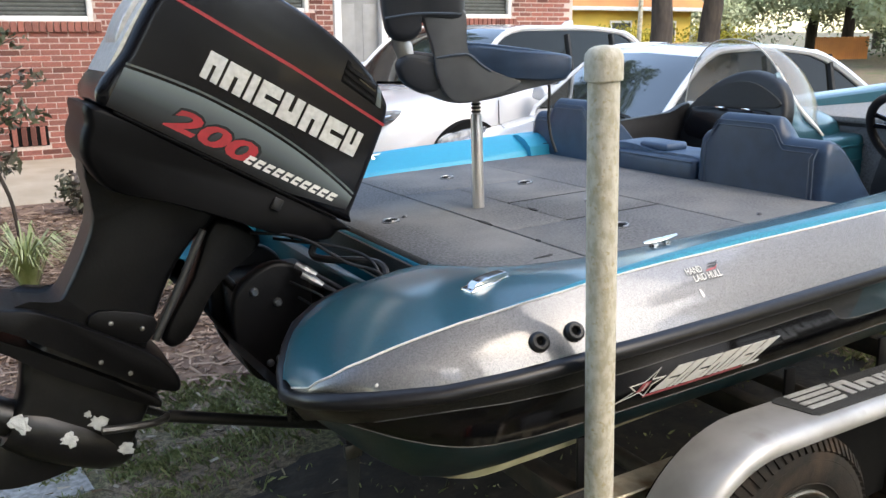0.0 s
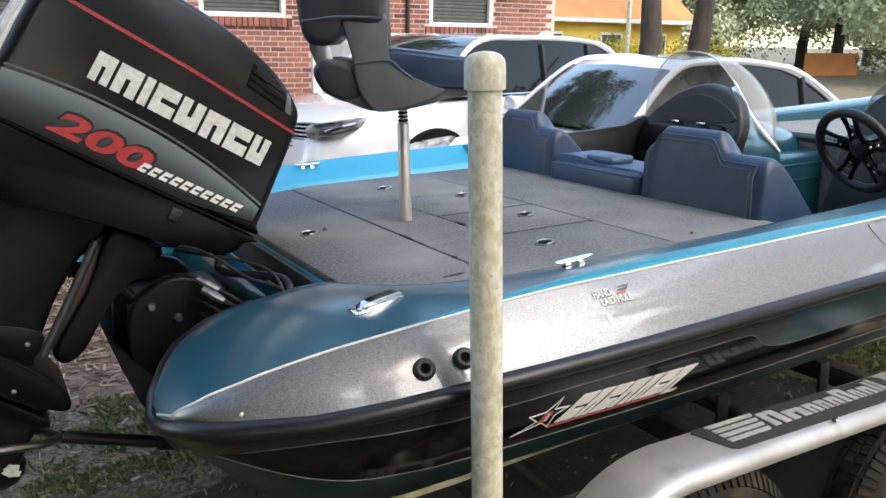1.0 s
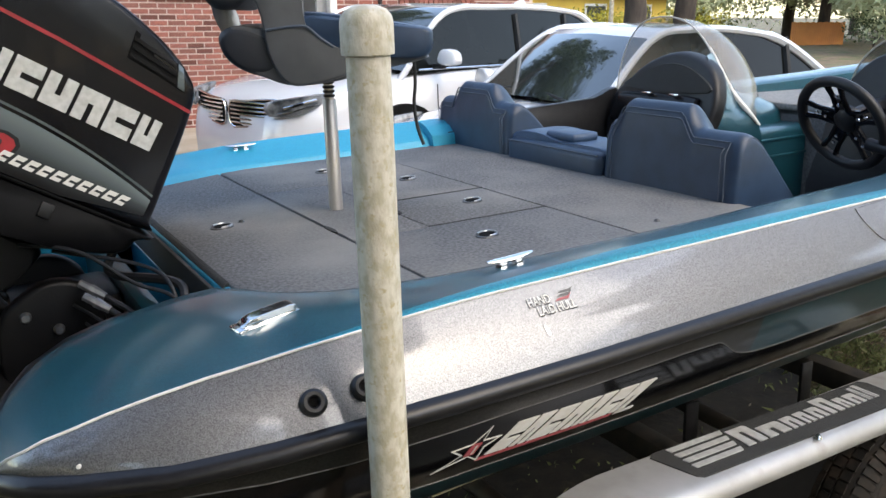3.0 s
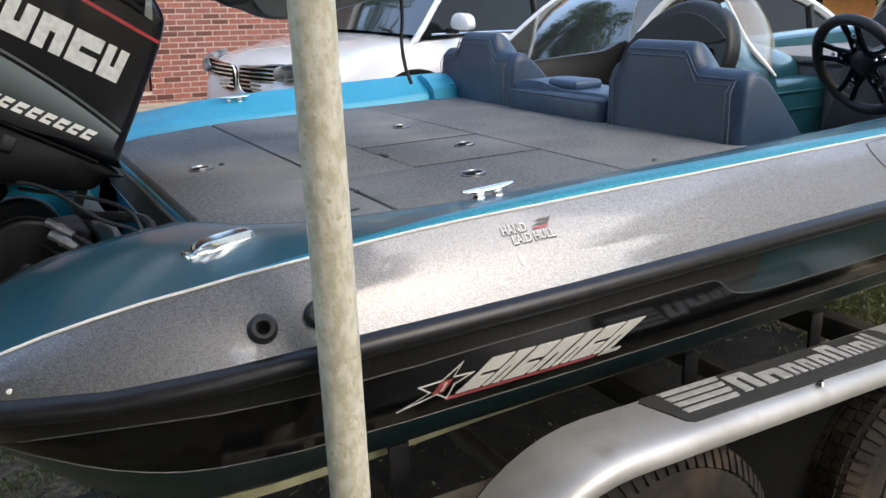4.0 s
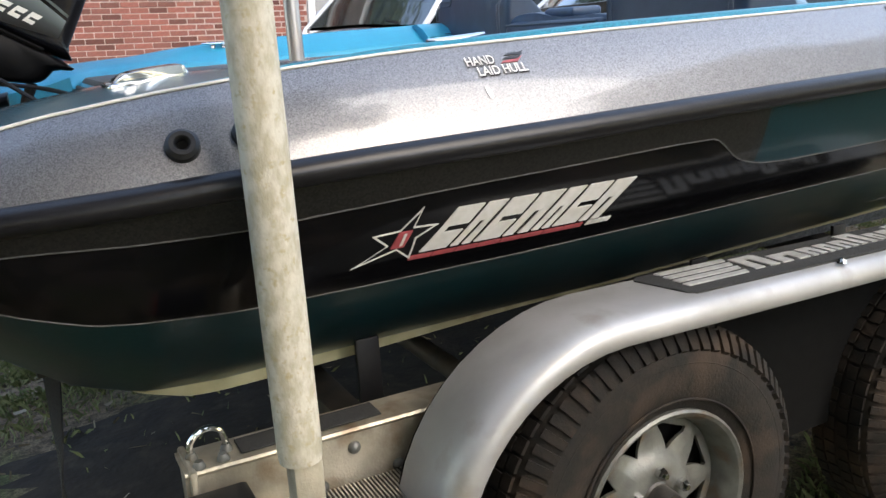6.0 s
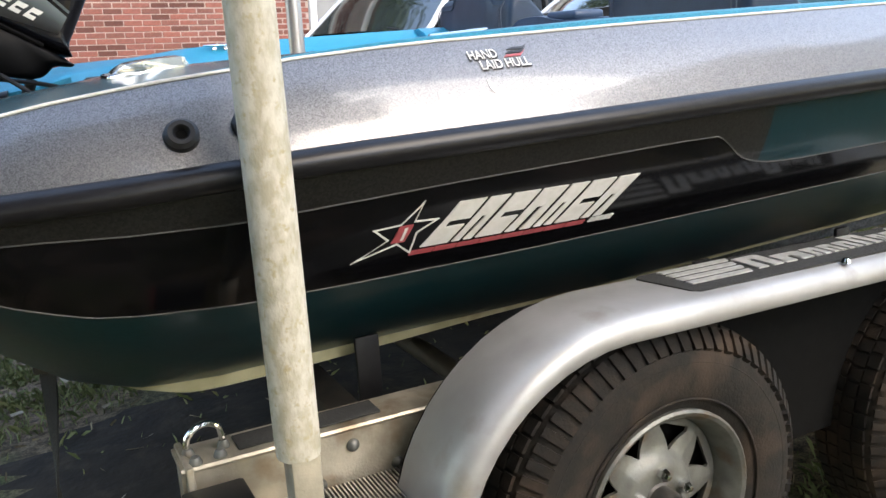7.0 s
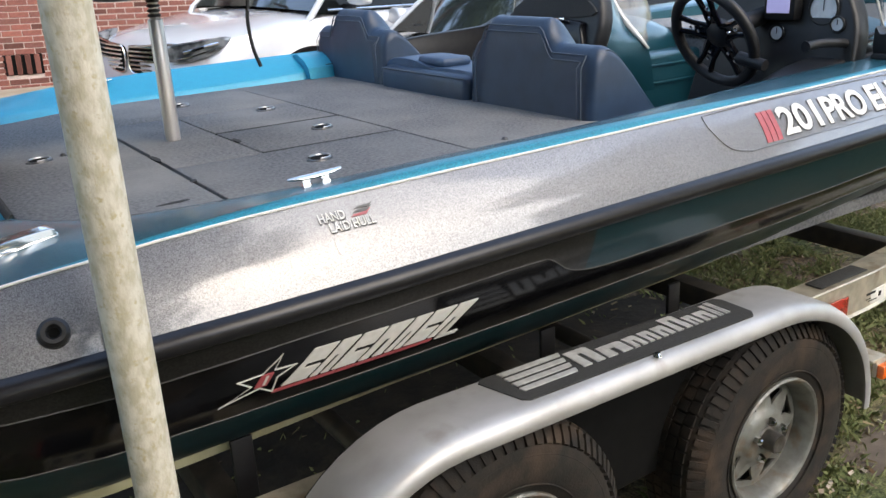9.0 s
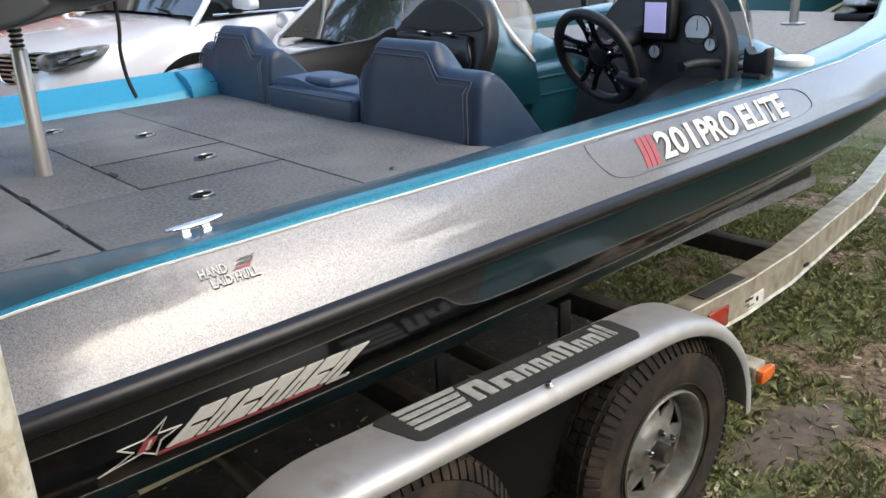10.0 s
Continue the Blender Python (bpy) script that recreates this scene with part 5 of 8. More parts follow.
    def skin(u, v):
        """Point on the cowl's rounded flank."""
        d = Vector((u - cu, v - cv))
        reach = 1.0
        for (x0, z0), (x1, z1) in zip(top, top[1:] + top[:1]):
            e = Vector((x1 - x0, z1 - z0))
            den = d.x * e.y - d.y * e.x
            if abs(den) > 1e-9:
                t = ((x0 - cu) * e.y - (z0 - cv) * e.x) / den
                s = ((x0 - cu) * d.y - (z0 - cv) * d.x) / den
                if t > 0 and -0.001 <= s <= 1.001:
                    reach = t
        inset = span * (1 - min(1.0, 1 / reach))
        w = -COWL_HALF
        if inset < CURVE:
            w += CURVE * (1 - (1 - (1 - inset / CURVE) ** 2) ** 0.5)
        return mot(u, v, w), Vector((0, -1, 0))
    bm = bmesh.new()
    decal(bm, [[(0.246, 0.318), (0.400, 0.304), (0.372, 0.362), (0.238, 0.384)]], skin, 0.0015)
    part("intake", bm, DARK, m, "black louvred intake", 0)
    for k in range(3):
        bm = bmesh.new()
        v = 0.324 + 0.019 * k
        decal(bm, [[(0.250 - 0.003 * k, v), (0.372 - 0.008 * k, v - 0.012), (0.370 - 0.008 * k, v - 0.002), (0.249 - 0.003 * k, v + 0.010)]], skin, 0.004)
        part("louvre", bm, MOTOR_MATT, m, "satin black louvre slat", 0)
    bm = bmesh.new()
    decal(bm, [[(0.378, 0.308), (0.398, 0.306), (0.374, 0.358), (0.358, 0.362)]], skin, 0.004)
    part("intake_end", bm, MOTOR_GREY, m, "grey end piece of the intake", 0)
    bm = bmesh.new()
    pts = [mot(u, -0.052, -COWL_HALF - 0.002) for u in np.linspace(-0.28, 0.42, 12)]
    tube(bm, pts, 0.004, 6)
    part("cowl_seam", bm, DARK, m, "", 0)
    bm = bmesh.new()
    box(bm, mot(0.23, -0.09, -COWL_HALF - 0.006), (0.03, 0.008, 0.036), 0.003, Matrix.Rotation(TILT_UP, 3, "Y"))
    part("cowl_badge", bm, BLACK_PLASTIC, m)
    for u, v in ((-0.028, -0.595), (0.059, -0.580), (-0.009, -0.705), (0.08, -0.71)):
        bm = bmesh.new()
        lathe(bm, [(0.001, 0.006), (0.006, 0.005), (0.008, 0.0)], lambda a, b, h: mot(u + a, v + b, -0.128 if v < -0.6 else -0.115) - Vector((0, h, 0)), 10)
        part("leg_bolt", bm, STEEL, m)
    return m


build_motor()


def build_motor_support():
    t = boat_thing("motor_support", "black motor support bar with steel fork", "motor support bar", at=(0, 0, 0))
    bm = bmesh.new()
    a, b = Vector((0.40, YC - 0.05, 0.65)), Vector((0.95, YC - 0.02, 0.455))
    tube(bm, [a, b], 0.019, 12)
    part("bar", bm, BLACK_PLASTIC, t)
    bm = bmesh.new()
    for s in (-1, 1):
        tube(bm, curve_points([a, a + Vector((-0.05, s * 0.05, 0.012)), a + Vector((-0.14, s * 0.075, 0.03)), a + Vector((-0.20, s * 0.078, 0.04))], 5), 0.012, 8)
    part("fork", bm, LATCH, t, "dull steel fork round the gearcase")


build_motor_support()


# ---------------------------------------------------------------- marker post
def build_post():
    p = boat_thing("guide_post", "weathered off-white plastic pipe post capped, on the trailer", "guide post", at=(1.120, 1.325, 0))
    bm = bmesh.new()
    lathe(bm, [(0.026, 0.645), (0.031, 0.641), (0.0325, 0.655), (0.0325, 1.70)], lambda a, b, h: Vector((a, b, h)), 28)
    part("pipe", bm, POST, p)
    bm = bmesh.new()
    lathe(bm, [(0.0335, 1.667), (0.0385, 1.668), (0.0390, 1.672), (0.0390, 1.712), (0.037, 1.722), (0.030, 1.731), (0.018, 1.736), (0.001, 1.738)], lambda a, b, h: Vector((a, b, h)), 28)
    part("cap", bm, POST, p, "rounded end cap")
    bm = bmesh.new()
    box(bm, (0.005, 0.005, 0.50), (0.045, 0.045, 0.34), 0.006)
    part("upright", bm, GALV, p, "square galvanised upright")
    bm = bmesh.new()
    box(bm, (0.005, 0.12, 0.40), (0.05, 0.24, 0.06), 0.006)
    part("arm", bm, GALV, p, "galvanised arm to the trailer frame")


build_post()


def build_strap():
    s = boat_thing("tie_down_strap", "dark webbing strap hanging below the stern", "strap", at=(0, 0, 0))
    bm = bmesh.new()
    rings = []
    for k, p in enumerate(curve_points([(0.825, 2.06, 0.72), (0.822, 2.06, 0.60), (0.812, 2.055, 0.45), (0.800, 2.06, 0.30), (0.812, 2.06, 0.14), (0.80, 2.05, -0.05)], 5)):
        w = Vector((0.019 * math.cos(0.12 * k), -0.019 * math.sin(0.12 * k), 0))
        n = Vector((-w.y, w.x, 0)).normalized() * 0.002
        rings.append([p - w - n, p + w - n, p + w + n, p - w + n])
    loft(bm, rings)
    part("webbing", bm, GRIP, s)
    bm = bmesh.new()
    box(bm, (0.822, 2.058, 0.61), (0.055, 0.02, 0.045), 0.006)
    part("buckle", bm, LATCH, s, "dull metal buckle")


build_strap()


# ---------------------------------------------------------------- trailer
HUBS, HUB_Z, TYRE_R = (1.806, 2.748), 0.31, 0.345
FENDER_OUT, FENDER_IN = 1.262, 1.432
fender_top = lambda x: 0.746 - 0.019 * (x - 1.72)  # the trailer stands a little nose down


def build_trailer():
    t = boat_thing("boat_trailer", "aluminium tandem-axle boat trailer with silver fenders", "boat trailer", at=(0, 0, 0))
    y0, y1 = 1.50, 2 * YC - 1.50
    # main rails run level, then bend in and up to the tongue
    for side, y in ((1, y0), (-1, y1)):
        bm = bmesh.new()
        pts = [(0.98, y, 0.575), (3.2, y, 0.555), (3.5, y, 0.555), (3.65, y + side * 0.005, 0.562), (3.85, y + side * 0.02, 0.560), (4.9, y + side * 0.17, 0.565), (6.3, y + side * 0.50, 0.58)]
        rings = []
        for p in pts:
            p = Vector(p)
            d = side
            rings.append([p + Vector((0, d * a, e)) for a, e in ((-0.004, -0.004), (0.0, 0.0), (0.085, 0.0), (0.085, -0.008), (0.016, -0.008), (0.016, -0.132), (0.085, -0.132), (0.085, -0.14), (0.0, -0.14), (-0.004, -0.136), (0.004, -0.128), (0.004, -0.012))])
        loft(bm, rings)
        part("frame_rail", bm, GALV, t, "aluminium I-beam frame rail", 20)
        bm = bmesh.new()
        box(bm, (0.992, y + side * 0.0425, 0.512), (0.012, 0.11, 0.135), 0.004)
        part("end_plate", bm, GALV, t)
        for x0, x1 in ((1.075, 1.16), (1.19, 1.325)):
            bm = bmesh.new()
            box(bm, ((x0 + x1) / 2, y + side * 0.043, 0.5765), (x1 - x0, 0.055, 0.004), 0.0015)
            part("grip_strip", bm, GRIP, t, "black non-slip strip")
        bm = bmesh.new()
        box(bm, (3.36, y + side * 0.043, 0.5595), (0.26, 0.06, 0.004), 0.0015)
        part("grip_strip", bm, GRIP, t, "black non-slip strip")
    # tow eye, bolts on the aft end
    bm = bmesh.new()
    tube(bm, curve_points([(1.0, 1.545, 0.572), (1.0, 1.545, 0.60), (1.015, 1.545, 0.618), (1.035, 1.545, 0.622), (1.052, 1.545, 0.612), (1.057, 1.545, 0.59), (1.057, 1.545, 0.568)], 5), 0.0055, 8)
    part("tie_loop", bm, CHROME, t, "bright steel tie-down loop")
    for x, y, z, up in ((1.0, 1.545, 0.577, 1), (1.057, 1.545, 0.577, 1), (1.005, 1.51, 0.577, 1), (1.045, 1.515, 0.577, 1), (1.264, 1.503, 0.535, 0), (1.344, 1.503, 0.478, 0), (1.20, 1.503, 0.478, 0)):
        bm = bmesh.new()
        if up:
            lathe(bm, [(0.001, 0.010), (0.007, 0.010), (0.009, 0.006), (0.011, 0.001), (0.011, -0.002)], lambda a, b, h: Vector((x + a, y + b, z + h)), 12)
        else:
            lathe(bm, [(0.001, 0.010), (0.008, 0.008), (0.0115, 0.003), (0.012, 0.0)], lambda a, b, h: Vector((x + a, y - h, z + b)), 14)
        part("bolt", bm, RIM, t, "rusty bolt head")
    # step pad in front of the fender
    bm = bmesh.new()
    box(bm, (1.275, 1.42, 0.462), (0.16, 0.15, 0.02), 0.006)
    part("step_pad", bm, BLACK_PLASTIC, t, "ribbed black step")
    for k in range(22):
        bm = bmesh.new()
        box(bm, (1.202 + k * 0.007, 1.42, 0.474), (0.0036, 0.145, 0.006), 0.001, seg=1)
        part("step_rib", bm, STEEL, t)
    bm = bmesh.new()
    out = [(1.40, 0.42), (1.395, 0.52), (1.43, 0.56), (1.50, 0.60), (1.54, 0.54), (1.50, 0.42)]
    slab(bm, out, 0.006, lambda u, v, w: Vector((u, 1.478 + w, v)), 0.003, 2)
    part("fender_bracket", bm, BLACK_PLASTIC, t, "black fender bracket")
    bm = bmesh.new()
    box(bm, (1.02, 1.42, 0.50), (0.10, 0.12, 0.10), 0.008)
    part("lamp_box", bm, BLACK_PLASTIC, t, "tail lamp housing")
    bm = bmesh.new()
    box(bm, (0.965, 1.42, 0.50), (0.012, 0.10, 0.08), 0.003)
    part("lamp_lens", bm, REFLECT_RED, t, "red tail lamp lens")
    # cross members, bunks and their brackets
    for x in (1.35, 2.25, 3.15, 4.05):
        bm = bmesh.new()
        box(bm, (x, YC, 0.44), (0.07, 2.0 if x < 4 else 1.7, 0.08), 0.006)
        part("cross_member", bm, DARK_STEEL, t, "dark steel cross member")
    for s in (-1, 1):
        bm = bmesh.new()
        box(bm, (2.6, YC + s * 0.45, 0.515), (3.0, 0.12, 0.05), 0.012)
        part("bunk", bm, CARPET, t, "carpeted bunk")
        for x in (1.38, 2.25, 2.75):
            bm = bmesh.new()
            box(bm, (x, YC + s * 0.86, 0.57), (0.05, 0.012, 0.16), 0.004)
            part("bunk_bracket", bm, BLACK_PLASTIC, t)
    bm = bmesh.new()
    tube(bm, [(6.2, YC, 0.66), (7.4, YC, 0.60)], 0.05, 8)
    part("tongue", bm, GALV, t)
    for x in HUBS:
        bm = bmesh.new()
        tube(bm, [(x, 1.5, HUB_Z), (x, 2 * YC - 1.5, HUB_Z)], 0.03, 12)
        part("axle", bm, DARK_STEEL, t)
    # fenders
    for side in (-1, 1):
        fy = lambda w: YC + side * (YC - w)
        prof = []
        for k in range(15):
            a = math.pi + 0.28 - (math.pi / 2 + 0.28) * k / 14
            prof.append((1.67 + 0.37 * math.cos(a), 0.385 + (fender_top(1.67) - 0.385) * math.sin(a)))
        for x in np.linspace(1.75, 2.58, 7):
            prof.append((float(x), fender_top(x)))
        for k in range(15):
            a = math.pi / 2 - (math.pi / 2 + 0.02) * k / 14
            prof.append((2.66 + 0.49 * math.cos(a), 0.297 + (fender_top(2.66) - 0.297) * math.sin(a)))
        rings = []
        outer = [(FENDER_IN, 0.0), (FENDER_IN - 0.06, 0.0), (FENDER_OUT + 0.045, 0.0), (FENDER_OUT + 0.025, 0.004), (FENDER_OUT + 0.010, 0.012), (FENDER_OUT + 0.002, 0.024), (FENDER_OUT, 0.042),
                 (FENDER_OUT + 0.004, 0.048), (FENDER_OUT + 0.012, 0.044), (FENDER_OUT + 0.012, 0.026), (FENDER_OUT + 0.03, 0.012), (FENDER_OUT + 0.05, 0.007), (FENDER_IN, 0.007)]
        n = len(prof)
        for i, (x, z) in enumerate(prof):
            xa_, za_ = prof[max(0, i - 1)]
            xb_, zb_ = prof[min(n - 1, i + 1)]
            d = Vector((xb_ - xa_, zb_ - za_)).normalized()
            nx, nz = d.y, -d.x  # inward
            if nz > 0 and abs(d.x) > abs(d.y):
                nx, nz = -nx, -nz
            rings.append([Vector((x + nx * o, fy(w), z + nz * o)) for w, o in outer])
        bm = bmesh.new()
        loft(bm, rings)
        part("fender", bm, FENDER, t, "silver painted tandem fender", 60)
        # added black sheet standing for shade; no light passes between fender and hull
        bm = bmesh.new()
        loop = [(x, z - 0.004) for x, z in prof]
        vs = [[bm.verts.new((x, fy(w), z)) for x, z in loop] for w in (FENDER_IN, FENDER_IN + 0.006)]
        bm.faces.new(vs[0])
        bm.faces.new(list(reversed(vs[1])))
        part("fender_light_block", bm, DARK, t, "added black sheet that stands for shade inside the fender", 0)
        if side > 0:
            continue
        top = lambda u, v: (Vector((u, FENDER_OUT + 0.02 + v, fender_top(u))), Vector((0, 0, 1)))
        bm = bmesh.new()
        out = [(1.845, 0.03), (1.86, 0.02), (2.57, 0.012), (2.588, 0.03), (2.592, 0.125), (2.578, 0.143), (1.83, 0.152), (1.815, 0.14)]
        decal(bm, [out], top, 0.003)
        part("fender_plate", bm, GRIP, t, "black non-slip nameplate", 0)
        bm = bmesh.new()
        for k in range(4):
            v = 0.052 + 0.026 * k
            decal(bm, [[(1.872 - 0.0 * k, v), (2.02 + 0.006 * k, v), (2.026 + 0.006 * k, v + 0.015), (1.868, v + 0.015)]], top, 0.0055)
        part("nameplate_stripe", bm, SILVER_DECAL, t, "pale stripes", 0)
        x = 2.045
        for w, h in ((0.075, 0.075), (0.085, 0.05), (0.05, 0.05), (0.045, 0.05), (0.05, 0.05), (0.06, 0.075), (0.04, 0.05), (0.05, 0.05), (0.025, 0.07), (0.025, 0.075)):
            bm = bmesh.new()
            a, b, v0 = x, x + w - 0.009, 0.058
            v1 = v0 + h
            f = lambda q: a + (b - a) * q
            decal(bm, [[(f(0), v0), (f(0.38), v0), (f(0.40), v1 - 0.018), (f(0.60), v1 - 0.018), (f(0.60), v0), (f(1), v0), (f(1.02), v1 - 0.006), (f(0.9), v1), (f(0.04), v1)]], top, 0.0055)
            part("nameplate_block", bm, SILVER_DECAL, t, "pale wordmark block", 0)
            x += w
        bm = bmesh.new()
        lathe(bm, [(0.001, 0.010), (0.006, 0.009), (0.009, 0.003), (0.010, 0.0)], lambda a, b, h: Vector((2.215 + a, FENDER_OUT + 0.022 + b, fender_top(2.215) + h)), 12)
        part("fender_bolt", bm, CHROME, t)
    # leaf springs on hangers between the axles
    for side in (-1, 1):
        sy = lambda w: YC + side * (YC - w)
        bm = bmesh.new()
        out = [(2.10, 0.55), (2.205, 0.55), (2.20, 0.46), (2.185, 0.437), (2.165, 0.435), (2.115, 0.47)]
        slab(bm, out, 0.006, lambda u, v, w: Vector((u, sy(1.468) + w, v)), 0.003, 2)
        part("spring_hanger", bm, DARK_STEEL, t, "dull steel spring hanger plate")
        for x, z in ((2.14, 0.512), (2.172, 0.468), (2.375, 0.415)):
            bm = bmesh.new()
            lathe(bm, [(0.001, 0.016), (0.007, 0.015), (0.010, 0.011), (0.0105, -0.004)], lambda a, b, h: Vector((x + a, sy(1.46 - h), z + b)), 6)
            part("bolt", bm, RIM, t, "rusty bolt head", 30)
        for k in range(3):
            bm = bmesh.new()
            r = [(q, 0.432 - 0.010 * k - 0.012 * (q - 2.18) / 0.2 + 0.02 * (1 - k) * ((q - 2.27) / 0.3) ** 2) for q in np.linspace(2.0 + 0.07 * k, 2.52 - 0.07 * k, 8)]
            loft(bm, [[Vector((q, sy(1.462), z)), Vector((q, sy(1.51), z)), Vector((q, sy(1.51), z - 0.008)), Vector((q, sy(1.462), z - 0.008))] for q, z in r])
            part("spring_leaf", bm, DARK_STEEL, t, "dull steel spring leaf", 20)
    # data label on the rail
    bm = bmesh.new()
    box(bm, (3.54, 1.506, 0.457), (0.145, 0.003, 0.052), 0.001)
    tag = part("data_label", bm, WHITE_DECAL, t, "worn white data label")
    for x, z, w, h in ((3.512, 0.473, 0.052, 0.008), (3.568, 0.459, 0.012, 0.018), (3.50, 0.455, 0.03, 0.003), (3.525, 0.446, 0.05, 0.003)):
        bm = bmesh.new()
        box(bm, (x, 1.5035, z), (w, 0.002, h))
        part("label_bar", bm, GROOVE, tag, "dark printed bar")
    bm = bmesh.new()
    lathe(bm, [(0.001, 0.001), (0.012, 0.001), (0.014, -0.001)], lambda a, b, h: Vector((4.0 + a * 1.8, 1.538 - h, 0.456 + b * 0.7)), 14)
    part("rail_slot", bm, GROOVE, t, "dark slot in the rail")
    # side marker lamp and reflector
    bm = bmesh.new()
    box(bm, (3.225, 1.40, 0.396), (0.075, 0.20, 0.012), 0.004)
    box(bm, (3.235, 1.305, 0.370), (0.06, 0.012, 0.06), 0.004)
    part("lamp_bracket", bm, GALV, t)
    bm = bmesh.new()
    box(bm, (3.25, 1.288, 0.362), (0.08, 0.024, 0.045), 0.006)
    part("marker_lamp", bm, AMBER, t, "amber side marker lamp")
    bm = bmesh.new()
    box(bm, (3.30, 1.497, 0.468), (0.12, 0.008, 0.075), 0.002)
    part("reflector", bm, REFLECT_RED, t, "red reflector")
    return t


build_trailer()


HUB = material("greasy_hub_steel", (0.05, 0.048, 0.045), 0.4, 0.5, (0.09, 0.08, 0.07), 40, bump=0.2)


def build_wheel(x, y, side, z=HUB_Z):
    w = boat_thing("trailer_wheel", "dirty spoked trailer wheel with worn black tyre", "wheel", group="trailer wheels", at=(x, y, z))
    ax = lambda a, b, h: Vector((a, side * h, b))  # h outward along the axle
    bm = bmesh.new()
    prof = [(0.185, 0.0), (0.188, -0.012), (0.20, -0.003), (0.225, 0.006), (0.26, 0.009), (0.295, 0.006), (0.316, -0.003), (0.330, -0.014), (0.341, -0.027), (TYRE_R, -0.045), (TYRE_R + 0.002, -0.10), (TYRE_R, -0.155),
            (0.33, -0.182), (0.30, -0.202), (0.22, -0.205), (0.19, -0.195), (0.185, -0.19)]
    lathe(bm, [(r, h) for r, h in prof], ax, 64, False)
    tyre = part("tyre", bm, TYRE, w, "worn tyre with reddish dirt")
    # tread blocks
    bm = bmesh.new()
    for k in range(64):
        a = 2 * math.pi * k / 64
        for j, h in enumerate((-0.052, -0.083, -0.117, -0.148)):
            aa = a + (0.02 if j % 2 else 0)
            c = ax((TYRE_R + 0.001) * math.cos(aa), (TYRE_R + 0.001) * math.sin(aa), h)
            box(bm, c, (0.008, 0.026, 0.027), rot=Matrix.Rotation(-aa, 3, "Y"))
    tr = part("tread", bm, TYRE, tyre, "tread blocks", 0)
    tr["kind"] = "stuff"
    # shoulder lugs
    bm = bmesh.new()
    for k in range(72):
        a = 2 * math.pi * k / 72
        c = ax(0.3235 * math.cos(a), 0.3235 * math.sin(a), -0.0115)
        box(bm, c, (0.046, 0.014, 0.017), rot=Matrix.Rotation(-a, 3, "Y") @ Matrix.Rotation(-side * 0.72, 3, "Z"))
    sh = part("shoulder_tread", bm, TYRE, tyre, "", 0)
    sh["kind"] = "stuff"
    for r in (0.215, 0.285):
        bm = bmesh.new()
        hh = 0.006 if r < 0.25 else 0.005
        tube(bm, [ax(r * math.cos(a), r * math.sin(a), hh) for a in np.linspace(0, 2 * math.pi, 65)], 0.0025, 6, False)
        part("sidewall_rib", bm, TYRE, tyre)
    bm = bmesh.new()
    lathe(bm, [(0.180, 0.0), (0.187, 0.004), (0.192, 0.0), (0.192, -0.008), (0.182, -0.012), (0.172, -0.03), (0.168, -0.06), (0.168, -0.19), (0.160, -0.19), (0.160, -0.062), (0.165, -0.032), (0.172, -0.010), (0.180, 0.0)], ax, 48, False)
    rim = part("rim", bm, RIM, w, "dirty galvanised rim")
    # pressed disc with eight triangular openings
    n, hubh = 8, -0.046
    bm = bmesh.new()
    radii = (0.030, 0.058, 0.076, 0.086, 0.094, 0.108, 0.124, 0.138, 0.147, 0.154, 0.169)
    lift = (0.012, 0.016, 0.014, 0.006, 0.001, -0.001, -0.002, -0.003, -0.006, -0.008, -0.012)
    cols = []
    for k in range(n):
        for q in (-2, -1, 1, 2):
            cols.append((k, q))
    sheets = []
    for back in (0.0, -0.007):
        rows = []
        for r, h in zip(radii, lift):
            open_ = max(0.03, min(1, (r - 0.092) / 0.046)) * 0.265
            row = []
            for k, q in cols:
                a = 2 * math.pi * k / n + 0.39 + (math.copysign(open_, q) if abs(q) == 1 else math.copysign(math.pi / n * 0.96, q))
                edge_in = -0.004 if abs(q) == 1 and 0.09 < r < 0.15 else 0.0
                row.append(bm.verts.new(ax(r * math.cos(a), r * math.sin(a), hubh + h + back + edge_in)))
            rows.append(row)
        sheets.append(rows)
    m = len(cols)
    hole = lambda i, c: cols[c][1] == -1 and 0.09 <= radii[i] and radii[i + 1] <= 0.148
    for rows in sheets:
        for i in range(len(radii) - 1):
            for c in range(m):
                if not hole(i, c):
                    bm.faces.new((rows[i][c], rows[i + 1][c], rows[i + 1][(c + 1) % m], rows[i][(c + 1) % m]))
    for i in range(len(radii) - 1):
        for c in range(m):
            if hole(i, c):
                d = (c + 1) % m
                bm.faces.new((sheets[0][i][c], sheets[0][i + 1][c], sheets[1][i + 1][c], sheets[1][i][c]))
                bm.faces.new((sheets[0][i][d], sheets[0][i + 1][d], sheets[1][i + 1][d], sheets[1][i][d]))
                if radii[i + 1] == 0.147:
                    bm.faces.new((sheets[0][i + 1][c], sheets[0][i + 1][d], sheets[1][i + 1][d], sheets[1][i + 1][c]))
    bmesh.ops.recalc_face_normals(bm, faces=bm.faces)
    part("disc", bm, RIM, rim, "pressed steel disc with triangular openings", 35)
    bm = bmesh.new()
    lathe(bm, [(0.02, -0.085), (0.16, -0.085), (0.16, -0.09), (0.02, -0.09)], ax, 32)
    part("drum", bm, DARK, rim, "dark brake drum behind the disc")
    bm = bmesh.new()
    lathe(bm, [(0.012, 0.006), (0.020, 0.010), (0.027, 0.010), (0.029, 0.004), (0.030, -0.03), (0.038, -0.036), (0.040, -0.06)], ax, 24)
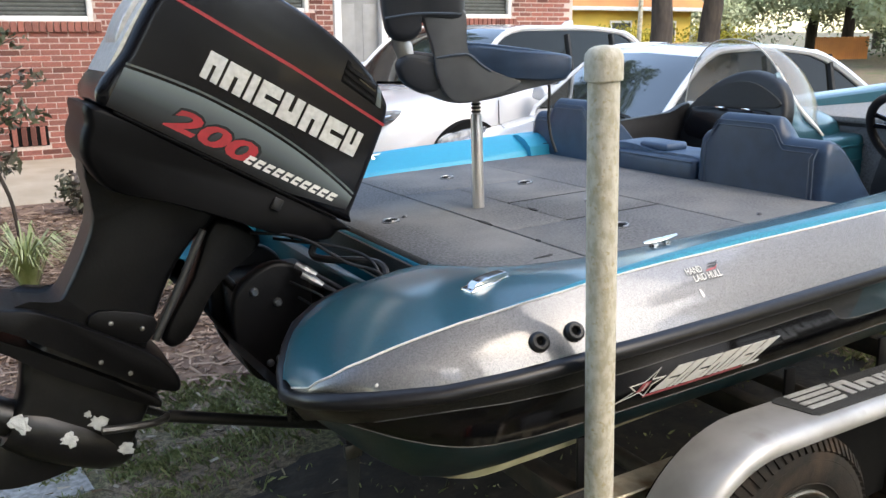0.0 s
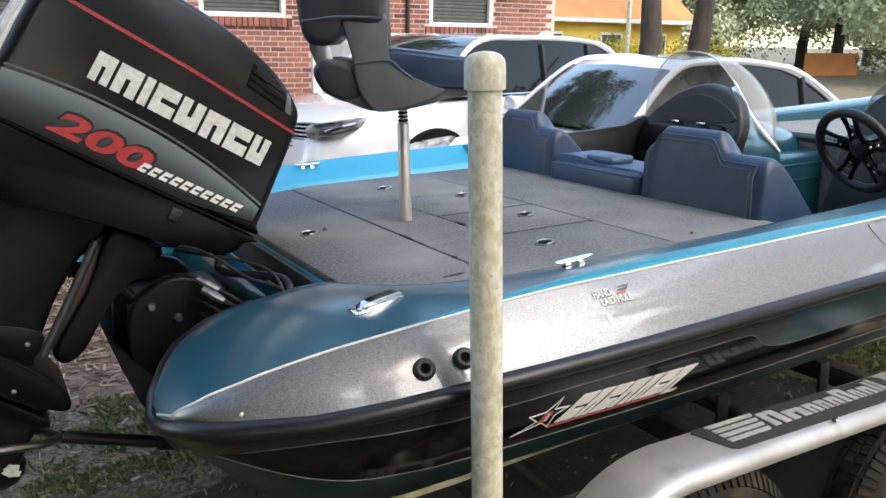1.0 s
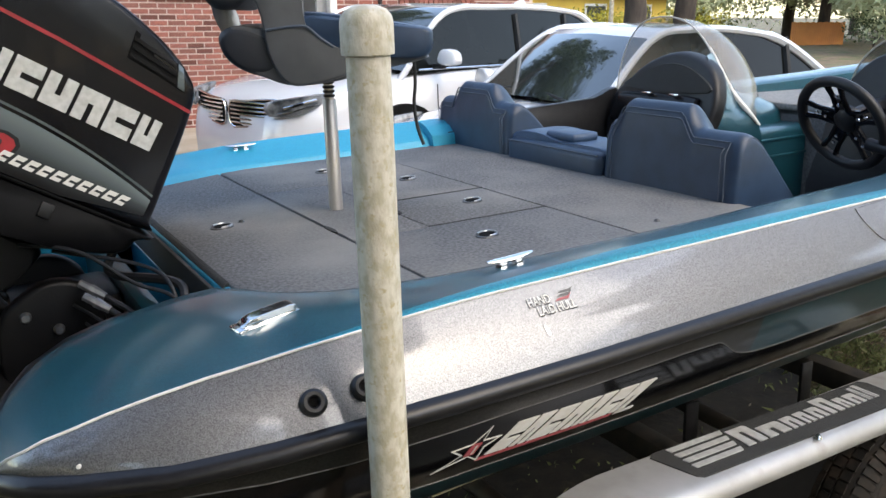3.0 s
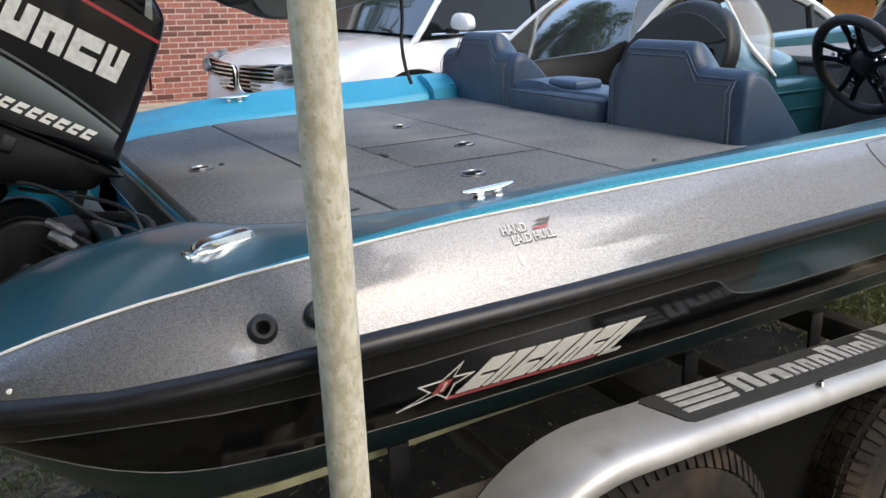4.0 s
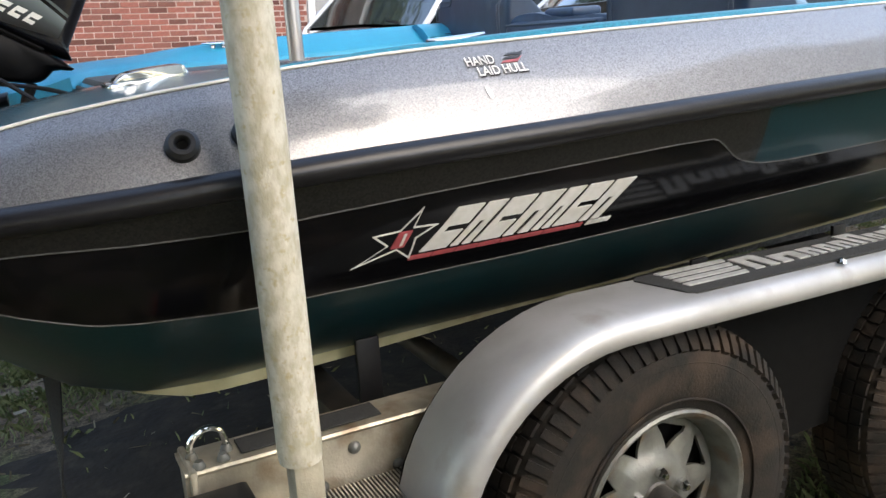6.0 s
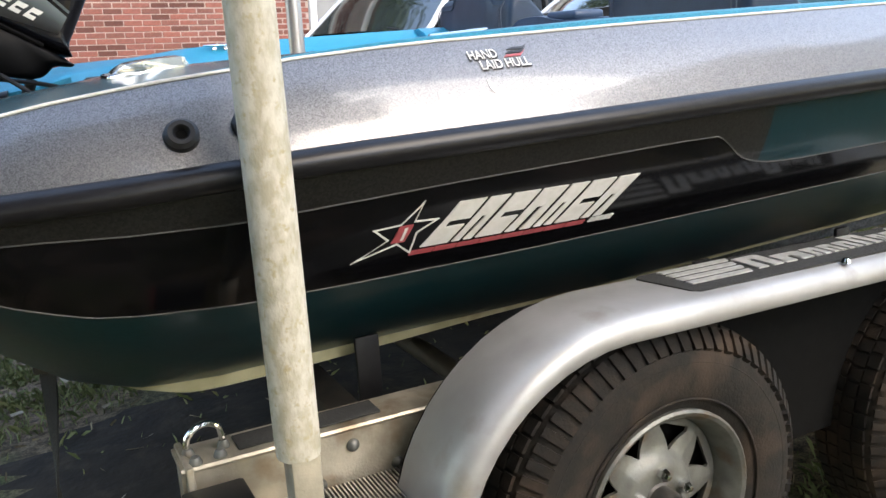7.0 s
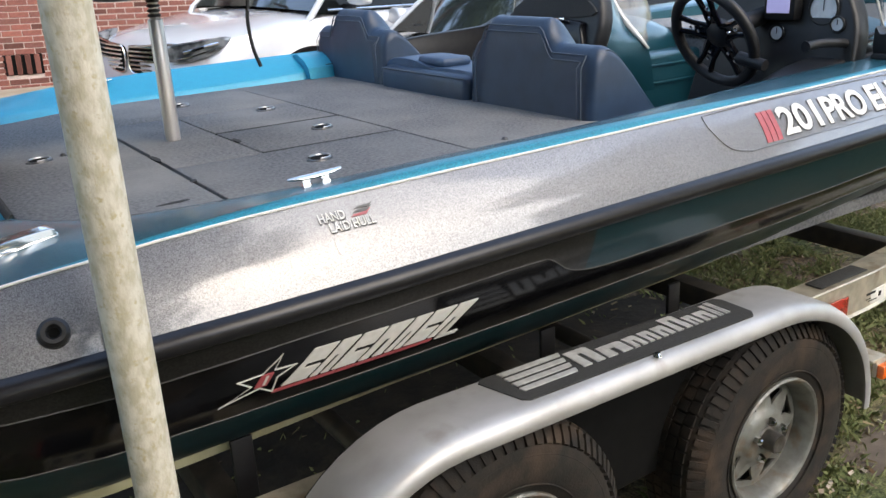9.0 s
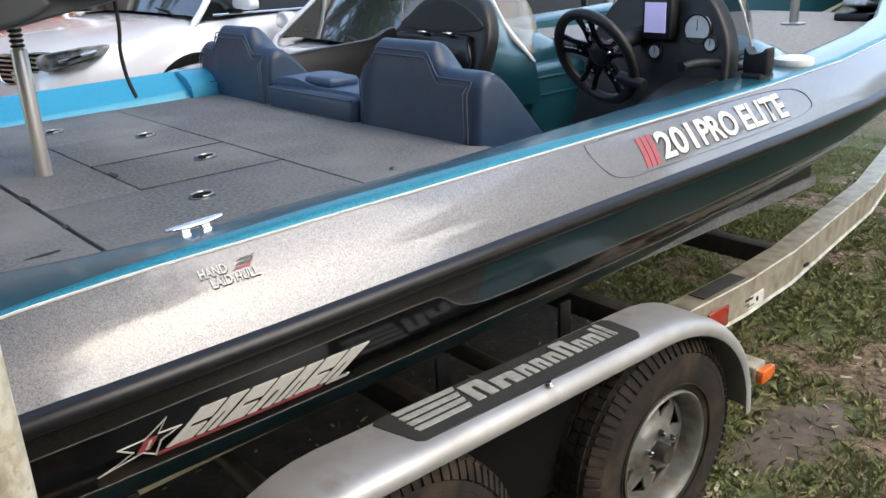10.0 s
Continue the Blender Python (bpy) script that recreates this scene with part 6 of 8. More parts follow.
    part("hub_cap", bm, HUB, w, "dark grease-stained hub")
    for k in range(5):
        a = 2 * math.pi * k / 5 + 0.3
        bm = bmesh.new()
        cx, cz = 0.057 * math.cos(a), 0.057 * math.sin(a)
        lathe(bm, [(0.001, -0.006), (0.006, -0.007), (0.0105, -0.014), (0.0120, -0.018), (0.0120, -0.040)], lambda p, q, h: ax(cx + p, cz + q, h), 6)
        part("lug_nut", bm, CHROME, w, "chrome lug nut", 30)
    return w


for x in HUBS:
    z = 0.330 if x == HUBS[0] else 0.288
    build_wheel(x, 1.312, -1, z)
    build_wheel(x, 2 * YC - 1.312, 1, z)


# ---------------------------------------------------------------- seats and consoles
def seat_back(name, y0, y1, ear0, ear1):
    """Moulded seat back seen from behind: raised headrest with sloped shoulders."""
    s = boat_thing(name, "navy vinyl boat seat with piped headrest", "boat seat", group="cockpit seats", at=(0, 0, 0))
    prof = smooth_loop([(2.552, 1.08), (2.558, 1.20), (2.566, 1.30), (2.580, 1.350), (2.612, 1.370), (2.655, 1.355), (2.72, 1.29), (2.81, 1.18), (2.91, 1.06), (2.99, 0.95), (3.0, 0.9), (2.56, 0.9)], 4)
    cx, cz = 2.70, 1.10

    def crown(y):
        """Height of the top edge: low shoulders, raised headrest between."""
        up = min(fall(y, ear0 - 0.035, ear0 + 0.025), fall(-y, -ear1 - 0.035, -ear1 + 0.025))
        return 1.350 + 0.072 * up

    def skin(u, v, y, shrink=0.0):
        if v > 1.15:
            v = 1.15 + (v - 1.15) * (crown(y) - 1.15) / 0.22
        k = 1 - shrink / 0.25
        return Vector((cx + (u - cx) * k, y, cz + (v - cz) * k))
    inner = [(float(y), 0.0) for y in np.linspace(y0 + 0.045, y1 - 0.045, 36)]
    rings = [(y0 + 0.035 - 0.035 * math.cos(math.pi / 2 * k / 4), 0.035 * (1 - math.sin(math.pi / 2 * k / 4))) for k in range(5)]
    outer = [(y0 + y1 - y, e) for y, e in reversed(rings)]
    bm = bmesh.new()
    loft(bm, [[skin(u, v, y, e) for u, v in prof] for y, e in rings + inner + outer])
    part("backrest", bm, VINYL, s)
    # double piping round the back panel, over shoulders and headrest
    rim = lambda y, d: Vector((2.5655 + 0.25 * max(0, 0.030 - d), y, crown(y) - 0.012 - d))
    for d in (0.0, 0.018):
        bm = bmesh.new()
        ys = np.linspace(y0 + 0.035 + d, y1 - 0.035 - d, 40)
        pts = [Vector((2.549, y0 + 0.035 + d, z)) for z in (1.14, 1.19, 1.24, 1.29)] + [rim(float(y), 0.012 + d) for y in ys] + [Vector((2.549, y1 - 0.035 - d, z)) for z in (1.29, 1.24, 1.19, 1.14)]
        tube(bm, pts, 0.0022, 6)
        part("piping", bm, STITCH, s, "grey piping")
    for yy in (y0 + 0.010, y1 - 0.010):
        bm = bmesh.new()
        tube(bm, curve_points([(2.60, yy, 1.33), (2.64, yy, 1.335), (2.70, yy, 1.285), (2.785, yy, 1.18), (2.88, yy, 1.06)], 5), 0.003, 6)
        part("piping", bm, STITCH, s, "grey piping")
    return s


seat_back("cockpit_seat", 1.86, 2.445, 2.07, 2.37)
seat_back("cockpit_seat", 3.02, 3.60, 3.17, 3.44)


def build_middle_seat():
    s = boat_thing("centre_seat", "low navy vinyl centre seat with raised pad", "boat seat", group="cockpit seats", at=(0, 0, 0))
    bm = bmesh.new()
    box(bm, (2.66, 2.73, 1.16), (0.24, 0.57, 0.13), 0.03, seg=3)
    part("base", bm, VINYL, s)
    bm = bmesh.new()
    out = smooth_loop([(2.46, 1.20), (2.47, 1.235), (2.72, 1.235), (2.86, 1.255), (3.0, 1.245), (3.0, 1.20)], 4)
    slab(bm, out, 0.10, lambda u, v, w: Vector((2.68 + w, u, v)), 0.02, 3)
    part("pad", bm, VINYL_LIGHT, s, "lighter blue top pad")
    bm = bmesh.new()
    box(bm, (2.66, 2.74, 1.248), (0.13, 0.17, 0.035), 0.014, seg=3)
    part("raised_pad", bm, VINYL_LIGHT, s)
    bm = bmesh.new()
    tube(bm, [Vector((2.545, 2.46, 1.215)), Vector((2.545, 3.0, 1.215))], 0.004, 6)
    part("piping", bm, STITCH, s)


build_middle_seat()


BACK_VINYL = material("charcoal_vinyl", (0.018, 0.020, 0.026), 0.5, 0, (0.014, 0.016, 0.021), 12, bump=0.1, bump_scale=200)


def build_fishing_seat():
    s = boat_thing("fishing_seat", "grey and navy folding fishing chair on a steel pedestal", "fishing chair", at=(1.578, 2.555, DECK))
    bm = bmesh.new()
    lathe(bm, [(0.0215, 0.0), (0.0205, 0.335), (0.019, 0.338), (0.0135, 0.340), (0.0135, 0.40)], lambda a, b, h: Vector((a, b, h)), 20)
    part("pedestal", bm, material("satin_pedestal_steel", (0.50, 0.47, 0.44), 0.35, 0.55, (0.38, 0.36, 0.34), 60, stretch=(1, 1, 0.05)), s, "satin steel pedestal")
    for k in range(4):
        bm = bmesh.new()
        lathe(bm, [(0.0135, 0.343 + k * 0.013), (0.018, 0.345 + k * 0.013), (0.018, 0.350 + k * 0.013), (0.0135, 0.352 + k * 0.013)], lambda a, b, h: Vector((a, b, h)), 16)
        part("spring_coil", bm, BLACK_PLASTIC, s)
    # the chair faces the bow, turned a little
    c, si = math.cos(radians(-28)), math.sin(radians(-28))

    def pl(u, v, w):
        u = 0.91 * u + 0.075
        return Vector((u * c - w * si, u * si + w * c, v))
    grey = material("grey_vinyl", (0.10, 0.102, 0.106), 0.42, 0, (0.08, 0.082, 0.086), 12, bump=0.1, bump_scale=300)
    shell = smooth_loop([(-0.36, 0.51), (-0.33, 0.455), (-0.25, 0.415), (-0.17, 0.393), (-0.05, 0.40), (0.10, 0.43), (0.22, 0.452), (0.22, 0.47), (-0.06, 0.50), (-0.2, 0.54), (-0.34, 0.56)], 4)
    bm = bmesh.new()
    slab(bm, shell, 0.185, pl, 0.025, 4)
    part("shell", bm, grey, s, "dark grey moulded shell")
    cush = smooth_loop([(-0.14, 0.51), (-0.04, 0.475), (0.08, 0.462), (0.21, 0.457), (0.25, 0.475), (0.258, 0.515), (0.235, 0.54), (0.06, 0.56), (-0.14, 0.58)], 4)
    bm = bmesh.new()
    slab(bm, cush, 0.205, pl, 0.035, 4)
    part("cushion", bm, VINYL, s, "navy blue cushion")
    top = smooth_loop([(-0.14, 0.575), (0.06, 0.552), (0.225, 0.532), (0.238, 0.538), (0.06, 0.567), (-0.13, 0.59)], 4)
    bm = bmesh.new()
    slab(bm, top, 0.185, pl, 0.010, 3)
    part("cushion_top", bm, VINYL_LIGHT, s, "lighter blue cushion top")
    lump = smooth_loop([(-0.385, 0.53), (-0.36, 0.465), (-0.28, 0.425), (-0.21, 0.44), (-0.22, 0.52), (-0.33, 0.56)], 4)
    bm = bmesh.new()
    slab(bm, lump, 0.19, pl, 0.03, 4)
    part("rear_bolster", bm, BACK_VINYL, s, "dark rear bolster")
    for w in (-0.185, 0.185):
        arm = smooth_loop([(-0.275, 0.70), (-0.135, 0.70), (-0.125, 0.60), (-0.11, 0.545), (-0.06, 0.51), (0.02, 0.475), (0.07, 0.455), (0.0, 0.42), (-0.12, 0.395), (-0.19, 0.405), (-0.235, 0.48), (-0.25, 0.58)], 4)
        bm = bmesh.new()
        slab(bm, arm, 0.022, lambda u, v, q: pl(u, v, q + w), 0.015, 3)
        part("side_panel", bm, grey, s, "grey vinyl side panel")
        bm = bmesh.new()
        tube(bm, curve_points([pl(-0.235, 0.545, w * 1.13), pl(-0.16, 0.552, w * 1.13), pl(-0.115, 0.55, w * 1.13), pl(-0.08, 0.522, w * 1.12), pl(-0.04, 0.495, w * 1.12)], 5), 0.004, 6)
        part("piping", bm, STITCH, s)
    back = smooth_loop([(-0.43, 0.90), (-0.425, 0.70), (-0.40, 0.615), (-0.33, 0.60), (-0.285, 0.63), (-0.27, 0.665), (-0.14, 0.66), (-0.125, 0.72), (-0.125, 0.93), (-0.18, 1.0), (-0.38, 1.0)], 4)
    bm = bmesh.new()
    slab(bm, back, 0.215, pl, 0.04, 4)
    part("backrest", bm, BACK_VINYL, s, "dark vinyl backrest")
    bm = bmesh.new()
    tube(bm, curve_points([pl(-0.41, 0.675, -0.213), pl(-0.30, 0.685, -0.217), pl(-0.20, 0.683, -0.217), pl(-0.14, 0.68, -0.21)], 5), 0.004, 6)
    part("piping", bm, STITCH, s)
    bm = bmesh.new()
    out = smooth_loop([(-0.395, 0.61), (-0.365, 0.53), (-0.33, 0.50), (-0.31, 0.52), (-0.33, 0.61)], 3)
    slab(bm, out, 0.004, lambda u, v, w: pl(u, v, w - 0.17), 0.002, 2)
    part("hinge", bm, STEEL, s, "steel hinge plate")
    bm = bmesh.new()
    tube(bm, curve_points([pl(0.20, 0.47, -0.01), pl(0.202, 0.38, -0.02), pl(0.196, 0.32, -0.03), pl(0.204, 0.25, -0.04), pl(0.222, 0.198, -0.05)], 6), 0.0055, 8)
    part("strap", bm, BLACK_PLASTIC, s, "hanging black strap")


build_fishing_seat()


def windshield(parent, arch, reach, tint, alpha, moulded=False):
    """Smoked bubble screen: the arched free edge aft, sloping forward and down to its base."""
    mat = glass("smoked_acrylic", tint, alpha)
    edge = curve_points([Vector(p) for p in arch], 4)
    y0, y1 = edge[0].y, edge[-1].y
    grid = []
    for p in edge:
        t = (p.y - y0) / (y1 - y0)
        bulge = math.sin(math.pi * min(1, max(0, t))) ** 0.7
        base = Vector((p.x + reach * bulge, y0 + (y1 - y0) * (0.08 + 0.84 * t), 1.20))
        row = []
        for k in range(9):
            a = math.pi / 2 * k / 8
            row.append(Vector((p.x + (base.x - p.x) * math.sin(a), p.y + (base.y - p.y) * math.sin(a), base.z + (p.z - base.z) * math.cos(a))))
        grid.append(row)
    bm = bmesh.new()
    sheet(bm, grid)
    part("windshield", bm, mat, parent, "smoked acrylic windshield")
    bm = bmesh.new()
    tube(bm, edge, 0.004, 6)
    part("windshield_edge", bm, glass("acrylic_edge", (0.55, 0.52, 0.47), 0.75, 0.15), parent, "bright polished edge")
    if not moulded:
        return
    # white tube painted in for the highlight along the starboard edge
    bm = bmesh.new()
    tube(bm, [e + Vector((0.006, -0.004, -0.002)) for e in edge[:9]], [0.004, 0.010, 0.014, 0.015, 0.014, 0.012, 0.010, 0.007, 0.004], 8)
    part("edge_glint", bm, WHITE_DECAL, parent, "painted white glint along the screen's lower edge")


def build_port_console():
    c = boat_thing("port_console", "teal boat console with smoked windshield and black dash", "boat console", at=(0, 0, 0))
    ym = 3.22
    bm = bmesh.new()
    box(bm, (3.84, ym + 0.03, 0.965), (0.80, 0.92, 0.38), 0.03, seg=3)
    part("lower_shell", bm, CONSOLE_TEAL, c, "teal metal-flake lower shell")
    bm = bmesh.new()
    rings = []
    for x, h, half in ((3.55, 1.28, 0.37), (3.66, 1.33, 0.375), (3.84, 1.335, 0.36), (4.05, 1.29, 0.32), (4.22, 1.23, 0.26), (4.36, 1.17, 0.18)):
        rings.append([Vector((x, ym + half * math.copysign(abs(math.cos(a)) ** 0.55, math.cos(a)), 1.10 + (h - 1.10) * abs(math.sin(a)) ** 0.5)) for a in np.linspace(0, math.pi, 21)])
    loft(bm, rings)
    part("shell", bm, CONSOLE_TEAL, c, "teal metal-flake fairing")
    yd = 3.09  # middle of the dash hood
    bm = bmesh.new()
    out = smooth_loop([(yd - 0.26, 1.00), (yd - 0.315, 1.16), (yd - 0.33, 1.32), (yd - 0.25, 1.455), (yd - 0.06, 1.515), (yd + 0.12, 1.47), (yd + 0.25, 1.375), (yd + 0.34, 1.28), (yd + 0.36, 1.15), (yd + 0.34, 1.0)], 4)
    slab(bm, out, 0.045, lambda u, v, w: Vector((3.47 + w + 0.28 * max(0, v - 1.15), u, v)), 0.03, 4)
    part("dash", bm, BLACK_PLASTIC, c, "black padded dash hood")
    bm = bmesh.new()
    out = smooth_loop([(yd - 0.24, 1.17), (yd - 0.25, 1.29), (yd - 0.20, 1.325), (yd + 0.20, 1.325), (yd + 0.25, 1.29), (yd + 0.24, 1.17)], 4)
    slab(bm, out, 0.02, lambda u, v, w: Vector((3.42 + w + 0.22 * max(0, v - 1.15), u, v)), 0.01, 3)
    part("glovebox", bm, MOTOR_BLACK, c, "glossy glovebox door")
    bm = bmesh.new()
    out = smooth_loop([(yd - 0.28, 1.345), (yd - 0.19, 1.43), (yd - 0.04, 1.465), (yd + 0.11, 1.43), (yd + 0.24, 1.345)], 4)
    slab(bm, out, 0.006, lambda u, v, w: Vector((3.422 + w + 0.28 * max(0, v - 1.15), u, v)), 0.004, 2)
    part("dash_face", bm, GRIP, c, "matt charcoal dash face")
    bm = bmesh.new()
    inner = curve_points([(3.56, 2.90, 1.50), (3.53, 2.80, 1.38), (3.51, 2.775, 1.26), (3.50, 2.80, 1.12), (3.50, 2.83, 1.0)], 4)
    outer = curve_points([(3.71, 3.00, 1.505), (3.71, 2.905, 1.38), (3.72, 2.83, 1.27), (3.76, 2.755, 1.19), (3.80, 2.745, 1.0)], 4)
    loft(bm, [[a, a.lerp(b, 0.5) + Vector((-0.006, -0.012, 0)), b, b + Vector((0.012, 0.014, 0)), a + Vector((0.012, 0.014, 0))] for a, b in zip(inner, outer)])
    part("fairing_side", bm, CONSOLE_TEAL, c, "teal metal-flake side of the fairing")
    for z in (1.02, 1.10):
        bm = bmesh.new()
        box(bm, (3.80, ym - 0.425, z), (0.74, 0.03, 0.012), 0.005)
        part("ledge", bm, CONSOLE_TEAL, c, "raised moulded ledge")
    for s in (-1, 1):
        bm = bmesh.new()
        box(bm, (3.425, 3.04 + s * 0.085, 1.332), (0.02, 0.055, 0.012), 0.004)
        part("hinge", bm, CHROME, c)
    bm = bmesh.new()
    out = smooth_loop([(2.66, 0.95), (2.66, 1.22), (2.9, 1.27), (3.15, 1.285), (3.35, 1.295), (3.52, 1.315), (3.56, 0.95)], 4)
    slab(bm, out, 0.02, lambda u, v, w: Vector((u, 3.425 + w, v)), 0.015, 3)
    part("side_panel", bm, BLACK_PLASTIC, c, "black side panel")
    windshield(c, [(3.74, 2.74, 1.19), (3.70, 2.88, 1.335), (3.70, 3.02, 1.53), (3.72, 3.16, 1.63), (3.74, 3.30, 1.665), (3.76, 3.48, 1.655), (3.78, 3.61, 1.58), (3.78, 3.69, 1.44), (3.76, 3.71, 1.24)], 0.50, (0.34, 0.29, 0.23), 0.48, True)
    return c


build_port_console()


def build_helm():
    c = boat_thing("helm_console", "black helm console with gauges and screen", "boat console", at=(0, 0, 0))
    ym = 1.92
    bm = bmesh.new()
    rings = []
    for x, h, half in ((3.51, 1.22, 0.28), (3.58, 1.33, 0.29), (3.75, 1.36, 0.30), (4.0, 1.30, 0.27), (4.25, 1.22, 0.2)):
        rings.append([Vector((x, ym + half * math.copysign(abs(math.cos(a)) ** 0.5, math.cos(a)), 0.85 + (h - 0.85) * abs(math.sin(a)) ** 0.4)) for a in np.linspace(0, math.pi, 17)])
    loft(bm, rings)
    part("shell", bm, TEAL, c, "teal metal-flake shell")
    bm = bmesh.new()
    out = smooth_loop([(ym - 0.29, 0.9), (ym - 0.30, 1.2), (ym - 0.27, 1.38), (ym - 0.15, 1.52), (ym, 1.55), (ym + 0.15, 1.52), (ym + 0.27, 1.38), (ym + 0.30, 1.2), (ym + 0.29, 0.9)], 4)
    slab(bm, out, 0.04, lambda u, v, w: Vector((3.46 + w + 0.22 * max(0, v - 1.1), u, v)), 0.02, 3)
    part("dash", bm, BLACK_PLASTIC, c, "black padded dash")
    bm = bmesh.new()
    out = smooth_loop([(3.05, 0.98), (3.10, 1.13), (3.28, 1.215), (3.55, 1.25), (3.78, 1.235), (3.80, 0.98)], 4)
    slab(bm, out, 0.07, lambda u, v, w: Vector((u, 1.715 + w, v)), 0.03, 4)
    part("side_fairing", bm, BLACK_PLASTIC, c, "black fairing beside the wheel")
    gauge_white = material("gauge_face", (0.78, 0.78, 0.78), 0.4, 0, (0.68, 0.68, 0.68), 50)
    for y, z, r in ((1.756, 1.392, 0.048), (1.698, 1.347, 0.022), (1.909, 1.313, 0.024)):
        x = 3.46 - 0.042 + 0.22 * max(0, z - 1.1)
        bm = bmesh.new()
        lathe(bm, [(0.001, 0.004), (r, 0.004), (r, -0.01)], lambda a, b, h: Vector((x - h, y + a, z + b)), 24)
        g = part("gauge", bm, gauge_white, c, "pale round gauge face")
        bm = bmesh.new()
        tube(bm, [Vector((x - 0.006, y + (r + 0.002) * math.cos(a), z + (r + 0.002) * math.sin(a))) for a in np.linspace(0, 2 * math.pi, 33)], 0.004, 6, False)
        part("bezel", bm, BLACK_PLASTIC, g)
        bm = bmesh.new()
        box(bm, (x - 0.006, y, z + r * 0.3), (0.002, 0.0016, r * 0.8))
        part("needle", bm, GROOVE, g)
    bm = bmesh.new()
    box(bm, (3.46, 1.892, 1.43), (0.05, 0.12, 0.15), 0.012)
    part("display_housing", bm, BLACK_PLASTIC, c)
    bm = bmesh.new()
    box(bm, (3.432, 1.892, 1.43), (0.004, 0.085, 0.10), 0.001)
    lcd = bpy.data.materials.new("pale_screen")
    lcd.use_nodes = True
    b = lcd.node_tree.nodes["Principled BSDF"]
    b.inputs["Base Color"].default_value = (0.3, 0.32, 0.6, 1)
    b.inputs["Emission Color"].default_value = (0.45, 0.45, 0.85, 1)
    b.inputs["Emission Strength"].default_value = 0.1
    part("display", bm, lcd, c, "lit pale blue depth-finder screen")
    windshield(c, [(3.62, 1.60, 1.24), (3.58, 1.62, 1.36), (3.58, 1.68, 1.50), (3.60, 1.80, 1.585), (3.60, 1.95, 1.60), (3.60, 2.10, 1.57), (3.60, 2.20, 1.46), (3.62, 2.25, 1.24)], 0.42, (0.05, 0.05, 0.055), 0.6)


build_helm()


def build_steering_wheel():
    w = boat_thing("steering_wheel", "black five-spoke steering wheel with drilled spokes", "steering wheel", at=(3.25, 2.0, 1.31))
    w.rotation_euler = (0, radians(-25), radians(-6))
    R = 0.165
    bm = bmesh.new()
    tube(bm, [(0, R * math.cos(a), R * math.sin(a)) for a in np.linspace(0, 2 * math.pi, 49)], 0.0185, 10, False)
    part("rim", bm, BLACK_PLASTIC, w)
    bm = bmesh.new()
    lathe(bm, [(0.001, -0.02), (0.03, -0.018), (0.045, -0.005), (0.045, 0.03), (0.02, 0.04)], lambda a, b, h: Vector((h + 0.02, a, b)), 24)
    part("hub", bm, BLACK_PLASTIC, w)
    for k in range(5):
        a = 2 * math.pi * k / 5 + math.pi / 2
        u, v = Vector((0, math.cos(a), math.sin(a))), Vector((0, -math.sin(a), math.cos(a)))
        bm = bmesh.new()
        for e in (-1, 1):
            tube(bm, [u * 0.035 + v * e * 0.022 + Vector((0.02, 0, 0)), u * 0.10 + v * e * 0.020 + Vector((0.01, 0, 0)), u * R + v * e * 0.03], [0.010, 0.009, 0.011], 8)
        loft(bm, [[u * r + v * (e * h) + Vector((d + t, 0, 0)) for e, t in ((-1, -0.002), (1, -0.002), (1, 0.002), (-1, 0.002))] for r, h, d in ((0.03, 0.024, 0.02), (0.06, 0.022, 0.016), (0.092, 0.020, 0.011))])
        part("spoke", bm, HULL_BLACK, w, "gloss black spoke")
        for r in (0.07, 0.105):
            bm = bmesh.new()
            c = u * r + Vector((0.004, 0, 0))
            lathe(bm, [(0.001, 0.003), (0.006, 0.002), (0.007, -0.002)], lambda p, q, h: c + Vector((-h, p, q)), 8)
            part("screw", bm, CHROME, w)
    bm = bmesh.new()
    tube(bm, [(0.03, 0, 0), (0.26, 0, -0.05)], 0.03, 12)
    part("column", bm, BLACK_PLASTIC, w)
    bm = bmesh.new()
    tube(bm, [(-0.01, -0.10, -0.06), (-0.01, -0.20, -0.08)], [0.022, 0.018], 10)
    part("trim_lever", bm, BLACK_PLASTIC, w)


build_steering_wheel()


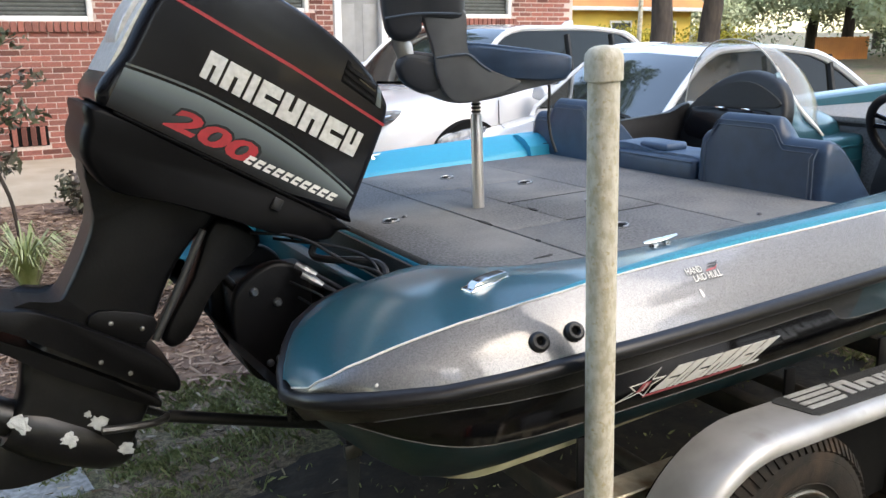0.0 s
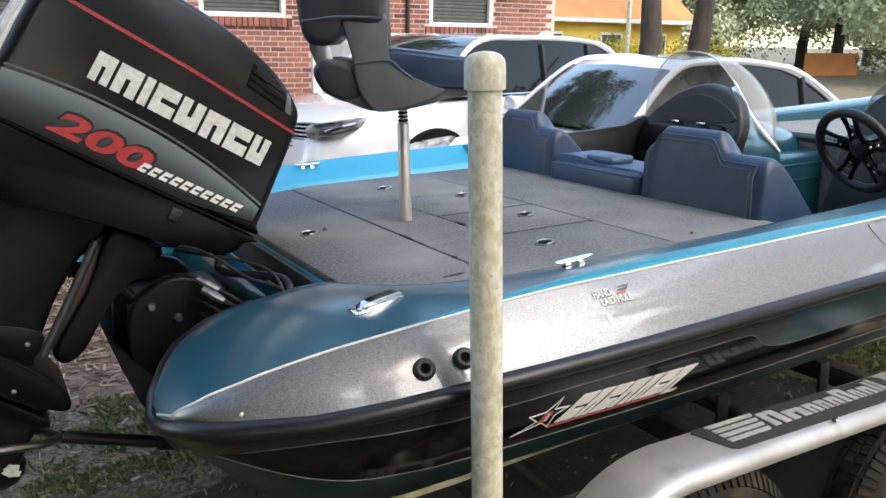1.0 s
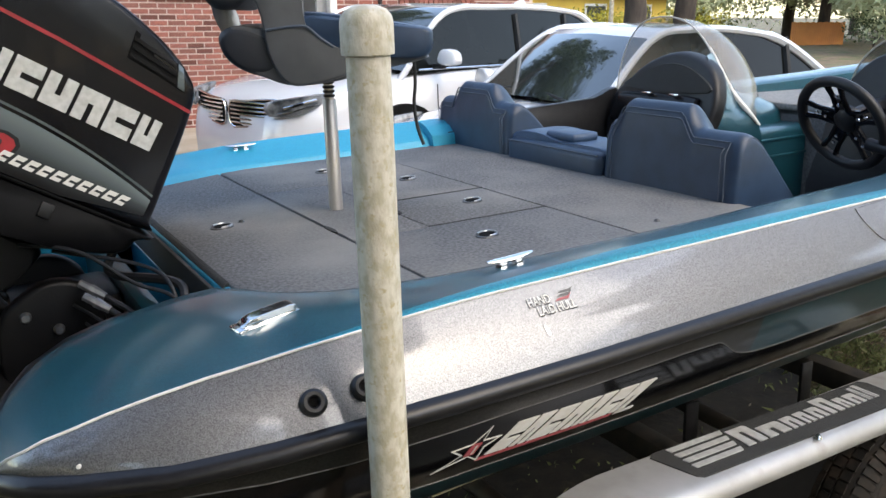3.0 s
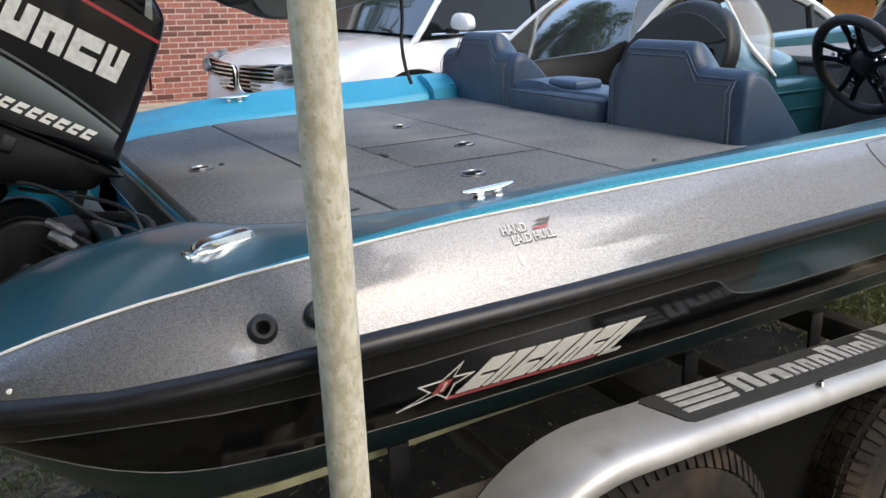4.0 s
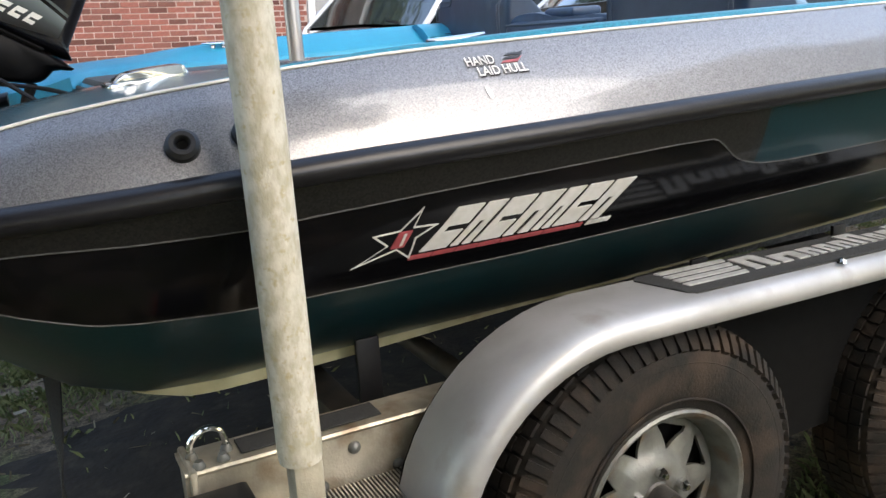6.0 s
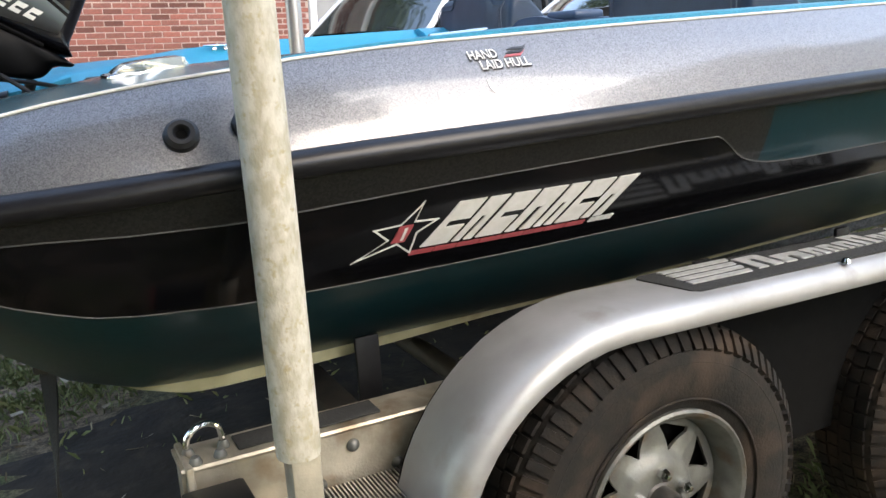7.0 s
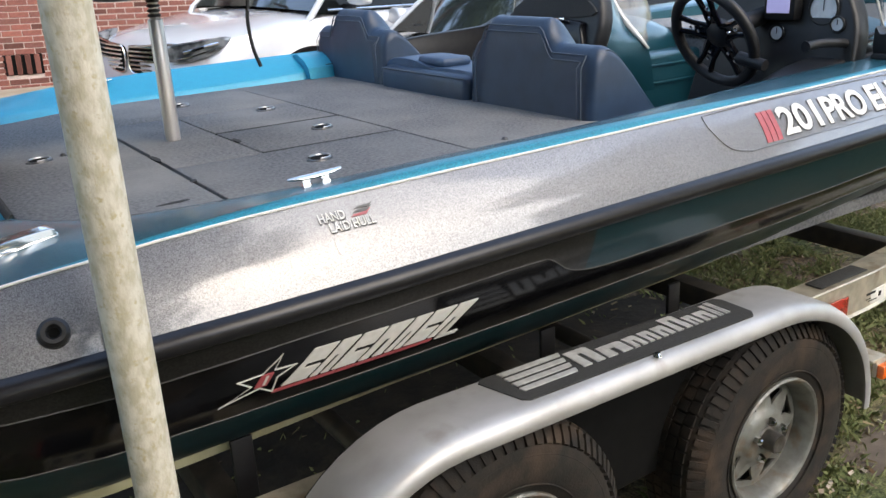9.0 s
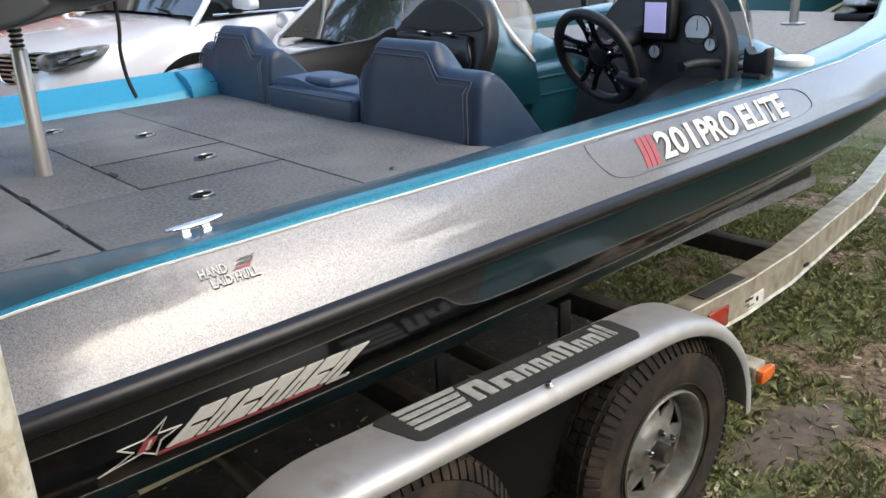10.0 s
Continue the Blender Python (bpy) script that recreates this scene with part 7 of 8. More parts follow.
def build_throttle():
    t = boat_thing("throttle_control", "black throttle box with lever on the gunwale", "throttle", at=(3.60, 1.71, 1.215))
    bm = bmesh.new()
    out = smooth_loop([(-0.14, -0.01), (-0.12, 0.05), (0.0, 0.075), (0.14, 0.05), (0.16, -0.01)], 4)
    slab(bm, out, 0.035, lambda u, v, w: Vector((u, w, v)), 0.015, 3)
    part("box", bm, BLACK_PLASTIC, t)
    bm = bmesh.new()
    tube(bm, curve_points([(0.02, -0.045, 0.04), (-0.10, -0.05, 0.07), (-0.24, -0.04, 0.085), (-0.32, -0.03, 0.08)], 5), [0.014] * 15 + [0.018], 10)
    part("lever", bm, BLACK_PLASTIC, t)
    bm = bmesh.new()
    tube(bm, [(-0.06, -0.03, 0.075), (0.16, 0.0, 0.085)], 0.011, 10)
    part("grip", bm, MOTOR_BLACK, t)
    b = boat_thing("transducer_mount", "black swivel mount on the gunwale", "mount", at=(3.53, 1.555, 1.235))
    bm = bmesh.new()
    box(bm, (0, 0, 0.012), (0.09, 0.07, 0.028), 0.008)
    part("base", bm, BLACK_PLASTIC, b)
    bm = bmesh.new()
    out = smooth_loop([(-0.05, 0.02), (-0.06, 0.09), (-0.055, 0.125), (-0.03, 0.11), (0.03, 0.10), (0.055, 0.125), (0.06, 0.09), (0.05, 0.02)], 4)
    slab(bm, out, 0.026, lambda u, v, w: Vector((w, u * 0.72, v * 0.85)), 0.012, 3)
    part("cradle", bm, BLACK_PLASTIC, b)
    d = boat_thing("gps_puck", "round white antenna puck on the gunwale", "antenna", at=(3.80, 1.575, 1.247))
    bm = bmesh.new()
    lathe(bm, [(0.001, 0.035), (0.05, 0.033), (0.068, 0.026), (0.072, 0.012), (0.068, 0.0)], lambda a, b_, h: Vector((a, b_, h)), 28)
    part("body", bm, WHITE_PAINT, d)
    bm = bmesh.new()
    tube(bm, [(0.0, 0.03, 0.01), (-0.06, 0.09, 0.0)], 0.004, 6)
    part("cable", bm, BLACK_PLASTIC, d)


build_throttle()


def build_bow_pedestal():
    s = boat_thing("bow_pedestal", "steel pedestal with dark base on the bow deck", "pedestal", at=(5.18, 2.28, 1.24))
    bm = bmesh.new()
    lathe(bm, [(0.06, 0.0), (0.06, 0.008), (0.022, 0.012), (0.022, 0.30)], lambda a, b, h: Vector((a, b, h)), 18)
    part("pole", bm, STEEL, s)
    p = boat_thing("foot_pedal", "black trolling-motor foot pedal on the bow deck", "foot pedal", at=(5.57, 2.10, 1.24))
    bm = bmesh.new()
    box(bm, (0, 0, 0.02), (0.30, 0.18, 0.04), 0.012)
    part("base", bm, BLACK_PLASTIC, p)
    bm = bmesh.new()
    box(bm, (0, 0, 0.065), (0.26, 0.13, 0.03), 0.01, Matrix.Rotation(0.2, 3, "Y"))
    part("treadle", bm, STEEL, p)


build_bow_pedestal()


# ---------------------------------------------------------------- parked cars
LAMP_GLASS = material("smoked_lamp_glass", (0.05, 0.055, 0.06), 0.12, 0.2, (0.30, 0.31, 0.32), 9, coat=1.0)


def build_car(name, label, x0, y0, z0, yaw, length, width, height, suv):
    """White car that faces -x before its turn; its nose stands at x0, y0."""
    c = thing(name, label, "car", "parked cars", (x0, y0, z0))
    c.rotation_euler = (0, 0, radians(yaw))
    L, W, H = length, width, height
    belt = 0.68 * H if suv else 0.63 * H
    hood = 0.615 * H if suv else 0.58 * H
    wb0, wb1 = (0.245 if suv else 0.20) * L, 0.80 * L
    WR = 0.39 if suv else 0.325
    MX0 = 0.34 if suv else 0.29
    LX = 0.022 if suv else 0.0
    AR = 0.10 if suv else 0.07
    # body stations: x, bottom, top, half width
    drop = 0.0 if suv else 0.10
    st = [(0.0, 0.34, 0.46 * H - drop, 0.60), (0.02, 0.27, 0.52 * H - drop, 0.74), (0.06, 0.23, hood - 0.06 - drop, 0.84), (0.12, 0.22, hood - 0.01 - drop * 0.7, 0.92), (0.20, 0.22, belt - 0.06 if suv else hood + 0.03 - drop * 0.3, 0.97), (0.29, 0.22, belt - 0.02, 0.99),
          (0.40, 0.22, belt, 1.0), (0.60, 0.22, belt + 0.02, 1.0), (0.75, 0.22, belt + 0.04, 0.99), (0.88, 0.25, belt + 0.03, 0.95), (0.96, 0.30, belt - 0.04, 0.86), (1.0, 0.38, belt - 0.16, 0.72)]
    bm = bmesh.new()
    rings = []
    for f, zb, zt, hw in st:
        w = W / 2 * hw
        zm = zb + (zt - zb) * 0.55
        rings.append([Vector((f * L, a * w, z)) for a, z in ((-0.86, zb), (-0.97, zb + 0.10), (-1.0, zm), (-0.985, zt - 0.12), (-0.93, zt - 0.03), (-0.80, zt), (-0.4, zt + 0.02), (0.0, zt + 0.03),
                                                            (0.4, zt + 0.02), (0.80, zt), (0.93, zt - 0.03), (0.985, zt - 0.12), (1.0, zm), (0.97, zb + 0.10), (0.86, zb))])
    loft(bm, rings)
    part("body", bm, CAR_WHITE, c, "white painted body", 35)
    # greenhouse
    gx = [(0.25, belt - 0.01), (0.37, H - 0.085), (0.46, H - 0.005), (0.57 if not suv else 0.75, H - 0.02), (0.665 if not suv else 0.86, H - 0.12), (0.795 if not suv else 0.95, belt + 0.03)]
    if suv:
        gx[0], gx[1], gx[2] = (0.262, belt - 0.01), (0.39, H - 0.07), (0.55, H - 0.005)

    def half_at(z):
        t = (z - belt) / (H - belt)
        return W / 2 * (0.93 - (0.15 if suv else 0.19) * max(0, t))
    prof = [Vector((f * L, z)) for f, z in gx]
    pts = curve_points([Vector((p.x, 0, p.y)) for p in prof], 6)
    bm = bmesh.new()
    rings = []
    for p in pts:
        w = half_at(p.z)
        rings.append([Vector((p.x, -w, p.z)), Vector((p.x, -w * 0.9, p.z + 0.015)), Vector((p.x, 0, p.z + 0.035)), Vector((p.x, w * 0.9, p.z + 0.015)), Vector((p.x, w, p.z))])
    # front glass, roof, rear glass as strips of the same shell
    i0, i1 = (7 if suv else 6), len(pts) - 9
    for nm, a, b, mat in (("windscreen", 0, i0, SCREEN_GLASS), ("roof", i0, i1, CAR_WHITE), ("rear_window", i1, len(pts) - 1, CAR_GLASS)):
        bm = bmesh.new()
        sheet(bm, rings[a:b + 1])
        part(nm, bm, mat, c)
    # side glass and pillars
    for s in (-1, 1):
        up = [Vector((p.x, s * (half_at(p.z) - 0.012), p.z)) for p in pts]
        lo = [Vector((p.x, s * (half_at(belt) - 0.012), belt - 0.02)) for p in pts]
        bm = bmesh.new()
        sheet(bm, [[a, b] for a, b in zip(up, lo)])
        part("side_window", bm, CAR_GLASS, c, "dark side glass")
        bm = bmesh.new()
        first = Vector((pts[0].x - 0.07, s * (half_at(pts[0].z) - 0.05), pts[0].z - 0.11))
        tube(bm, [first] + [Vector((p.x, s * (half_at(p.z) - 0.015), p.z - 0.005)) for p in pts], [0.028] + [0.028 if i < i0 else 0.03 if i < i1 else 0.042 for i in range(len(pts))], 8)
        part("roof_rail", bm, CAR_WHITE, c)
        for f in ((0.50, 0.655) if not suv else (0.60, 0.77)):
            bm = bmesh.new()
            zt = H - 0.07
            tube(bm, [Vector((f * L, s * (half_at(belt) - 0.004), belt - 0.02)), Vector((f * L + 0.03, s * (half_at(zt) - 0.006), zt))], 0.028, 6)
            part("pillar", bm, BLACK_PLASTIC, c)
        bm = bmesh.new()
        tube(bm, [Vector((f * L, s * (W / 2 * 0.955), belt + 0.005)) for f in np.linspace(0.29, 0.84, 12)], 0.010, 6)
        part("belt_trim", bm, CHROME if suv else BLACK_PLASTIC, c)
        # mirror
        bm = bmesh.new()
        out = smooth_loop([(-0.10, -0.05), (-0.11, 0.03), (-0.05, 0.075), (0.05, 0.075), (0.10, 0.02), (0.09, -0.05)], 4)
        slab(bm, out, 0.055, lambda u, v, w: Vector((MX0 * L + w, s * (W / 2 + 0.10) + u * 1.0, belt + 0.10 + v)), 0.03, 3)
        mir = part("mirror", bm, CAR_WHITE, c, "white door mirror")
        bm = bmesh.new()
        box(bm, (MX0 * L, s * (W / 2 - 0.02), belt + 0.03), (0.06, 0.12, 0.04), 0.01)
        part("mirror_arm", bm, BLACK_PLASTIC, mir)
        # door lines and handles
        for f in (0.335, 0.56, 0.76):
            bm = bmesh.new()
            tube(bm, [Vector((f * L, s * W / 2 * 0.998, 0.40)), Vector((f * L, s * W / 2 * 1.0005, 0.62 * belt)), Vector((f * L, s * W / 2 * 0.985, belt - 0.12))], 0.004, 4)
            part("door_gap", bm, GROOVE, c)
        for f in (0.50, 0.71):
            bm = bmesh.new()
            box(bm, (f * L, s * W / 2 * 1.0, belt - 0.16), (0.20, 0.03, 0.03), 0.01)
            part("door_handle", bm, CHROME if suv else CAR_WHITE, c)
        # headlamp
        bm = bmesh.new()
        hz = 0.535 * H if suv else 0.46 * H
        back = (lambda f: (f - 0.030) * 0.75 * L) if suv else (lambda f: f * L)
        out = smooth_loop([(back(0.034), hz - 0.075), (back(0.030), hz + 0.03), (back(0.075), hz + 0.078), (back(0.130), hz + 0.10), (back(0.142), hz + 0.085), (back(0.120), hz + 0.01), (back(0.080), hz - 0.05)], 4)
        slab(bm, out, 0.03, lambda u, v, w: Vector((u, s * (W / 2 * float(np.interp(u / L, [0, 0.02, 0.06, 0.12, 0.2], [0.60, 0.75, 0.86, 0.94, 0.985])) + w - 0.012), v)), 0.01, 3)
        lamp = part("headlamp", bm, LAMP_GLASS, c, "dark glazed headlamp")
        skin_w = lambda u: W / 2 * float(np.interp(u / L, [0, 0.02, 0.06, 0.12, 0.2], [0.60, 0.75, 0.86, 0.94, 0.985])) + 0.019
        for lo, hi, dz0, dz1, r in ((0.040, 0.118, -0.055, 0.028, 0.006), (0.050, 0.085, -0.005, 0.035, 0.016), (0.085, 0.112, 0.035, 0.058, 0.012)):
            bm = bmesh.new()
            tube(bm, [Vector((back(lo + (hi - lo) * q / 6), s * skin_w(back(lo + (hi - lo) * q / 6)), hz + dz0 + (dz1 - dz0) * q / 6)) for q in range(7)], r, 6)
            part("light_guide", bm, CHROME, lamp, "silver light guide")
        # wheel arches and wheels
        for xw in (wb0, wb1):
            bm = bmesh.new()
            out = [(xw + (WR + AR) * math.cos(a), WR + (WR + AR) * math.sin(a)) for a in np.linspace(-0.45, math.pi + 0.45, 24)]
            slab(bm, out, 0.06, lambda u, v, w: Vector((u, s * (W / 2 - 0.035) + w, v)), 0.006, 2)
            part("wheel_arch", bm, DARK, c, "dark wheel arch")
            bm = bmesh.new()
            lathe(bm, [(0.22, 0.0), (0.24, 0.012), (WR - 0.03, 0.015), (WR - 0.005, 0.0), (WR, -0.03), (WR, -0.17), (0.2, -0.18)], lambda a, b, h: Vector((xw + a, s * (W / 2 + 0.022 + h), WR + b)), 32)
            wheel = part("wheel", bm, TYRE, c, "black tyre")
            bm = bmesh.new()
            for k in range(10):
                a = 2 * math.pi * k / 10
                tube(bm, [Vector((xw + 0.04 * math.cos(a), s * (W / 2 + 0.02), WR + 0.04 * math.sin(a))), Vector((xw + 0.225 * math.cos(a), s * (W / 2 + 0.022), WR + 0.225 * math.sin(a)))], 0.018, 6)
            tube(bm, [Vector((xw + 0.225 * math.cos(a), s * (W / 2 + 0.02), WR + 0.225 * math.sin(a))) for a in np.linspace(0, 2 * math.pi, 33)], 0.014, 6, False)
            part("rim", bm, STEEL, wheel, "alloy rim")
        # sill
        bm = bmesh.new()
        box(bm, (0.5 * L, s * (W / 2 - 0.04), 0.24), (0.46 * L, 0.06, 0.12), 0.02)
        part("sill", bm, BLACK_PLASTIC, c)
    # grille: two wings of bars beside a nose post
    for s in (-1, 1) if suv else ():
        bm = bmesh.new()
        out = smooth_loop([(0.05, 0.43 * H), (0.05, 0.535 * H), (0.25, 0.55 * H), (0.56, 0.565 * H), (0.60, 0.55 * H), (0.48, 0.46 * H), (0.25, 0.425 * H)], 4)
        nose = lambda u: 0.004 + 0.085 * (u / 0.6) ** 2 * (L / 4.8)
        slab(bm, out, 0.015, lambda u, v, w: Vector((nose(u) * 1.0 + 0.018 - 0.02 + w, s * u, v)), 0.008, 2)
        gr = part("grille", bm, DARK, c, "split chrome-barred grille")
        for k in range(6):
            z = 0.441 * H + k * 0.0205 * H
            bm = bmesh.new()
            u1 = (0.36, 0.43, 0.48, 0.52, 0.56, 0.50)[k]
            tube(bm, [Vector((nose(u) - 0.022, s * u, z)) for u in np.linspace(0.06, u1, 8)], 0.009, 6)
            part("grille_bar", bm, CHROME, gr)
        bm = bmesh.new()
        tube(bm, [Vector((nose(p[0]) - 0.016, s * p[0], p[1])) for p in out + out[:1]], 0.008, 6, False)
        part("grille_frame", bm, CHROME, gr)
    bm = bmesh.new()
    out = smooth_loop([(-0.62, 0.27), (-0.55, 0.36), (0.55, 0.36), (0.62, 0.27), (0.5, 0.23), (-0.5, 0.23)], 4)
    slab(bm, out, 0.03, lambda u, v, w: Vector((0.02 + 0.09 * (abs(u) / 0.62) ** 2 + w, u, v)), 0.01, 2)
    part("lower_intake", bm, DARK, c)
    # wiper
    bm = bmesh.new()
    tube(bm, [Vector(((0.245 + 0.8 * LX) * L, -0.55, belt + 0.03)), Vector(((0.268 + 0.8 * LX) * L, 0.0, belt + 0.07)), Vector(((0.263 + 0.8 * LX) * L, 0.5, belt + 0.06))], 0.010, 6)
    part("wiper", bm, BLACK_PLASTIC, c)
    if suv:
        bm = bmesh.new()
        out = smooth_loop([(0.0, 0.0), (0.06, 0.06), (0.16, 0.08), (0.19, 0.0)], 3)
        slab(bm, out, 0.025, lambda u, v, w: Vector((0.80 * L + u, w, H + v)), 0.01, 2)
        part("antenna_fin", bm, CAR_WHITE, c)
    return c


build_car("suv", "white sport utility car with barred chrome grille", 2.60, 7.18, 0.10, 14, 4.5, 1.93, 1.68, True)
build_car("sedan", "white sedan parked beside the boat", 3.30, 5.60, 0.14, -3, 4.75, 1.82, 1.48, False)


# ---------------------------------------------------------------- plants and distance
def leaf_cloud(bm, centre, radii, count, size, rnd):
    for _ in range(count):
        while True:
            p = Vector((rnd.uniform(-1, 1), rnd.uniform(-1, 1), rnd.uniform(-1, 1)))
            if p.length < 1:
                break
        q = Vector((centre[0] + p.x * radii[0], centre[1] + p.y * radii[1], centre[2] + p.z * radii[2]))
        n = Vector((rnd.gauss(0, 1), rnd.gauss(0, 1), rnd.gauss(0.4, 1))).normalized()
        u = n.orthogonal().normalized()
        u.rotate(Matrix.Rotation(rnd.uniform(0, 6.28), 3, n))
        v = n.cross(u)
        s = size * rnd.uniform(0.6, 1.3)
        a = [bm.verts.new(q + u * s), bm.verts.new(q + v * s * 0.45), bm.verts.new(q - u * s), bm.verts.new(q - v * s * 0.45)]
        bm.faces.new(a)


def build_tree(x, y, r, h, crown_z, crown_r, seed, mat=None, label="tall tree with dark bark and green crown", clumps=26, leaf=0.10, per=240):
    rnd = random.Random(seed)
    z = ground_z(x, y)
    t = thing("tree", label, "tree", "yard trees", (x, y, z))
    bm = bmesh.new()
    pts = [Vector((rnd.gauss(0, 0.04) * i, rnd.gauss(0, 0.04) * i, h * i / 6)) for i in range(7)]
    tube(bm, [Vector((0, 0, -0.2))] + pts, [r * 1.5] + [r * (1.15 - 0.13 * i) for i in range(7)], 14)
    ends = []
    for k in range(7):
        b = pts[3 + k % 3]
        a = rnd.uniform(0, 6.28)
        e = b + Vector((math.cos(a) * crown_r * 0.7, math.sin(a) * crown_r * 0.7, crown_r * rnd.uniform(0.2, 0.7)))
        tube(bm, [b, b.lerp(e, 0.5) + Vector((0, 0, 0.2)), e], [r * 0.45, r * 0.28, r * 0.1], 8)
        ends.append(e)
    part("trunk", bm, BARK, t)
    bm = bmesh.new()
    for k in range(clumps):
        a, el = rnd.uniform(0, 6.28), rnd.uniform(-0.9, 1.2)
        q = crown_r * rnd.uniform(0.35, 1.0)
        c = (math.cos(a) * math.cos(el) * q, math.sin(a) * math.cos(el) * q, crown_z + math.sin(el) * q * 0.8)
        rr = crown_r * rnd.uniform(0.22, 0.4)
        leaf_cloud(bm, c, (rr, rr, rr * 0.7), per, leaf, rnd)
    part("crown", bm, mat or LEAF_DARK, t, angle=0)
    return t


def build_bush(name, x, y, rx, rz, mat, seed, label, count=700, leaf=0.06, grp=""):
    rnd = random.Random(seed)
    z = ground_z(x, y)
    t = thing(name, label, "bush", grp, (x, y, z))
    bm = bmesh.new()
    for k in range(10):
        a = rnd.uniform(0, 6.28)
        q = rx * rnd.uniform(0, 0.65)
        rr = rx * rnd.uniform(0.35, 0.55)
        leaf_cloud(bm, (math.cos(a) * q, math.sin(a) * q, rz * rnd.uniform(0.35, 0.75)), (rr, rr, rz * 0.35), count // 10, leaf, rnd)
    part("foliage", bm, mat, t, angle=0)
    bm = bmesh.new()
    for k in range(5):
        a = rnd.uniform(0, 6.28)
        tube(bm, [(0, 0, -0.05), (math.cos(a) * rx * 0.3, math.sin(a) * rx * 0.3, rz * 0.6)], [0.02, 0.008], 6)
    part("stems", bm, BARK, t)
    return t


build_tree(21.6, 22.6, 0.38, 9, 8.5, 3.6, 1)
build_tree(26.5, 25.0, 0.42, 9, 8.5, 3.8, 2)
FAR_TREES = [(33, 18.5, 4.5, 3.6), (40, 24, 5.0, 4.0), (37, 34, 5.5, 4.5), (46, 17, 5.5, 4.0), (16.5, 27, 3.0, 2.6), (52, 32, 6.5, 5.0), (30, 40, 5.5, 4.5), (44, 40, 6.5, 5.0), (58, 22, 6.5, 5.0), (60, 40, 7.5, 6.0),
             (62, 10, 6.5, 5.0), (41, 29, 4.2, 4.6), (44, 33.5, 5.0, 5.2), (39, 37, 4.6, 5.0), (48, 27, 5.0, 5.5), (22, 40, 5.0, 5.0), (12, 34, 5.0, 4.0), (50, 6, 5.5, 4.5)]
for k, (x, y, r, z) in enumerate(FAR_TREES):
    build_tree(x, y, 0.3, r * 1.5, z, r, 30 + k, LEAF_FAR, "broad leafy tree beyond the lawn with haze in its colour", 36, 0.14, 380)
# unseen trees added to block sky behind the path, mirrored in glass and paint
for k, (x, y, r, z) in enumerate([(-4.2, -3.0, 3.9, 6.6), (-5, -10, 4.2, 6.0), (-13, -3, 4.5, 5.0), (13, -13, 4.2, 5.5), (4, -20, 5.0, 4.0), (22, -14, 5.5, 4.2), (-8, -20, 6.0, 4.5), (30, -6, 5.5, 4.2), (14, -26, 6.0, 4.5), (-22, -10, 6.0, 4.5), (-20, 4, 5.0, 4.5)]):
    build_tree(x, y, 0.3, r * 1.6, z, r, 50 + k, None, "tall leafy tree added out of view behind the drive", 30, 0.20, 200)
# more unseen crowns, placed to darken reflections and shade the stern
for k, (x, y, r, z) in enumerate([(1.0, 24, 4.2, 13), (6.5, 25, 4.0, 15), (-6, 23, 4.5, 14), (3.5, 31, 5.0, 19), (-4.0, -9.0, 3.0, 8.5), (11.5, -4.5, 3.2, 8.0), (13.5, -8, 3.2, 7.5), (0.9, -2.9, 3.8, 12.0), (-7.0, 0.4, 3.0, 3.2), (-8.0, -5.5, 3.0, 3.6), (-1.6, -3.4, 3.9, 8.2)]):
    build_tree(x, y, 0.32, z + r * 0.4, z, r, 80 + k, None, "tall leafy tree added out of view above the yard", 34, 0.17, 240)
for k, (x, y) in enumerate(((21.5, 25.6), (23.4, 25.9), (25.2, 26.2), (27.5, 26.6), (29.0, 26.0))):
    build_bush("golden_bush", x, y, 1.3, 1.75, LEAF_GOLD, 20 + k, "golden yellow-green shrub beside the lawn", 900, 0.07, "golden shrubs")
build_bush("dark_bush", 38.5, 24.5, 1.9, 1.7, LEAF_DARK, 40, "clipped dark green shrub", 1200, 0.08)


def build_far_house():
    h = thing("far_house", "sunlit house with yellow wall and orange gable across the lawn", "house", "", (24.5, 30.5, ground_z(24.5, 30.5)))
    bm = bmesh.new()
    box(bm, (0, 0, 1.3), (9.0, 4.0, 2.8))
    part("wall", bm, YELLOW_WALL, h, "yellow rendered wall", 0)
    bm = bmesh.new()
    loft(bm, [[Vector((-5.0, -2.6, 2.35)), Vector((-5.0, 0, 4.3)), Vector((-5.0, 2.6, 2.35))], [Vector((5.0, -2.6, 2.35)), Vector((5.0, 0, 4.3)), Vector((5.0, 2.6, 2.35))]])
    part("roof", bm, ORANGE_WALL, h, "orange-brown roof", 0)
    bm = bmesh.new()
    box(bm, (0, -2.62, 2.32), (10.1, 0.06, 0.16), 0.01)
    part("fascia", bm, WHITE_PAINT, h, "white fascia board")
    for x in (-2.8, 0.4, 3.0):
        bm = bmesh.new()
        box(bm, (x, -2.02, 1.3), (1.2, 0.06, 1.1), 0.01)
        w = part("window", bm, WHITE_PAINT, h)
        bm = bmesh.new()
        box(bm, (x, -2.06, 1.3), (1.0, 0.03, 0.9))
        part("pane", bm, WIN_DARK, w)


build_far_house()


def build_fence():
    f = thing("board_fence", "orange-brown board fence across the lawn", "fence", "", (38.0, 27.5, ground_z(38, 27.5)))
    for k in range(26):
        bm = bmesh.new()
        box(bm, (-1.5 + k * 0.16, 0, 0.55), (0.15, 0.025, 1.1 + 0.03 * math.sin(k * 2.1)), 0.004, seg=1)
        part("board", bm, ORANGE_WALL, f)


build_fence()


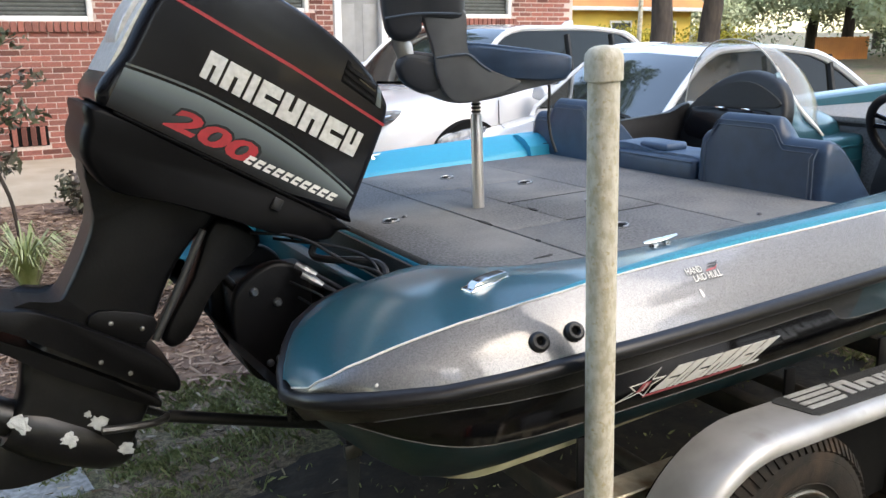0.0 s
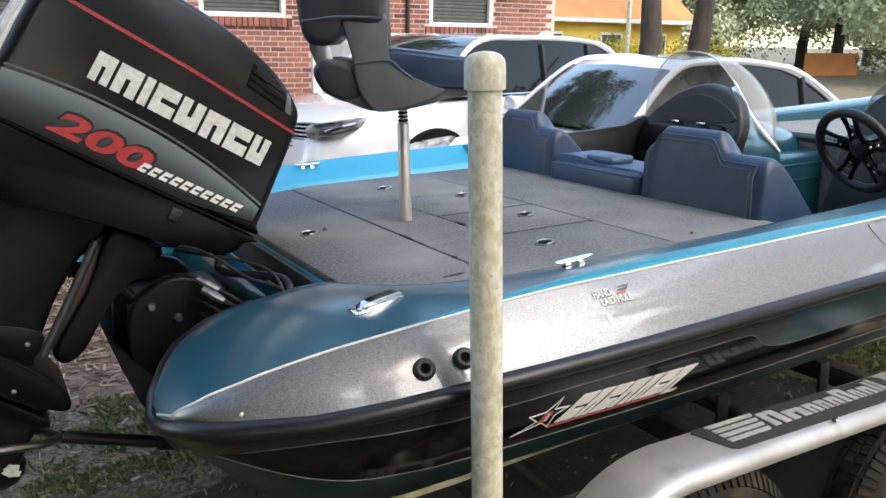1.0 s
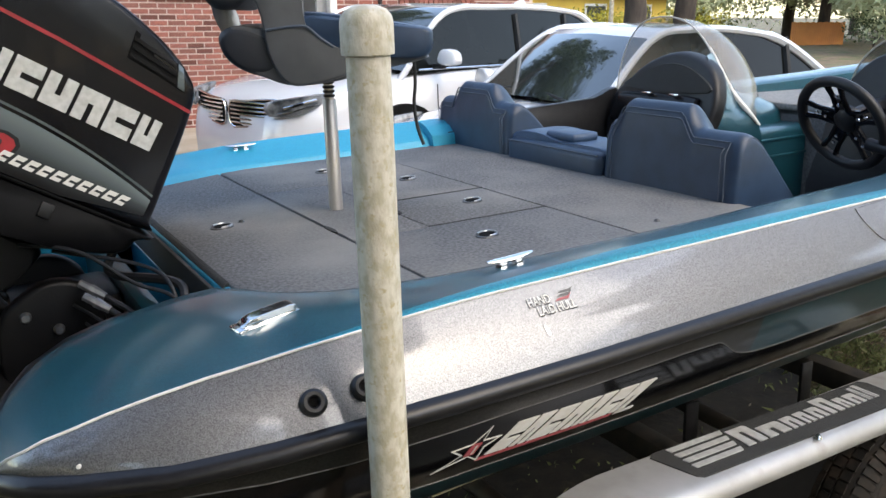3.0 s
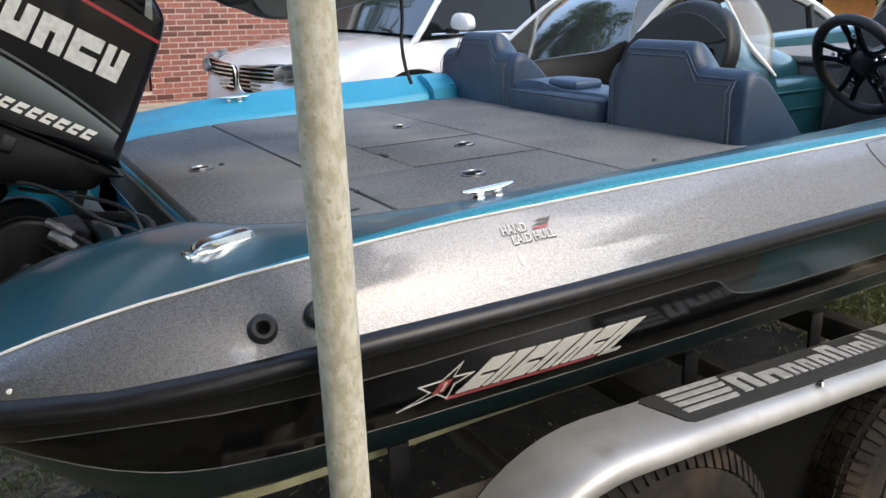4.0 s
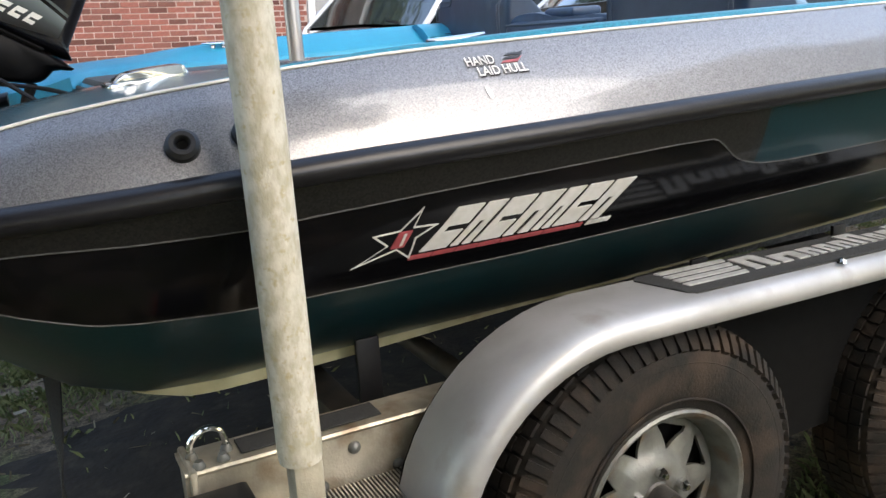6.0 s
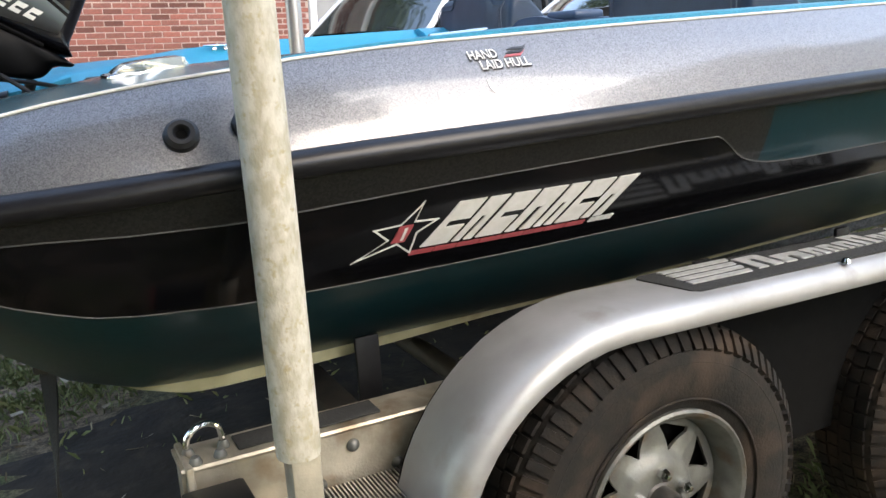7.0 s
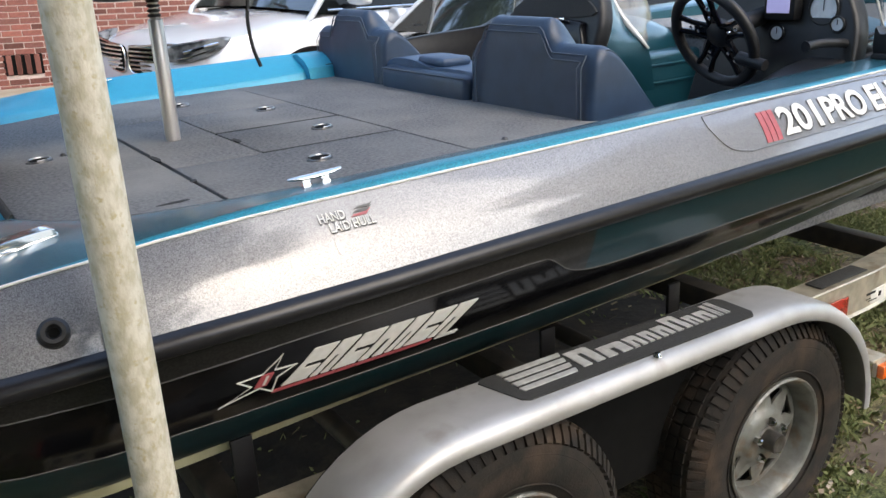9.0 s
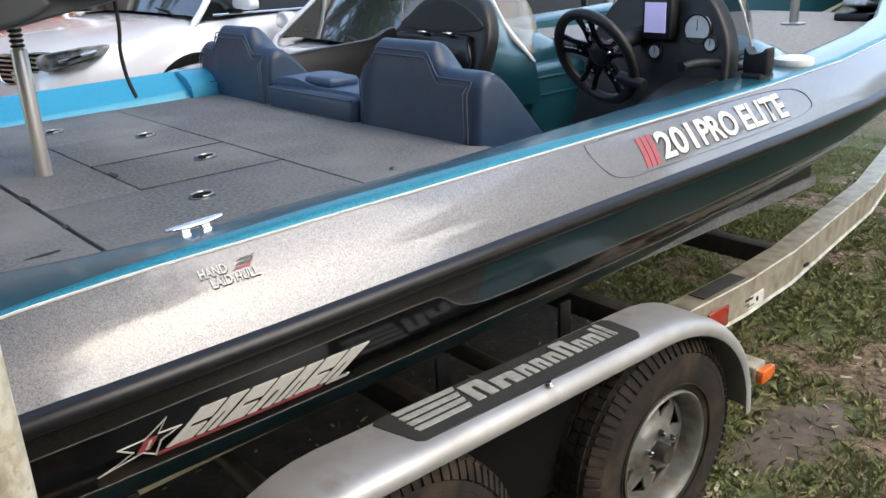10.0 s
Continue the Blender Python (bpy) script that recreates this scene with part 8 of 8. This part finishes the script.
def build_pole():
    bm = bmesh.new()
    tube(bm, [(17.3, 19.0, 0), (17.3, 19.0, 5.5)], 0.07, 10)
    solo("utility_pole", bm, GALV, "slim grey utility pole by the lawn", "pole")


build_pole()


def build_bed_plants():
    rnd = random.Random(5)
    # young dark-leaved tree by the bed
    t = thing("sapling", "young shrub with dark purple-green leaves", "shrub", "", (0.10, 6.6, ground_z(0.1, 6.6)))
    bm = bmesh.new()
    tube(bm, curve_points([(0.1, 0, -0.05), (0.07, 0, 0.5), (-0.02, 0.02, 0.9), (0.0, 0, 1.6)], 5), 0.014, 7)
    for k in range(9):
        zz = 0.75 + k * 0.1
        a = rnd.uniform(0, 6.28)
        tube(bm, [(0, 0, zz), (0.25 * math.cos(a), 0.2 * math.sin(a), zz + 0.12)], [0.007, 0.003], 5)
    part("stem", bm, BARK, t)
    bm = bmesh.new()
    for k in range(22):
        a = rnd.uniform(0, 6.28)
        q = rnd.uniform(0.05, 0.34)
        leaf_cloud(bm, (q * math.cos(a), q * math.sin(a), rnd.uniform(0.72, 1.75)), (0.13, 0.13, 0.07), 34, 0.035, rnd)
    part("leaves", bm, SHRUB_PURPLE, t, angle=0)
    build_bush("bed_shrub", 0.78, 8.2, 0.28, 0.45, SHRUB_PURPLE, 61, "small dark-leaved shrub in the mulch", 420, 0.035)
    build_bush("bed_shrub", 1.15, 7.9, 0.2, 0.3, LEAF_DARK, 62, "small green shrub in the mulch", 300, 0.035)
    grass_leaf = material("liriope_leaf", (0.16, 0.20, 0.06), 0.6, 0, (0.32, 0.33, 0.18), 6)
    for x, y, r, n in ((0.18, 6.0, 0.42, 150), (1.05, 5.25, 0.30, 110), (1.35, 7.5, 0.22, 80)):
        g = thing("ornamental_grass", "clump of arching variegated grass in the mulch", "grass clump", "grass clumps", (x, y, ground_z(x, y) + 0.03))
        bm = bmesh.new()
        for k in range(n):
            a = rnd.uniform(0, 6.28)
            L = r * rnd.uniform(0.7, 1.3)
            w = 0.006
            d = Vector((math.cos(a), math.sin(a), 0))
            s = Vector((-d.y, d.x, 0)) * w
            lean = rnd.uniform(0.25, 0.9)
            p = [Vector((0, 0, 0)) + d * 0.04 * rnd.random(), d * L * lean * 0.4 + Vector((0, 0, L * 0.65)), d * L * lean * 0.85 + Vector((0, 0, L * 0.85)), d * L * lean * 1.25 + Vector((0, 0, L * 0.7))]
            v = []
            for i, q in enumerate(p):
                ss = s * (1, 1, 0.8, 0.1)[i]
                v.append((bm.verts.new(q - ss), bm.verts.new(q + ss)))
            for i in range(3):
                bm.faces.new((v[i][0], v[i][1], v[i + 1][1], v[i + 1][0]))
        part("blades", bm, grass_leaf, g, angle=0)


build_bed_plants()


def build_paver():
    bm = bmesh.new()
    box(bm, (0, 0, -0.01), (0.78, 0.95, 0.09), 0.014, Matrix.Rotation(0.12, 3, "Z"))
    p = solo("paver", bm, PAVER, "pale speckled concrete paver set into the lawn edge", "paver")
    p.location = (-0.22, 3.83, ground_z(-0.22, 3.83))


build_paver()


def strew(name, label, n, area, mats, size, seed, kind="blade"):
    """Many small pieces on the ground as one object."""
    rnd = np.random.RandomState(seed)
    verts, faces = [], []
    x0, x1, y0, y1 = area
    for k in range(n):
        x, y = rnd.uniform(x0, x1), rnd.uniform(y0, y1)
        d = 0.7 * noise.noise(Vector((x * 1.3, y * 1.3, 2.0))) + 0.8 * noise.noise(Vector((x * 6.5, y * 6.5, 5.0)))
        rim = min(x - x0, x1 - x, y - y0, y1 - y)
        if rnd.random_sample() > 0.05 + rim / 1.2:
            continue
        # litter kept off the shade-dark oval under the boat
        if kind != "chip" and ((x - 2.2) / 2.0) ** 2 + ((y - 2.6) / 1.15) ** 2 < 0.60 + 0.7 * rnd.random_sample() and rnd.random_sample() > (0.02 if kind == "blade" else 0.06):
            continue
        if kind == "blade" and ((x - 3.52) / 0.42) ** 2 + ((y - 1.30) / 0.20) ** 2 < 0.3 + 0.8 * rnd.random_sample() and rnd.random_sample() > 0.12:
            continue
        if kind == "blade" and d < -0.06 + 0.35 * (rnd.random_sample() - 0.5):
            continue
        z = ground_z(x, y) + (0.035 if kind == "chip" else 0)
        a = rnd.uniform(0, 6.28)
        if kind == "blade":
            h = size * rnd.uniform(0.4, 1.2)
            w = 0.0034
            lx, ly = rnd.normal(0, 0.75) * h, rnd.normal(0, 0.75) * h
            i = len(verts)
            verts += [(x - w * math.cos(a), y - w * math.sin(a), z - 0.01), (x + w * math.cos(a), y + w * math.sin(a), z - 0.01), (x + lx * 0.5 + w * 0.7, y + ly * 0.5, z + h * 0.75), (x + lx, y + ly, z + h)]
            faces += [(i, i + 1, i + 2), (i, i + 2, i + 3)]
        else:
            l, w = size * rnd.uniform(0.5, 1.4), size * rnd.uniform(0.15, 0.4) * (0.35 if kind in ("straw", "chip") else 1)
            t = rnd.uniform(-0.3, 0.3)
            u = (math.cos(a), math.sin(a))
            i = len(verts)
            zz = z + rnd.uniform(0.0, 0.015)
            verts += [(x + u[0] * l - u[1] * w, y + u[1] * l + u[0] * w, zz + l * t), (x - u[0] * l - u[1] * w, y - u[1] * l + u[0] * w, zz - l * t * 0.3), (x - u[0] * l + u[1] * w, y - u[1] * l - u[0] * w, zz - l * t * 0.3 + 0.004),
                      (x + u[0] * l + u[1] * w, y + u[1] * l - u[0] * w, zz + l * t + 0.006)]
            faces += [(i, i + 1, i + 2, i + 3)]
    me = bpy.data.meshes.new(name)
    me.from_pydata(verts, [], faces)
    me.materials.append(mats)
    ob = new(name, me)
    return tagged(ob, label, name.replace("_", " "), kind="stuff")


def island(name, dark, light):
    m = material(name, dark, 0.8, 0, scale=3)
    nt = m.node_tree
    b = nt.nodes["Principled BSDF"]
    g = nt.nodes.new("ShaderNodeNewGeometry")
    x = nt.nodes.new("ShaderNodeMix")
    x.data_type = "RGBA"
    x.inputs[6].default_value, x.inputs[7].default_value = (*dark, 1), (*light, 1)
    nt.links.new(g.outputs["Random Per Island"], x.inputs[0])
    nt.links.new(x.outputs[2], b.inputs["Base Color"])
    return m


GRASS = island("grass_blades", (0.085, 0.110, 0.036), (0.25, 0.265, 0.115))
CHIPS = island("mulch_chips", (0.07, 0.036, 0.022), (0.36, 0.25, 0.18))
THATCH = island("dry_grass_stalks", (0.10, 0.07, 0.035), (0.30, 0.24, 0.14))
LITTER = island("dry_leaves", (0.12, 0.07, 0.03), (0.42, 0.36, 0.28))
strew("lawn_grass", "clumpy green lawn grass with bare soil between", 520000, (-2.2, 9.2, -0.6, 5.0), GRASS, 0.034, 11)
strew("mulch_chips", "brown shredded wood mulch and twigs", 30000, (-1.5, 2.3, 4.0, 8.7), CHIPS, 0.042, 12, "chip")
strew("dry_thatch", "straw-coloured dry grass litter on the soil", 24000, (-2.2, 9.2, -0.6, 5.0), THATCH, 0.022, 17, "straw")
strew("fallen_leaves", "dry fallen leaves on grass and mulch", 11000, (-2.2, 9.2, -0.6, 7.0), LITTER, 0.018, 13, "leaf")


# ---------------------------------------------------------------- bricks of the house wall
def lay_bricks():
    near, far = [], []
    z = HOUSE_Z0 - 0.08
    row = 0
    while z < HOUSE_Z1 - COURSE:
        x = HOUSE_X0 + (row % 2) * 0.1066
        while x + BRICK_L < HOUSE_X1:
            zc = z + COURSE / 2
            spans = [(x, x + BRICK_L)]
            holes = [(v0 - 0.015, v0 + 0.385) for v0 in (0.41, 2.2) if 0.42 < zc < 0.68]
            for o0, o1, oz0, oz1 in OPENINGS:
                if oz0 - 0.13 < zc < oz0 + 0.01 and oz0 > 1:
                    holes.append((o0 - 0.085, o1 + 0.085))
                elif oz0 - 0.02 < zc < oz1 + 0.02:
                    holes.append((o0 - 0.008, o1 + 0.008))
            for h0, h1 in holes:
                spans = [q for a, b in spans for q in (((a, min(b, h0)), (max(a, h1), b)) if b > h0 and a < h1 else ((a, b),)) if q[1] - q[0] > 0.03]
            for a, b in spans:
                whole = b - a > BRICK_L - 0.001
                (near if (whole and -0.3 < a < 2.75 and zc < 1.82 and len(near) < 300) else far).append(((a + b) / 2, zc, b - a))
            x += BRICK_L + 0.010
        z += COURSE
        row += 1
    bm = bmesh.new()
    box(bm, (0, 0, 0), (BRICK_L, 0.03, 0.0575), 0.004, seg=1)
    me = bpy.data.meshes.new("brick")
    bm.to_mesh(me)
    bm.free()
    me.materials.append(BRICK)
    for x, zc, ln in near:
        o = new("brick", me)
        o.location = (x, WALL_Y + 0.005, zc)
        o.parent = HOUSE
    verts, faces = [], []
    rnd = random.Random(3)
    for x, zc, ln in far:
        i = len(verts)
        d = rnd.uniform(-0.001, 0.002)
        for sx in (-1, 1):
            for sz in (-1, 1):
                verts.append((x + sx * ln / 2, WALL_Y + 0.02, zc + sz * 0.02875))
                verts.append((x + sx * (ln / 2 - 0.004), WALL_Y - 0.010 - d, zc + sz * 0.02475))
        # index order: (-,-)0,1 (-,+)2,3 (+,-)4,5 (+,+)6,7
        faces += [(i + 1, i + 5, i + 7, i + 3), (i, i + 1, i + 3, i + 2), (i + 4, i + 6, i + 7, i + 5), (i, i + 4, i + 5, i + 1), (i + 2, i + 3, i + 7, i + 6)]
    me = bpy.data.meshes.new("brickwork")
    me.from_pydata(verts, [], faces)
    me.materials.append(BRICK)
    ob = new("brickwork", me)
    ob.parent = HOUSE
    ob["kind"] = "stuff"


lay_bricks()

# boat, trailer and post lean with the yard
for ob in ON_BOAT:
    ob.matrix_basis = BOAT @ ob.matrix_basis
